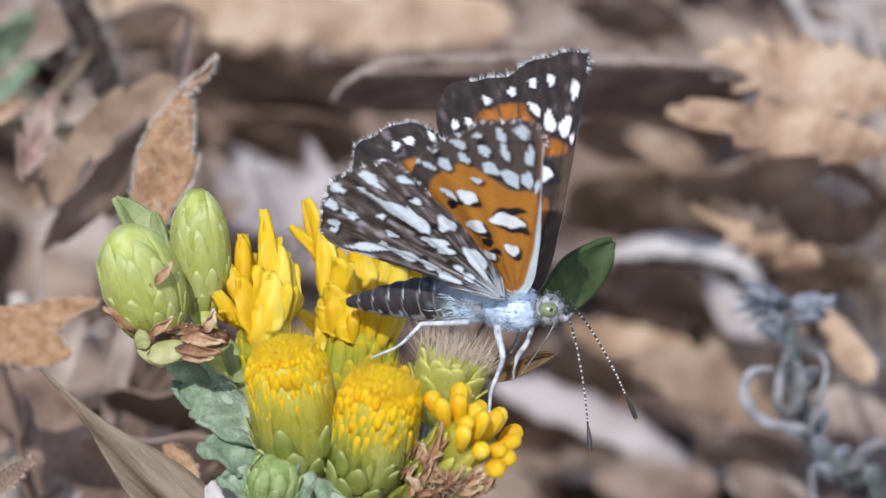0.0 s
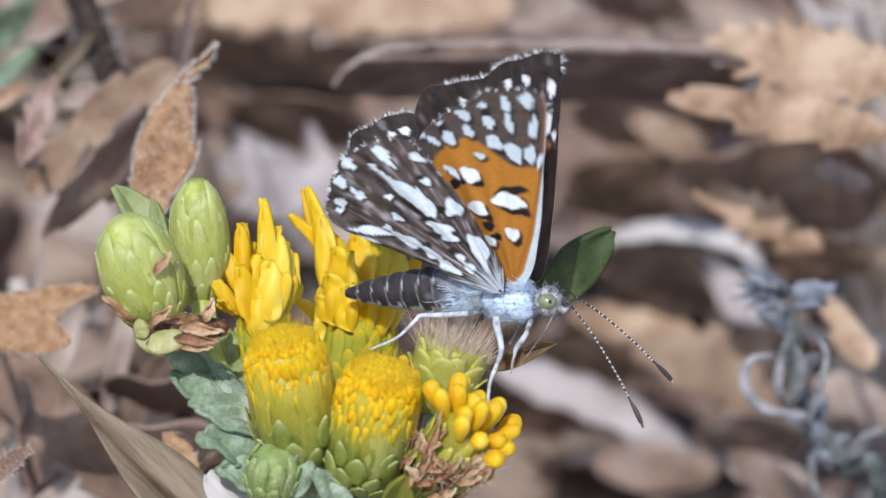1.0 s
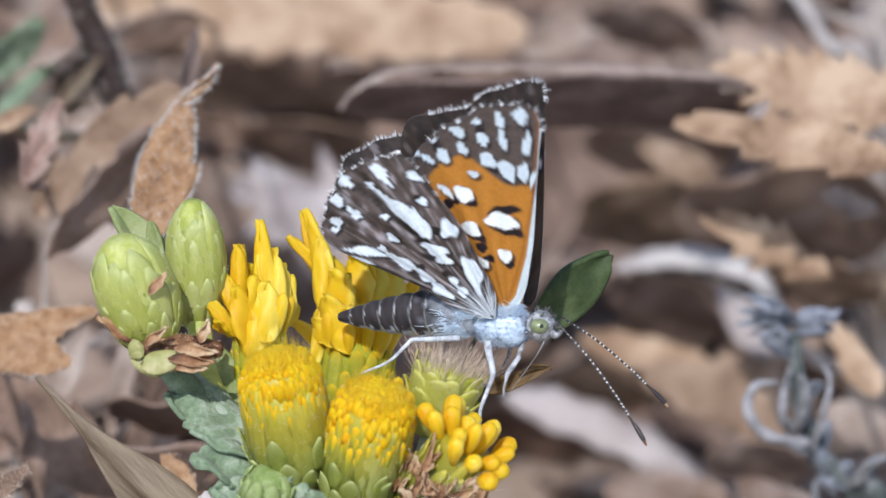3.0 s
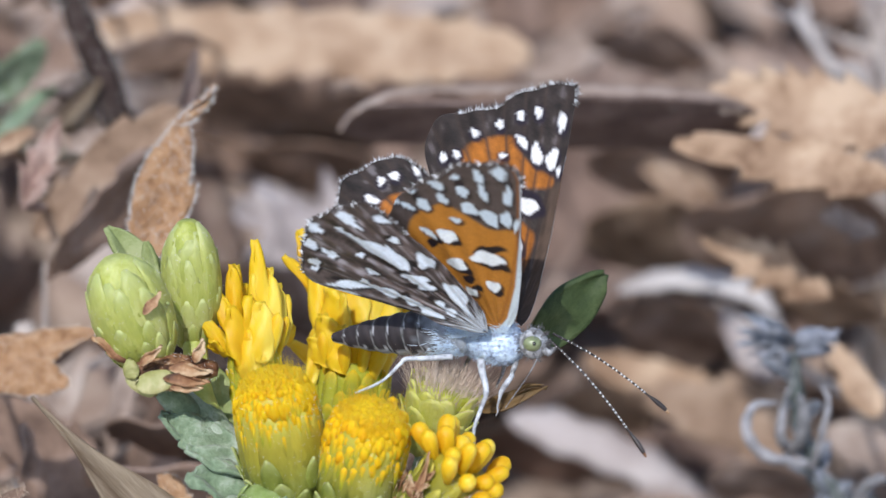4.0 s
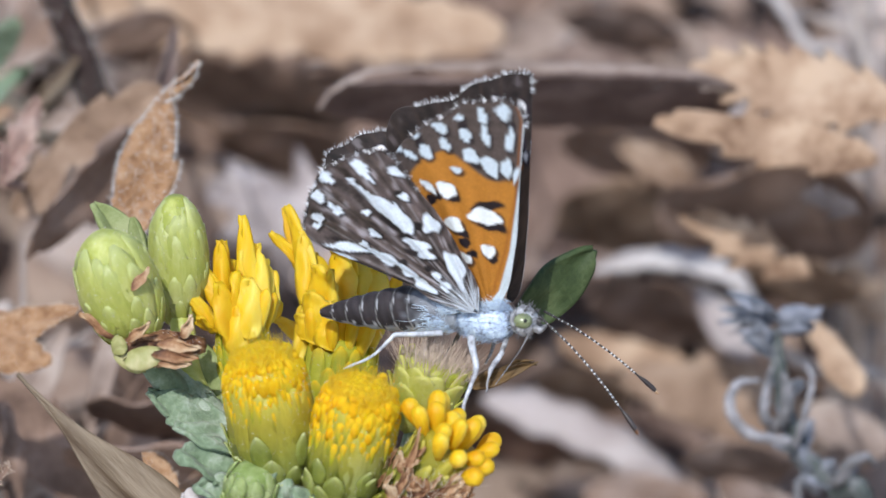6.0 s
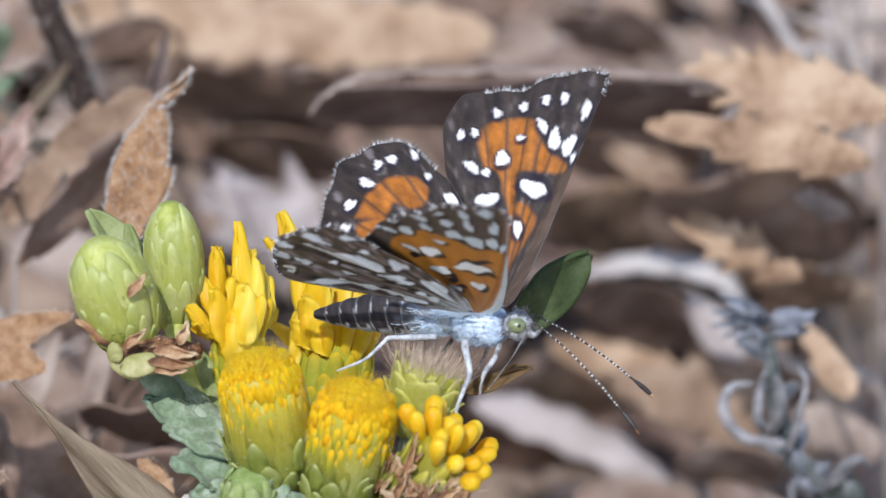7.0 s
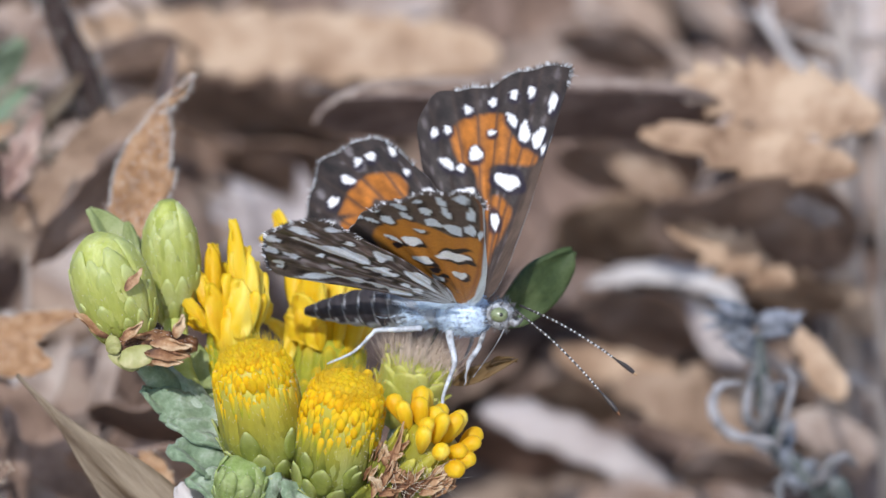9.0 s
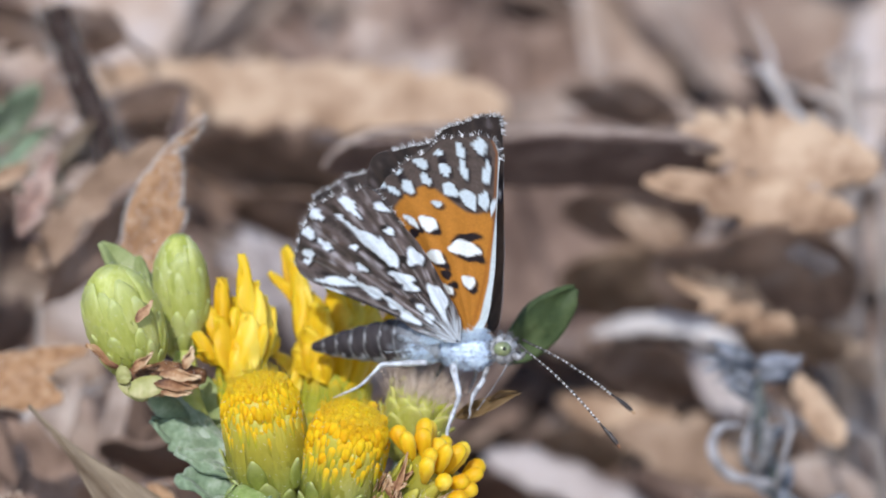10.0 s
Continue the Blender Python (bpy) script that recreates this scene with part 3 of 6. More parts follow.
    dry_leaf(at(-25.99, 9.77, 62.1), at(-23.18, 12.58, 62.1), slant(0.2, 0.6, -0.8), 0.55, HUSK, "small yellowish dry leaf", fold=0.3, seed=32)
    dry_leaf(at(-25.74, 10.16, 60.0), at(-23.14, 13.13, 60.0), slant(0.2, 0.3, -0.93), 0.5, HUSK, "olive-yellow drying leaf at the foot of a shrub", fold=0.2, seed=83, blunt=0.6)
    dry_leaf(at(-27.21, 12.60, 58.0), at(-24.62, 13.57, 58.0), slant(0.1, 0.3, -0.95), 0.41, TANGREY, "small pinkish dry leaf scrap among green ones", fold=0.2, seed=84, blunt=0.6)
    dry_leaf(at(-24.75, 8.30, 56.0), at(-22.36, 9.58, 56.0), slant(0.1, 0.3, -0.95), 0.81, TANGREY, "pale pinkish grey dry leaf beside a hairy stem", fold=0.2, seed=85, blunt=0.6)
    dry_leaf(at(-28.95, 8.14, 50.0), at(-26.50, 9.47, 50.0), slant(0.1, 0.3, -0.95), 0.65, TAN, "small peach-tan dry leaf near green ones", fold=0.2, seed=86, blunt=0.6)
    # broad tan leaf lying across the top
    dry_leaf(at(-26.90, 18.21, 98.0), at(5.13, 16.90, 103.0), slant(0.05, 0.35, -0.93), 3.09, TAN, "broad tan dry leaf with a toothed edge, lying level", teeth=9, tooth=0.3, fold=0.08, curl=-0.08, seed=3, bend=0.01, blunt=0.35)
    # seeds 33 and 71: leaves put in as the shadow below the broad one
    dry_leaf(at(-19.29, 11.73, 104.0), at(-5.48, 11.51, 104.0), slant(0.0, -0.9, -0.42), 8.90, BROWN, "brown dry leaf hung face down, standing in for dark shade", teeth=4, tooth=0.3, seed=33, fold=0.0, wave=0.04, blunt=0.4)
    dry_leaf(at(-20.68, 7.95, 106.0), at(-14.06, 13.71, 106.0), slant(0.1, -0.45, -0.88), 2.65, BROWN, "mauve-brown dry leaf in half shade", teeth=3, tooth=0.3, fold=0.15, seed=70, blunt=0.5)
    dry_leaf(at(-5.96, 7.84, 107.0), at(-16.67, 8.95, 107.0), slant(0.0, -0.9, -0.42), 4.69, BROWN, "dull brown dry leaf face down as shade behind a grey lobed one", seed=71, fold=0.0, wave=0.04, blunt=0.4)
    # face-down leaves standing in for shade, and dull leaves, between wings and right-hand leaves
    dry_leaf(at(20.15, 7.84, 92.0), at(9.28, 8.87, 92.0), slant(0.0, -0.9, -0.42), 5.67, BROWN, "dull brown dry leaf lying in shade", seed=72, fold=0.0, wave=0.04, blunt=0.4)
    dry_leaf(at(20.90, 2.43, 112.0), at(9.38, 3.95, 112.0), slant(0.0, -0.9, -0.42), 7.45, DULLTAN, "dark mauve-brown dry leaf in shade", seed=82, fold=0.0, wave=0.04, blunt=0.4)
    dry_leaf(at(18.70, 5.72, 88.0), at(13.22, 8.36, 88.0), slant(0.0, 0.0, -1), 1.25, DULLTAN, "mauve-grey cupped dry leaf", teeth=3, tooth=0.5, fold=0.3, wave=0.2, seed=53, blunt=0.5)
    dry_leaf(at(15.42, 7.52, 106.0), at(10.94, 10.08, 106.0), slant(0.0, -0.1, -1), 1.45, DULLTAN, "pinkish brown dry leaf below a curled one", fold=0.2, seed=73, blunt=0.6)
    dry_leaf(at(31.11, 2.77, 84.0), at(15.87, 3.85, 84.0), slant(0.0, -0.9, -0.42), 8.02, BROWN, "brown dry leaf face down as shade under sandy leaves", seed=34, fold=0.0, wave=0.04, blunt=0.4)
    dry_leaf(at(29.94, -1.94, 80.0), at(22.22, -0.95, 80.0), slant(0.0, -0.9, -0.42), 3.58, DULLTAN, "dark brown dry leaf behind a woolly head", seed=13, teeth=3, tooth=0.3, fold=0.0, wave=0.04, blunt=0.4)
    dry_leaf(at(20.45, -4.47, 108.0), at(11.64, -3.18, 108.0), slant(0.0, -0.9, -0.42), 6.34, BROWN, "curled brown dry leaf face down as the hollow under a bleached blade", seed=56, blunt=0.5, fold=0.0, wave=0.04)
    dry_leaf(at(14.53, -10.04, 100.0), at(6.76, -9.28, 100.0), slant(0.0, -0.9, -0.42), 4.20, DULLTAN, "dry leaf face down as shade above a broad bleached blade", seed=36, blunt=0.5, fold=0.0, wave=0.04)
    dry_leaf(at(25.49, -14.39, 84.0), at(17.68, -13.99, 84.0), slant(0.0, -0.9, -0.42), 4.39, BROWN, "brown dry leaf face down as shade low behind a woolly stem", seed=58, blunt=0.5, fold=0.0, wave=0.04)
    dry_leaf(at(18.52, 16.80, 108.0), at(9.28, 18.73, 108.0), slant(0.0, -0.9, -0.42), 4.09, BROWN, "brown dry leaf face down as far-back shade", seed=74, blunt=0.8, teeth=3, tooth=0.4, fold=0.0, wave=0.04)
    # toothed pale leaves
    dry_leaf(at(30.43, 10.17, 57.0), at(16.80, 12.56, 57.0), slant(0.0, 0.3, -0.95), 2.43, TAN, "toothed sandy dry leaf facing the sun", teeth=7, tooth=0.55, fold=0.06, seed=8, blunt=0.42)
    dry_leaf(at(28.49, 6.49, 52.0), at(14.35, 8.92, 52.0), slant(0.0, 0.25, -0.96), 1.67, TAN, "sandy dry leaf below a toothed one", teeth=4, tooth=0.5, fold=0.1, seed=9, blunt=0.5)
    dry_leaf(at(25.10, -0.79, 64.0), at(16.66, 3.05, 64.0), slant(-0.1, 0.2, -0.95), 1.43, TAN, "spiny-edged tan dry leaf tilted over dark litter", teeth=4, tooth=0.9, fold=0.1, seed=10, blunt=0.5)
    dry_leaf(at(27.76, 3.29, 58.0), at(24.25, 4.55, 58.0), slant(0.0, 0.2, -0.95), 0.89, TANGREY, "small tan dry leaf under sandy ones", teeth=3, tooth=0.8, fold=0.1, seed=35, blunt=0.6)
    dry_leaf(at(28.13, -8.59, 60.0), at(25.00, -3.98, 60.0), slant(0.1, 0.3, -0.93), 1.12, TAN, "small sunlit tan dry leaf piece", teeth=2, tooth=0.3, fold=0.05, seed=12, blunt=0.4)
    dry_leaf(at(19.57, -8.99, 100.0), at(9.28, -5.63, 100.0), slant(0.0, 0.15, -0.98), 1.85, TAN, "tan dry leaf under a green one", teeth=3, tooth=0.25, fold=-0.1, seed=16, blunt=0.5)
    dry_leaf(at(26.61, -11.11, 88.0), at(13.63, -8.07, 88.0), slant(0.0, 0.1, -0.98), 2.68, DULLTAN, "light tan dry leaf behind a grey woolly stem", teeth=4, tooth=0.3, fold=0.1, seed=57, blunt=0.45)
    dry_leaf(at(31.92, -13.03, 80.0), at(25.98, -10.26, 80.0), slant(0.0, 0.2, -0.95), 1.74, TANGREY, "tan dry leaf behind a woolly grey sprig", fold=0.1, seed=38, blunt=0.5)
    dry_leaf(at(25.58, -17.58, 80.0), at(20.04, -16.20, 80.0), slant(0.0, 0.2, -0.95), 1.35, TANGREY, "pinkish tan dry leaf deep in the litter", fold=0.1, seed=40, blunt=0.5)
    dry_leaf(at(20.12, -17.35, 95.0), at(11.01, -16.93, 95.0), slant(0.0, -0.3, -0.93), 1.90, BROWN, "mid-brown dry leaf lying flat in the litter", fold=0.1, seed=75, blunt=0.5)
    dry_leaf(at(4.61, 16.03, 112.0), at(11.56, 18.64, 112.0), slant(0.0, 0.2, -0.97), 1.74, TANGREY, "pinkish tan dry leaf far back", fold=0.1, seed=76, blunt=0.5)
    dry_leaf(at(21.00, 15.16, 110.0), at(15.38, 17.76, 110.0), slant(0.0, 0.0, -1), 1.64, TANGREY, "grey-mauve dry leaf far back", fold=0.1, seed=77, blunt=0.5)
    dry_leaf(at(32.88, -4.27, 92.0), at(29.39, -0.37, 92.0), slant(0.0, 0.2, -0.97), 1.48, TAN, "sandy dry leaf beside a woolly head", teeth=3, tooth=0.4, fold=0.1, seed=67, blunt=0.5)
    # pale blades
    grass_blade([at(11.74, -0.72, 102.0), at(14.15, 0.04, 101.0), at(17.47, 0.29, 100.0), at(21.04, -0.46, 100.0), at(23.14, -1.85, 100.0), at(24.10, -3.75, 101.0)], 0.82, STRAW, "pale bleached grass blade arching sideways")
    grass_blade([at(3.6, -10.1, 98.0), at(7.0, -10.9, 97.0), at(11.0, -12.3, 97.0), at(15.0, -14.3, 97.0), at(18.8, -16.6, 98.0)], 1.7, BLEACHED, "broad bleached grass blade lying in the litter")
    dry_leaf(at(23.43, -6.85, 98.0), at(19.46, -2.05, 98.0), slant(0.1, 0.2, -0.97), 1.42, BLEACHED, "bleached papery blade piece", fold=0.15, seed=78, wave=0.03, blunt=0.5)
    # grey lobed leaf
    dry_leaf(at(-5.37, 1.92, 97.0), at(-16.52, 5.76, 95.0), slant(-0.1, 0.15, -1), 3.08, GREY, "pinkish grey lobed dry leaf with pointed tips", teeth=3, tooth=1.3, fold=0.0, seed=17, blunt=0.6, wave=0.12)
    # leaves at the left
    dry_leaf(at(-17.30, 0.36, 21.0), at(-14.78, 9.84, 22.5), slant(0.2, 0.2, -0.95), 1.63, RUST, "rust-tan fuzzy dry leaf standing upright, tip twisted", fuzz=1000, hair=HAIR, fuzz_len=0.27, teeth=3, tooth=0.25, fold=0.22, curl=-0.1, seed=18, widest=0.4, blunt=1.0, n=60)
    dry_leaf(at(-15.22, 8.79, 22.2), at(-13.10, 11.23, 22.8), slant(0.2, 0.3, -0.95), 0.33, RUST, "twisted hairy tip of a rust-tan leaf", fuzz=170, hair=HAIR, fuzz_len=0.4, fold=0.5, seed=52, twist=1.6, stalk=0.15, blunt=0.8, wave=0.3)
    dry_leaf(at(-18.43, 7.60, 50.0), at(-16.31, 14.82, 52.0), slant(0.6, -0.5, -0.6), 0.86, DARKSHADE, "narrow brown leaf stub rolled into a point", fuzz=200, fuzz_len=0.25, fold=0.5, curl=0.4, seed=19)
    dry_leaf(at(-26.07, 2.72, 48.0), at(-16.77, 10.69, 46.0), slant(-0.15, 0.2, -0.97), 2.00, DULLTAN, "tan dry leaf folded over a dark hollow", teeth=3, tooth=0.3, fold=0.2, seed=20, blunt=0.5)
    # leaf put in as the shaded hollow below the folded tan one
    dry_leaf(at(-18.66, 7.97, 44.0), at(-25.02, -0.14, 44.0), slant(0.55, -0.7, -0.45), 2.47, BROWN, "rolled brown dry leaf as the dark hollow under a tan one", fold=0.2, seed=21, blunt=0.6, teeth=2, tooth=0.3)
    dry_leaf(at(-25.54, 4.32, 36.0), at(-23.75, 9.71, 38.0), slant(-0.1, 0.2, -0.97), 0.96, REDDISH, "reddish brown fuzzy dry leaf, narrow and upright", fuzz=300, fuzz_len=0.3, teeth=3, tooth=0.6, fold=0.3, seed=22, wave=0.2, twist=0.4)
    dry_leaf(at(-21.10, -11.29, 45.0), at(-19.40, -3.79, 45.0), slant(0.1, 0.2, -0.97), 0.78, TANGREY, "narrow pinkish tan dry leaf beside a forked one", fold=0.2, seed=79, blunt=0.5)
    dry_leaf(at(-29.13, -12.93, 50.0), at(-24.63, -8.96, 50.0), slant(0.1, 0.3, -0.95), 1.30, TANGREY, "pale tan dry leaf curled under a forked one", fold=0.25, seed=80, blunt=0.5)
    dry_leaf(at(-26.78, -16.93, 54.0), at(-22.40, -11.82, 54.0), slant(0.1, -0.1, -0.98), 1.82, TANGREY, "brownish tan dry leaf behind a papery husk", fold=0.2, seed=81, blunt=0.5)


def hairy_stem():
    base = at(-20.19, 5.28, 62.1)
    root = thing("hairy_stem", Matrix.Translation(base), "dark brown dead stem covered with white hairs", "stem")
    pts = [at(-26.18, 21.01, 62.1), at(-24.68, 16.89, 62.1), at(-23.00, 12.77, 62.1), at(-21.68, 9.03, 62.1), at(-20.19, 5.28, 62.1), Vector((base.x + 0.004, base.y + 0.012, -0.001))]
    mm = to_mm(WORLD[root], pts)
    stem = part("stem", data_of("stem", *tube(mm, [0.95, 1.0, 1.05, 1.1, 1.15, 1.2], 12, 8, 0.12, 4)), BARK, root)
    rng = np.random.RandomState(8)
    path = smooth_path(mm[:5], 60)
    roots, ways = [], []
    for p in path:
        for _ in range(2):
            w = rng.normal(size=3)
            w[2] *= 0.5
            w /= np.linalg.norm(w)
            roots.append(p + w * 0.95)
            ways.append(w)
    part("hairs", data_of("hairs", *hairs(roots, ways, 1.1, 0.018, 3, 0.3)), HAIR, stem, None, "long white hairs")


def woolly_plant():
    """Grey woolly sprig with curled leaves and a spent head."""
    base = at(27.32, -17.21, 43.30)
    root = thing("woolly_sprig", Matrix.Translation(base), "grey woolly dry sprig with curled leaves and a spent head", "dry plant")
    stem_pts = to_mm(WORLD[root], [at(21.40, -4.17, 41.95), at(21.64, -6.27, 41.95), at(22.05, -9.10, 42.62), at(23.09, -11.93, 43.30), at(25.55, -14.39, 43.30), base, Vector((base.x + 0.003, base.y + 0.01, -0.001))])
    part("stem", data_of("stem", *tube(stem_pts, [0.4, 0.5, 0.58, 0.68, 0.6, 0.6, 0.6], 10, 8, 0.4, 2)), DARKSTEM, root)
    for k, (pts, r) in enumerate([
        ([at(22.35, -11.12, 40.60), at(19.65, -10.55, 39.25), at(18.48, -8.97, 38.58), at(18.95, -7.54, 39.25), at(20.37, -7.36, 40.60)], 0.3),
        ([at(21.24, -10.69, 43.0), at(21.93, -9.57, 41.0), at(22.14, -8.00, 41.0), at(21.76, -6.62, 42.0)], 0.36),
        ([at(21.48, -10.34, 43.0), at(20.74, -9.57, 41.0), at(20.81, -8.00, 41.0), at(21.31, -6.27, 42.0)], 0.3),
        ([at(24.91, -13.90, 44.0), at(25.44, -13.46, 42.0), at(26.23, -12.54, 41.0), at(26.84, -12.05, 42.0)], 0.36),
        ([at(22.70, -11.53, 41.95), at(23.19, -8.99, 39.25), at(23.53, -7.26, 39.25), at(23.15, -6.24, 40.60)], 0.18),
        ([at(24.03, -14.32, 41.95), at(22.77, -13.51, 39.25), at(22.77, -15.06, 39.25), at(23.46, -16.64, 39.25)], 0.24),
        ([at(25.21, -14.05, 43.30), at(25.84, -12.52, 40.60), at(26.89, -12.00, 40.60), at(27.71, -12.58, 41.95)], 0.3),
    ]):
        part("curled_leaf", data_of("curled_leaf", *tube(to_mm(WORLD[root], pts), [r, r * 1.25, r * 1.15, r * 0.9, r * 0.4], 8, 8, 0.3, k)), WOOLPALE, root, None, "curled woolly leaf")
    rng = np.random.RandomState(31)
    for k in range(26):
        q = [at(21.58, -5.56, 41.95), at(22.05, -9.10, 42.62), at(23.09, -11.93, 43.30), at(25.21, -14.22, 43.30)]
        i = rng.randint(3)
        b = q[i].lerp(q[i + 1], rng.rand())
        d = slant(rng.choice([-1, 1]) * rng.uniform(0.4, 1), rng.uniform(0.2, 1), rng.uniform(-0.8, 0.2)).normalized()
        ln = rng.uniform(1.1, 2.4)
        part("small_leaf", data_of("small_leaf", *leaf_shape(ln, ln * 0.25, fold=0.4, bend=rng.uniform(-0.3, 0.3), seed=k, n=9, m=5, thick=0.14)), WOOLLY, root, along(b, b + d * ln * 0.001, slant(0, 0.7, -0.7)))
    top = at(21.34, -3.82, 41.95)
    for k in range(40):
        a = rng.uniform(0, 6.28)
        d = slant(math.cos(a) * rng.uniform(0.8, 1.5), rng.uniform(-0.25, 0.45), math.sin(a) * 0.6).normalized()
        ln = rng.uniform(1.2, 3.4)
        face = slant(rng.normal(0, 0.4), 0.8, -0.6)
        b = top + d * 0.0003 + slant(0, rng.uniform(-0.8, 0.9), 0) * 0.001
        part("bract", data_of("bract", *leaf_shape(ln, ln * 0.12, fold=0.4, bend=rng.uniform(-0.2, 0.2), seed=k, n=9, m=5, thick=0.14)), WOOLLY, root, along(b, b + d * ln * 0.001, face))


def far_twigs():
    rng = np.random.RandomState(5)
    for a, b, c, r, mat, lab in [
        (at(24.62, 20.04, 97.2), at(27.33, 15.87, 97.2), at(29.95, 12.17, 98.55), 0.5, STRAW, "pale bleached twig slanting over leaves"),
        (at(31.50, 20.87, 97.2), at(31.11, 10.12, 99.9), at(31.81, 0.90, 105.3), 1.3, TWIG, "thick pale grey dry stem standing upright"),
        (at(29.14, 19.98, 89.1), at(31.62, 13.17, 91.8), at(33.73, 7.48, 94.5), 0.4, TWIG, "thin grey dry twig"),
        (at(23.28, 21.36, 105.3), at(26.46, 18.09, 108), at(28.61, 14.00, 113.4), 0.6, BARK, "dark brown dry twig with short side shoots"),
        (at(21.06, -3.16, 83.7), at(26.27, -7.17, 83.7), at(32.81, -10.01, 85.05), 0.45, TWIG, "long grey dry twig lying in the litter"),
        (at(-27.51, -2.88, 54), at(-26.41, -7.62, 54), at(-27.38, -16.89, 56.7), 0.9, TWIG, "thick greyish dry stem with peeling bark"),
    ]:
        root = thing("dry_twig", Matrix.Translation(c), lab, "twig", "dry twigs")
        foot = Vector((c.x + 0.002, c.y + 0.012, -0.001))
        part("stem", data_of("stem", *tube(to_mm(WORLD[root], [a, b, c, foot]), [r * 0.7, r, r * 1.1, r * 1.1], 9, 10, 0.2, int(r * 100))), mat, root)
        for k in range(3):
            q = a.lerp(b, rng.uniform(0.2, 0.9))
            d = slant(rng.normal(0, 1), rng.uniform(0.1, 1), rng.normal(0, 0.5)).normalized()
            part("side_twig", data_of("side_twig", *tube(to_mm(WORLD[root], [q, q + d * 0.002 + slant(0.4, 0, 0) * 0.001, q + d * rng.uniform(0.004, 0.008)]), [r * 0.4, r * 0.3, r * 0.12], 6, 4, 0.1, k)), mat, root)


# ---- the goldenbush sprig ----
FRONT = slant(0, 0.2, -1)
DRYBRACT_DATA = data_of("dry_bract", *leaf_shape(1.0, 0.16, fold=0.5, curl=0.4, bend=0.12, twist=0.7, wave=0.34, seed=2, n=14, m=7, thick=0.04, widest=0.4, blunt=1.1))
DRYBRACT_DATA.materials.append(DRYBRACT)
GREENSCALE_DATA = data_of("bract", *leaf_shape(1.0, 0.2, fold=0.1, curl=-0.3, bend=-0.05, wave=0.03, seed=1, n=9, m=5, thick=0.08, widest=0.42, blunt=0.6))
GREENSCALE_DATA.materials.append(WITHERING)
FLORET_DATA = data_of("floret", *lathe([(0, 0.1), (0.25, 0.16), (0.5, 0.22), (0.72, 0.23), (0.86, 0.2), (0.95, 0.13), (1.0, 0.03)], 10, 0.08, 3))
FLORET_DATA.materials.append(YELLOW)
TINY_DATA = data_of("floret", *lathe([(0, 0.2), (0.4, 0.26), (0.75, 0.25), (0.95, 0.14), (1.02, 0.02)], 7, 0.12, 4))
TINY_DATA.materials.append(DISC)
SIDE_DATA = data_of("floret", *lathe([(0, 0.1), (0.3, 0.16), (0.7, 0.2), (0.88, 0.19), (0.97, 0.1), (1.0, 0.02)], 7, 0.1, 5))
SIDE_DATA.materials.append(FLORETSIDE)
ripe = SIDE_DATA.attributes.new("tip", "FLOAT", "POINT")
ripe.data.foreach_set("value", [min(1, max(0, (p.co.x * 1000 - 0.45) / 0.4)) for p in SIDE_DATA.vertices])
PETALS = [data_of("petal", *leaf_shape(1.0, 0.105, fold=f, curl=-0.7, bend=b, twist=t, wave=0.2, seed=k, n=20, m=9, thick=0.06, widest=0.4, blunt=e))
          for k, (f, b, t, e) in enumerate([(0.3, -0.05, 0.3, 0.5), (-0.2, 0.05, -0.4, 0.65), (0.5, 0.02, 0.5, 0.55), (0.1, -0.1, 0.1, 0.8), (0.6, 0.08, -0.2, 0.5)])]
for d in PETALS:
    d.materials.append(YELLOW)


def radial(axis, ang):
    """A unit direction square to axis."""
    s = axis.cross(slant(0.12, 0.1, -1)).normalized()
    return s * math.cos(ang) + axis.cross(s) * math.sin(ang)


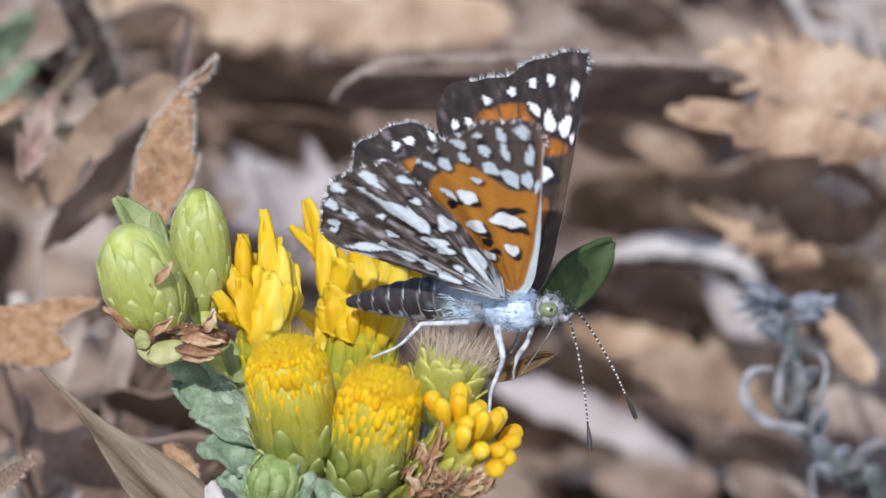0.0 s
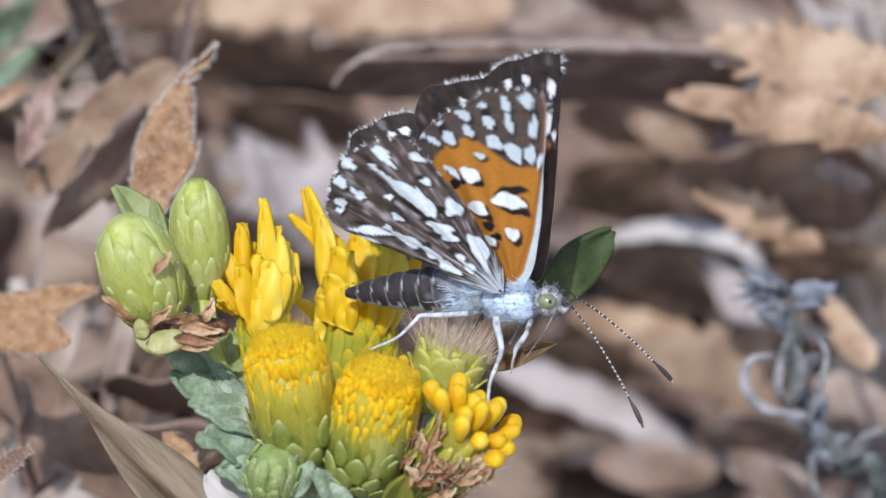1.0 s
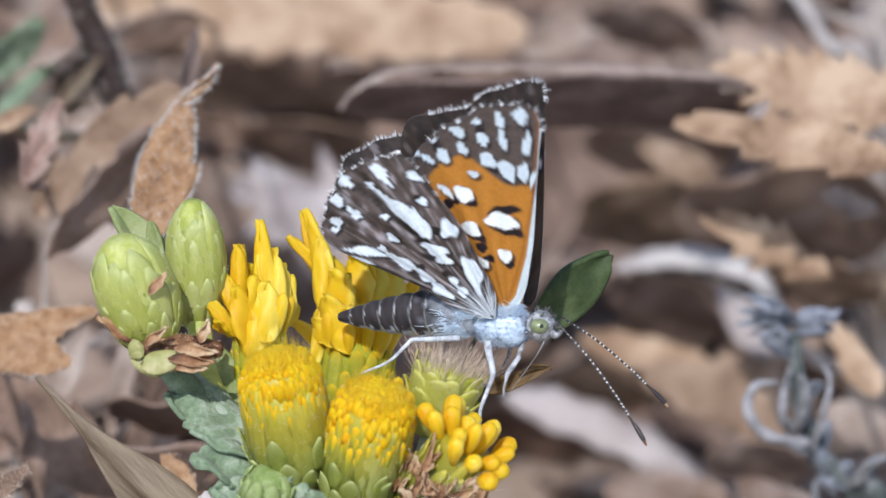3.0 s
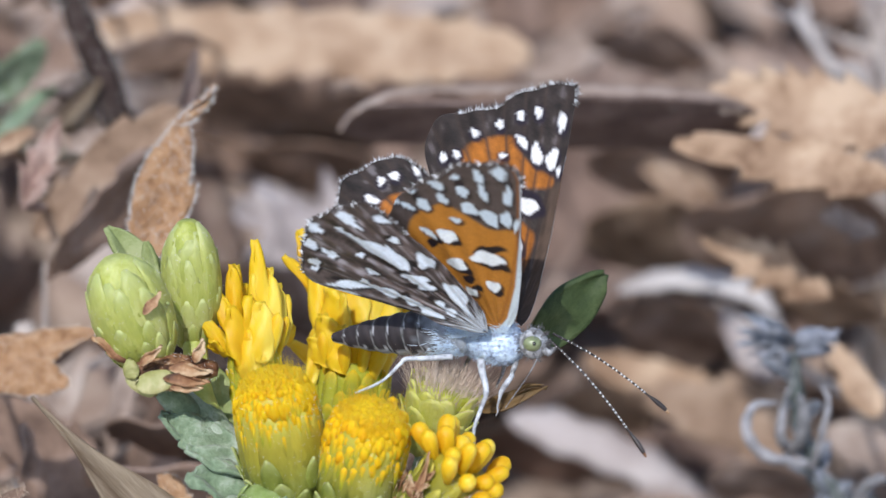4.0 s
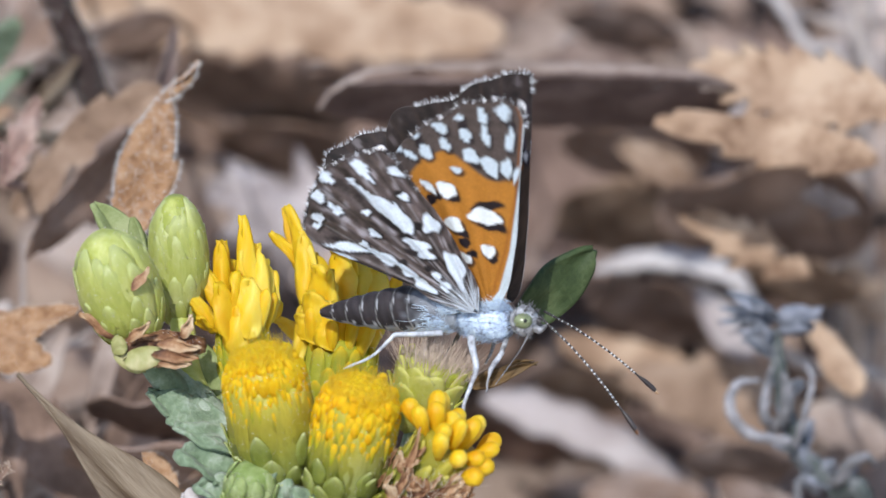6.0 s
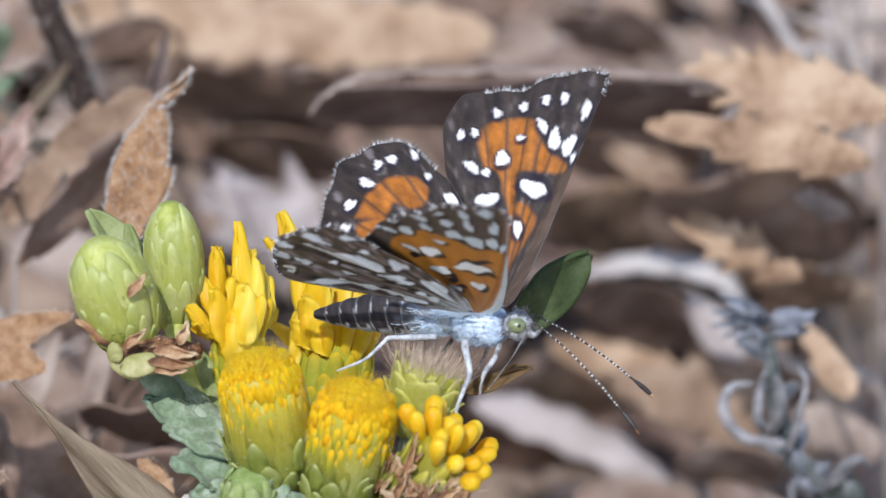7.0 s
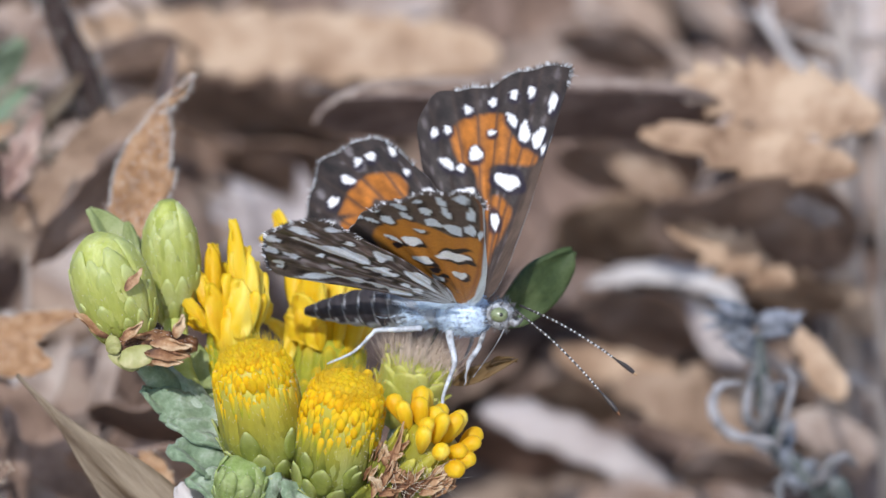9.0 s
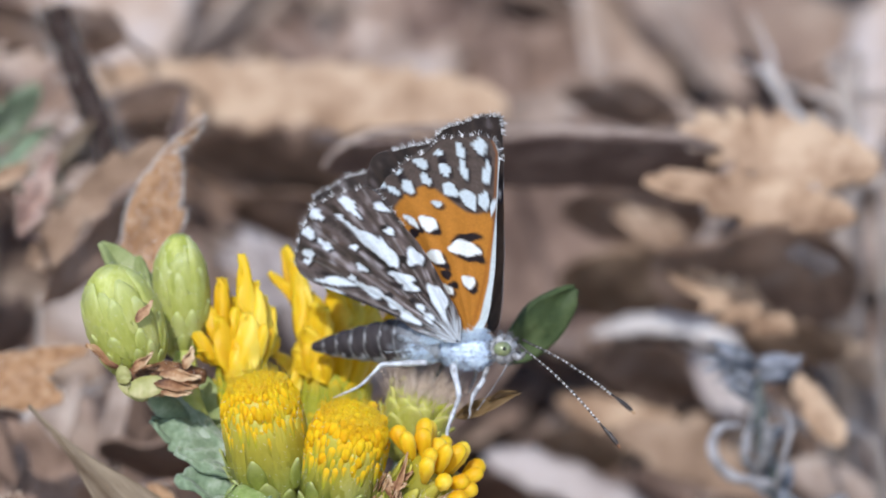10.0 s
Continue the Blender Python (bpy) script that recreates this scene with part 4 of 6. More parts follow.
def head(root, base, top, profile, rows, material, name, label, seed=0, core=None, lift=0.06, flare=0.08, pointed=False, waist=0.97, peak=0.6):
    """An involucre: a turned core with overlapping rows of bracts that follow it.
    profile: (share of the height, radius in mm); rows: (start, end, count, width share)."""
    rng = np.random.RandomState(seed)
    axis = (top - base).normalized()
    h = (top - base).length * 1000
    m = along(base, top, FRONT)
    prof = smooth_path([(s * h, r, 0) for s, r in profile], 4)
    ob = part(name, data_of(name, *lathe([(p[0], max(0.03, p[1] * waist)) for p in prof], 24, 0.02, seed)), core or material, root, m, label)
    px, pr = [p[0] for p in prof], [p[1] for p in prof]
    for i, (s0, s1, count, share) in enumerate(rows):
        variants = []
        for v in range(3):
            end = s1 + (s1 - s0) * rng.uniform(-0.13, 0.1)
            mid = float(np.interp((s0 + 0.45 * (s1 - s0)) * h, px, pr))
            wide = math.pi * mid / count * share * rng.uniform(0.9, 1.1)
            grid = []
            for a in range(9):
                q = a / 8
                x = (s0 + (end - s0) * q) * h
                r = max(0.12, float(np.interp(x, px, pr)))
                half = wide * (max(0.03, math.sin(math.pi * (0.16 + 0.84 * q) ** 1.15)) ** peak if pointed else max(0.02, 1 - max(0, 1.25 * q - 0.25) ** 4) ** 0.5)
                row = []
                for b in range(5):
                    t = -1 + b / 2
                    ang = t * half / max(r, 0.35)
                    up = r - 0.04 + lift * (0.1 + 1.3 * q) * (1 - 0.8 * t * t) + flare * min(1, r) * q ** 5 + 0.02 * rng.normal() * q
                    row.append((x, up * math.sin(ang), up * math.cos(ang)))
                grid.append(row)
            d = data_of("bract", *sheet(grid, 0.05))
            d.materials.append(material)
            shade = d.attributes.new("tip", "FLOAT", "POINT")
            shade.data.foreach_set("value", [0.85 * (p // 5 % 9 / 8) ** 5 for p in range(90)])
            variants.append(d)
        for k in range(count):
            a = 360 * (k + 0.5 * (i % 2)) / count + rng.normal(0, 7)
            part("bract", variants[rng.randint(3)], None, ob, m @ pose(rng.normal(0, 0.09) * 0.001, 0, 0, a))
    roots, ways = [], []
    for _ in range(260):
        x, a = h * rng.rand(), rng.uniform(0, 6.28)
        r = float(np.interp(x, px, pr)) + 0.03
        roots.append((x, r * math.cos(a), r * math.sin(a)))
        ways.append((0.5, math.cos(a), math.sin(a)))
    part("fuzz", data_of("fuzz", *hairs(roots, ways, 0.13, 0.012, seed, 0.4)), HAIR, ob, m, "tiny glistening hairs")
    return ob, axis, h, m


def sprig():
    foot = at(-5.61, -21.61, 4)
    foot = Vector((foot.x, foot.y + 0.006, -0.001))
    root = thing("goldenbush_sprig", Matrix.Translation(foot), "goldenbush sprig with yellow flower heads and green buds", "flowering plant")

    def limb(pts, radii, mat=SAGE, seed=0):
        part("stem", data_of("stem", *tube(to_mm(WORLD[root], pts), radii, 12, 6, 0.08, seed)), mat, root)

    limb([at(-13.78, -6.04, 3), at(-12.24, -7.85, 2.5), at(-10.10, -10.55, 2), at(-7.38, -13.28, 2), at(-5.59, -16.97, 3), foot], [0.7, 1.2, 1.25, 1.4, 1.5, 1.6], SAGE, 1)
    limb([at(-7.58, -11.61, -1.2), at(-7.17, -13.77, 0), at(-5.88, -16.63, 2.5)], [0.9, 1.0, 1.0], SAGE, 2)
    limb([at(-4.00, -12.64, -1.5), at(-4.32, -14.67, 0), at(-5.58, -16.94, 2.5)], [0.9, 0.9, 1.0], SAGE, 3)
    limb([at(-1.31, -12.94, -1.5), at(-2.22, -15.27, 0), at(-5.43, -17.27, 3)], [0.8, 0.8, 1.0], SAGE, 4)
    limb([at(-0.12, -9.08, 3), at(-1.34, -12.72, 3), at(-5.29, -17.31, 3.5)], [0.7, 0.8, 1.0], SAGE, 5)
    limb([at(-4.79, -7.43, 9), at(-5.06, -11.69, 7), at(-5.61, -16.73, 4)], [0.8, 0.9, 1.0], SAGE, 6)
    limb([at(-10.07, -6.70, 5), at(-9.28, -10.35, 4.5), at(-6.83, -13.99, 4)], [0.7, 0.9, 1.0], SAGE, 7)
    limb([at(-14.94, -4.31, -0.5), at(-14.13, -5.99, 1), at(-12.54, -7.85, 2.5)], [0.6, 0.7, 0.9], SAGE, 8)
    limb([at(-12.90, -3.32, 3.5), at(-12.51, -6.04, 3), at(-11.64, -8.45, 2.5)], [0.65, 0.7, 0.9], BUDGREEN, 9)

    rng = np.random.RandomState(77)

    # two broad heads with unopened discs in front
    def closed_head(base, top, profile, label, seed, disc_r, count, bulge, reach, drop, size, tall):
        # smooth inner bracts turning yellow upwards, then sparse short pointed ones
        ob, axis, h, m = head(root, base, top, profile, [(0.1, 0.84, 9, 1.3), (0.14, 0.92, 10, 1.2)], BRACT, "flower_head", label, seed, None, 0.035, 0.0, True)
        outer = [(p, q + 0.06) for p, q in profile]
        head(root, base, top, outer, [(0.0, 0.15, 8, 0.75), (0.04, 0.27, 8, 0.66), (0.12, 0.4, 7, 0.58), (0.24, reach - 0.06, 6, 0.44)], LIMEBRACT, "involucre", "", seed + 20, BRACT, 0.09, 0.2, True, 0.9, 0.85)
        golden = math.pi * (3 - math.sqrt(5))
        ss, rr = [p[0] for p in profile], [p[1] for p in profile]
        for k in range(count):
            f = (k + 0.5) / count
            out = radial(axis, k * golden)
            jit = slant(*rng.normal(0, 0.03, 3)) * 0.001
            if f < 0.4:
                q = math.sqrt(f / 0.4)
                p = top + (out * disc_r * q + axis * (bulge * (1 - q ** 2.2) - 0.6)) * 0.001 + jit
                d = (axis + out * q * 0.45 + slant(*rng.normal(0, 0.06, 3))).normalized()
                grow = size * rng.uniform(0.9, 1.15)
                part("floret", TINY_DATA, None, ob, along(p, p + d * 0.001, FRONT + out * 0.1, (rng.uniform(0.62, 0.72) * tall, grow, grow)))
            else:
                # outer florets along the flank, the upper ones ripe, the lower ones green with a ripe tip
                g = (f - 0.4) / 0.6
                s1 = 1.0 - drop * g ** 1.3 + 0.03 * rng.normal()
                ripe_one = rng.rand() > g * 1.15
                ln = rng.uniform(0.7, 0.9) if ripe_one else rng.uniform(1.2, 1.8)
                s0 = s1 - ln / h
                p = base + axis * (h * s0 * 0.001) + out * ((float(np.interp(s0, ss, rr)) - 0.12) * 0.001) + jit
                q = base + axis * (h * s1 * 0.001) + out * ((float(np.interp(s1, ss, rr)) + 0.04 - 0.14 * g) * 0.001) + jit
                grow = size * rng.uniform(0.85, 1.1)
                part("floret", TINY_DATA if ripe_one else SIDE_DATA, None, ob, along(p, q, FRONT + out * 0.1, (ln, grow, grow * 0.8)))
        roots, ways = [], []
        for _ in range(900):
            a, q = rng.uniform(0, 6.28), disc_r * math.sqrt(rng.rand()) * 1.15
            roots.append((h - 0.5, q * math.cos(a), q * math.sin(a)))
            ways.append((1, 0.1 * q * math.cos(a), 0.1 * q * math.sin(a)))
        part("pappus", data_of("pappus", *hairs(roots, ways, 1.15, 0.016, seed, 0.14)), DISC, ob, m, "fine yellow bristles")
        return ob

    closed_head(at(-7.31, -12.01, -0.4), at(-8.31, -5.35, -3.6), [(0, 1.3), (0.15, 2.0), (0.4, 2.35), (0.65, 2.3), (0.85, 2.15), (0.95, 1.9), (1.0, 1.5)], "yellow-green flower head, disc still closed", 1, 1.4, 400, 0.3, 0.62, 0.3, 0.85, 1.2)
    closed_head(at(-4.31, -12.77, -0.8), at(-3.05, -7.0, -4.2), [(0, 1.5), (0.15, 2.1), (0.35, 2.3), (0.7, 2.2), (0.88, 2.05), (0.96, 1.85), (1.0, 1.6)], "yellow-green flower head with a rounded orange-yellow disc", 2, 1.5, 320, 0.5, 0.56, 0.36, 1.15, 1.0)

    # head with opening florets, leaning
    ob, axis, h, m = head(root, at(-1.37, -13.37, -1.8), at(1.75, -9.79, -3.4), [(0, 0.9), (0.25, 1.6), (0.6, 1.9), (1.0, 1.9)], [(0.0, 0.4, 10, 0.8), (0.1, 0.6, 10, 0.75), (0.2, 0.82, 11, 0.7), (0.4, 1.0, 11, 0.7)], BRACT, "flower_head", "leaning flower head with fat yellow opening florets", 3)
    top = at(1.75, -9.79, -3.4)
    golden = math.pi * (3 - math.sqrt(5))
    for k in range(19):
        q = math.sqrt((k + 0.5) / 19)
        out = radial(axis, k * golden)
        d = (axis * (1.0 - 0.5 * q) + out * q * 0.95 + slant(-0.1, 0.5, -0.25) + slant(*rng.normal(0, 0.15, 3))).normalized()
        p = top + (out * q * 2.0 + axis * (0.5 * (1 - q * q) - 0.6)) * 0.001
        ln = rng.uniform(1.5, 2.3)
        part("floret", FLORET_DATA, None, ob, along(p, p + d * 0.001, FRONT, (ln, rng.uniform(1.9, 2.3), 2.1)))
    for k in range(26):
        a = rng.uniform(0, 6.28)
        out = radial(axis, a)
        p = at(-0.06, -11.70, -2.6) + (out * 1.78 - axis * rng.uniform(0, 1.6)) * 0.001
        part("dry_bract", DRYBRACT_DATA, None, ob, along(p, p + (axis + out * 0.25).normalized() * 0.001, out, (rng.uniform(0.8, 1.3), 1.1, 0.8)), "brown withered bract")
    for b, t in [(at(-0.79, -11.74, -4.9), at(-0.09, -8.84, -5.2)), (at(-1.15, -12.39, -4.7), at(-0.65, -10.85, -5)), (at(-1.74, -13.00, -4.4), at(-1.24, -11.59, -4.8)), (at(1.50, -12.56, -4.9), at(2.59, -12.02, -5)), (at(-1.35, -12.86, -4.7), at(0.03, -12.37, -5.2)), (at(-0.41, -12.55, -5), at(0.47, -12.01, -5.3))]:
        part("dry_bract", DRYBRACT_DATA, None, ob, along(b, t, FRONT, ((t - b).length * 1000, 1.25, 0.9)), "brown withered bract")

    for k in range(30):
        q = rng.rand()
        b = at(-1.3, -13.2, -4.5).lerp(at(2.3, -12.3, -4.7), q) if k % 3 else at(-1.5, -13.0, -4.3).lerp(at(-0.5, -10.2, -4.7), q)
        b += slant(rng.normal(0, 0.2), rng.normal(0, 0.3), rng.uniform(-0.3, 0.2)) * 0.001
        d = slant(0.5 + rng.normal(0, 0.4), 0.75 + rng.normal(0, 0.35), -0.25).normalized()
        ln = rng.uniform(0.9, 1.7)
        part("dry_bract", DRYBRACT_DATA, None, ob, along(b, b + d * 0.001, FRONT, (ln, rng.uniform(1.2, 1.9), 0.9)), "brown withered bract")
    roots = [to_mm(WORLD[root], [at(-1.3, -12.6, -4.8).lerp(at(2.2, -12.0, -5.0), rng.rand())])[0] for _ in range(60)]
    ways = [tuple(slant(rng.normal(0.6, 0.6), rng.normal(0.1, 0.6), -0.3)) for _ in range(60)]
    part("pappus", data_of("pappus", *hairs(roots, ways, 1.3, 0.018, 8, 0.3)), PAPPUS, ob, WORLD[root], "straw-coloured bristles")

    # ray heads: narrow involucre and upright petals
    def ray_head(base, top, r, petals, label, seed, width, spread):
        ob, axis, h, m = head(root, base, top, [(0, r * 0.6), (0.3, r), (0.8, r), (1, r * 0.85)], [(0.0, 0.45, 10, 0.8), (0.15, 0.7, 11, 0.75), (0.35, 0.95, 11, 0.8)], FLORETSIDE, "flower_head", label, seed)
        for k, (p, q, wd) in enumerate(petals):
            ln = (q - p).length * 1000
            part("petal", PETALS[rng.randint(5)], None, ob, along(p, q, slant(rng.normal(0, 0.4), 0.1, -1), (ln, wd * 7.8, wd * 6.0)))
        for k in range(spread):
            p, q, wd = petals[rng.randint(len(petals))]
            p, q = p + slant(rng.normal(0, 0.5), rng.normal(0, 0.5), rng.uniform(0, 1.5)) * 0.001, q + slant(rng.normal(0, 0.6), rng.normal(-1.0, 0.7), rng.uniform(-0.5, 2.5)) * 0.001
            ln = (q - p).length * 1000
            part("petal", PETALS[rng.randint(5)], None, ob, along(p, q, slant(rng.normal(0, 0.5), 0.1, -1), (ln, 4.0, 3.0)))
        for k in range(34):
            out = radial(axis, k * golden)
            q = math.sqrt((k + 0.5) / 34)
            p = top + (out * r * 0.9 * q - axis * 0.8) * 0.001
            d = (axis + out * 0.25 * q).normalized()
            part("floret", FLORET_DATA, None, ob, along(p, p + d * 0.001, FRONT, (rng.uniform(1.8, 2.9), width * rng.uniform(0.8, 1.2), width)))
        return ob

    ray_head(at(-9.81, -7.59, 4), at(-9.57, -3.63, 4), 1.4, [
        (at(-10.90, -3.92, 3), at(-13.49, -1.12, 2), 0.42), (at(-10.75, -4.07, 3), at(-12.48, -1.79, 2.4), 0.5), (at(-10.44, -3.61, 3), at(-11.72, -0.43, 3), 0.5), (at(-10.46, -3.62, 3.4), at(-10.89, 0.79, 3.4), 0.62),
        (at(-10.18, -3.63, 4), at(-10.28, -0.28, 5), 0.6), (at(-9.37, -4.21, 2.6), at(-9.97, -0.88, 2.6), 0.75), (at(-9.08, -3.92, 3), at(-9.61, 2.10, 3.4), 0.62), (at(-8.77, -3.61, 3), at(-9.05, 0.64, 3.2), 0.75),
        (at(-8.64, -3.62, 3.4), at(-8.41, -0.12, 4), 0.7), (at(-8.50, -3.93, 4), at(-7.85, -0.89, 4.6), 0.6), (at(-9.21, -4.51, 2.4), at(-9.21, -1.18, 2.4), 0.9), (at(-9.97, -4.82, 2.6), at(-11.02, -1.48, 2.4), 0.8), (at(-9.81, -5.42, 2.4), at(-10.17, -2.39, 2.2), 0.9)],
        "flower head with upright narrow yellow rays", 4, 1.5, 14)
    ray_head(at(-4.95, -8.69, 9.6), at(-4.48, -4.32, 9), 2.1, [
        (at(-5.70, -2.45, 8), at(-7.27, 2.77, 9), 0.6), (at(-6.01, -3.07, 8), at(-6.64, 1.27, 8.6), 0.75), (at(-5.40, -2.45, 8.4), at(-5.72, 0.34, 9), 1.0), (at(-5.23, -3.06, 7.8), at(-5.54, -0.43, 7.8), 0.9),
        (at(-4.48, -3.08, 9), at(-4.49, 0.34, 10), 1.0), (at(-3.70, -3.08, 9), at(-3.49, 0.03, 10), 1.0), (at(-2.92, -3.70, 9), at(-2.46, -0.44, 10), 0.9), (at(-5.68, -4.91, 7.4), at(-5.99, -1.82, 7.2), 1.0), (at(-4.91, -5.22, 7.2), at(-5.06, -2.44, 7.2), 1.0), (at(-6.31, -4.61, 7.6), at(-6.68, -3.06, 7.6), 0.7)],
        "large flower head with crowded bright yellow rays", 5, 2.0, 30)
    # pale head behind the legs
    ob, axis, h, m = head(root, at(-0.43, -9.25, 3.5), at(0.67, -5.67, 2.6), [(0, 1.0), (0.3, 1.6), (0.75, 1.9), (1, 1.75)], [(0.0, 0.45, 7, 1.1), (0.1, 0.65, 6, 1.15), (0.3, 0.88, 6, 1.2), (0.45, 1.02, 9, 1.1)], YOUNGBRACT, "flower_head", "young flower head with a brush of brown pappus hairs", 6, None, 0.1, 0.3, True)
    roots, ways = [], []
    for _ in range(700):
        a, q = rng.uniform(0, 6.28), math.sqrt(rng.rand()) * 1.6
        roots.append((h * 0.75, q * math.cos(a), q * math.sin(a)))
        ways.append((1, 0.3 * q * math.cos(a), 0.3 * q * math.sin(a)))
    part("pappus", data_of("pappus", *hairs(roots, ways, 2.3, 0.018, 4, 0.25)), DRYHAIR, ob, m, "brush of golden brown bristles")

    # buds
    bud_rows = [(0.0, 0.16, 11, 0.85), (0.04, 0.27, 12, 0.8), (0.1, 0.38, 12, 0.85), (0.14, 0.55, 10, 1.0), (0.2, 0.82, 9, 1.15), (0.3, 0.97, 8, 1.25)]
    head(root, at(-14.98, -4.54, 0.6), at(-16.82, 0.98, -2.4), [(0, 0.9), (0.12, 1.65), (0.35, 2.12), (0.6, 2.15), (0.8, 1.85), (0.92, 1.35), (1.0, 0.7)], bud_rows, BUDGREEN, "bud", "plump pale green flower bud", 7, BUDGREEN, 0.035, 0.015, True)
    head(root, at(-12.87, -3.69, 4.2), at(-13.18, 3.11, 2), [(0, 0.75), (0.12, 1.2), (0.4, 1.62), (0.72, 1.5), (0.9, 1.05), (1.0, 0.45)], [(0.0, 0.25, 9, 0.9), (0.05, 0.45, 8, 1.0), (0.12, 0.72, 7, 1.1), (0.2, 0.93, 6, 1.2), (0.3, 0.98, 6, 1.3)], BUDGREEN, "bud", "slender pale green flower bud", 8, BUDGREEN, 0.035, 0.01, True)
    head(root, at(-9.14, -13.85, -1.2), at(-8.64, -11.07, -3.4), [(0, 0.9), (0.3, 1.4), (0.7, 1.38), (0.92, 1.0), (1.0, 0.6)], [(0.0, 0.4, 9, 0.9), (0.1, 0.6, 9, 0.85), (0.2, 0.8, 9, 0.85), (0.3, 0.97, 8, 0.95)], GREENBUD, "bud", "small round green bud", 9, GREENBUD, 0.09, 0.04)
    brown = [(at(-15.06, -1.89, -3.4), at(-14.48, -0.92, -3.3))]
    for b, t in brown:
        part("dry_bract", DRYBRACT_DATA, None, root, along(b, t, FRONT, (1.5, 1.8, 0.35)), "brown withered bract")
    # withered bud lying across
    ob, axis, h, m = head(root, at(-11.47, -4.77, 0.2), at(-15.94, -5.05, -1.2), [(0, 0.4), (0.3, 0.8), (0.65, 0.95), (0.9, 0.75), (1, 0.35)], [(0.0, 0.5, 7, 0.9), (0.1, 0.7, 7, 0.9), (0.35, 0.98, 7, 0.9)], DRYBRACT, "withered_bud", "withered brownish bud lying sideways", 10, DRYBRACT)
    for b, t, w in [(at(-15.52, -5.68, -2.2), at(-13.35, -5.14, -2.3), 3.2), (at(-15.71, -5.33, -2), at(-15.94, -4.25, -2.1), 2.2), (at(-14.43, -6.08, -1.6), at(-16.08, -5.27, -1.9), 2.2)]:
        part("bract", GREENSCALE_DATA, None, ob, along(b, t, FRONT, ((t - b).length * 1000, w, 1.6)))
    for b, t, w in [(at(-15.92, -4.38, -1.5), at(-18.03, -3.30, -2), 3.2), (at(-15.33, -4.58, -2.4), at(-14.18, -3.41, -2.8), 2.2), (at(-12.49, -4.45, -1), at(-12.25, -3.11, -1), 2.6), (at(-13.78, -4.72, -2.6), at(-11.47, -4.72, -2.4), 2.8), (at(-14.07, -5.25, -2.6), at(-11.65, -5.26, -2.3), 2.8), (at(-13.73, -5.73, -2.4), at(-12.01, -5.62, -2.2), 2.2)]:
        part("dry_bract", DRYBRACT_DATA, None, ob, along(b, t, FRONT, ((t - b).length * 1000, w * 0.8, 1.4)), "brown withered bract")

    # leaves
    def green_leaf(base, tip, face, half, mat, label="", **kw):
        ln = (tip - base).length * 1000
        part("leaf", data_of("leaf", *leaf_shape(ln, half, **kw)), mat, root, along(base, tip, face), label)

    green_leaf(at(-14.81, -0.89, 5), at(-17.78, 2.72, 5), slant(0.5, 0.2, -0.8), 1.1, GREEN, "dark green leaf", fold=0.5, seed=41, thick=0.25, blunt=0.6)
    green_leaf(at(-14.75, -2.41, 4), at(-15.51, 2.01, 4), slant(-0.4, 0.2, -0.9), 0.65, GREEN, "green leaf", fold=0.3, seed=42, thick=0.25)
    green_leaf(at(4.95, -3.81, 6.0), at(9.20, 0.46, 6.5), slant(0.35, -0.35, -0.85), 1.5, DEEPGREEN, "dark green leaf with fine dots", fold=0.2, seed=43, thick=0.3, blunt=0.62, widest=0.55)
    green_leaf(at(-9.40, -11.65, -0.5), at(-12.90, -10.42, -1.2), slant(0.1, 0.7, -0.75), 1.3, SAGE, "", wave=0.16, fold=0.3, seed=44, teeth=2, tooth=0.3, thick=0.25)
    green_leaf(at(-9.12, -10.47, 0), at(-12.99, -9.01, -0.6), slant(0.0, 0.75, -0.7), 0.85, SAGE, "", wave=0.16, fold=0.35, seed=45, thick=0.25)
    green_leaf(at(-9.46, -10.06, 1), at(-14.52, -7.26, 1), slant(0.3, 0.45, -0.85), 1.1, SAGE, "", wave=0.16, fold=0.25, seed=46, teeth=3, tooth=0.25, thick=0.25)
    green_leaf(at(-9.37, -12.80, -1.4), at(-11.87, -12.17, -2), slant(0.2, 0.6, -0.8), 1.0, SAGE, "", wave=0.16, fold=0.3, seed=47, thick=0.25)
    green_leaf(at(-7.84, -13.63, -2.6), at(-7.18, -10.80, -2.8), slant(0.4, 0.1, -0.9), 0.8, SAGE, "", wave=0.16, fold=0.3, seed=48, thick=0.22)
    green_leaf(at(-11.05, -8.47, 3), at(-11.68, -4.84, 3.5), slant(0.2, 0.1, -1), 1.0, GREEN, "", fold=0.3, seed=49, thick=0.25)
    green_leaf(at(-4.88, -14.55, -2), at(-6.63, -12.11, -3.2), slant(0.1, 0.5, -0.9), 0.9, SAGE, "", wave=0.16, fold=0.3, seed=50, thick=0.22)
    green_leaf(at(-2.50, -14.55, -2), at(-2.03, -12.34, -4.5), slant(0.1, 0.3, -0.9), 0.8, BRACT, "", fold=0.3, seed=51, thick=0.22)
    # dry bract ending in claws, below the butterfly's head
    claw = part("dry_bract", data_of("dry_bract", *leaf_shape(4.0, 0.42, fold=0.3, curl=0.2, bend=0.03, seed=9, n=22, m=7, thick=0.06, widest=0.35, blunt=0.9, wave=0.12)), CLAW, root, along(at(2.53, -6.96, 1.2), at(5.59, -5.80, 0.5), slant(0.2, 0.3, -0.9)), "golden brown dry bract ending in claws")
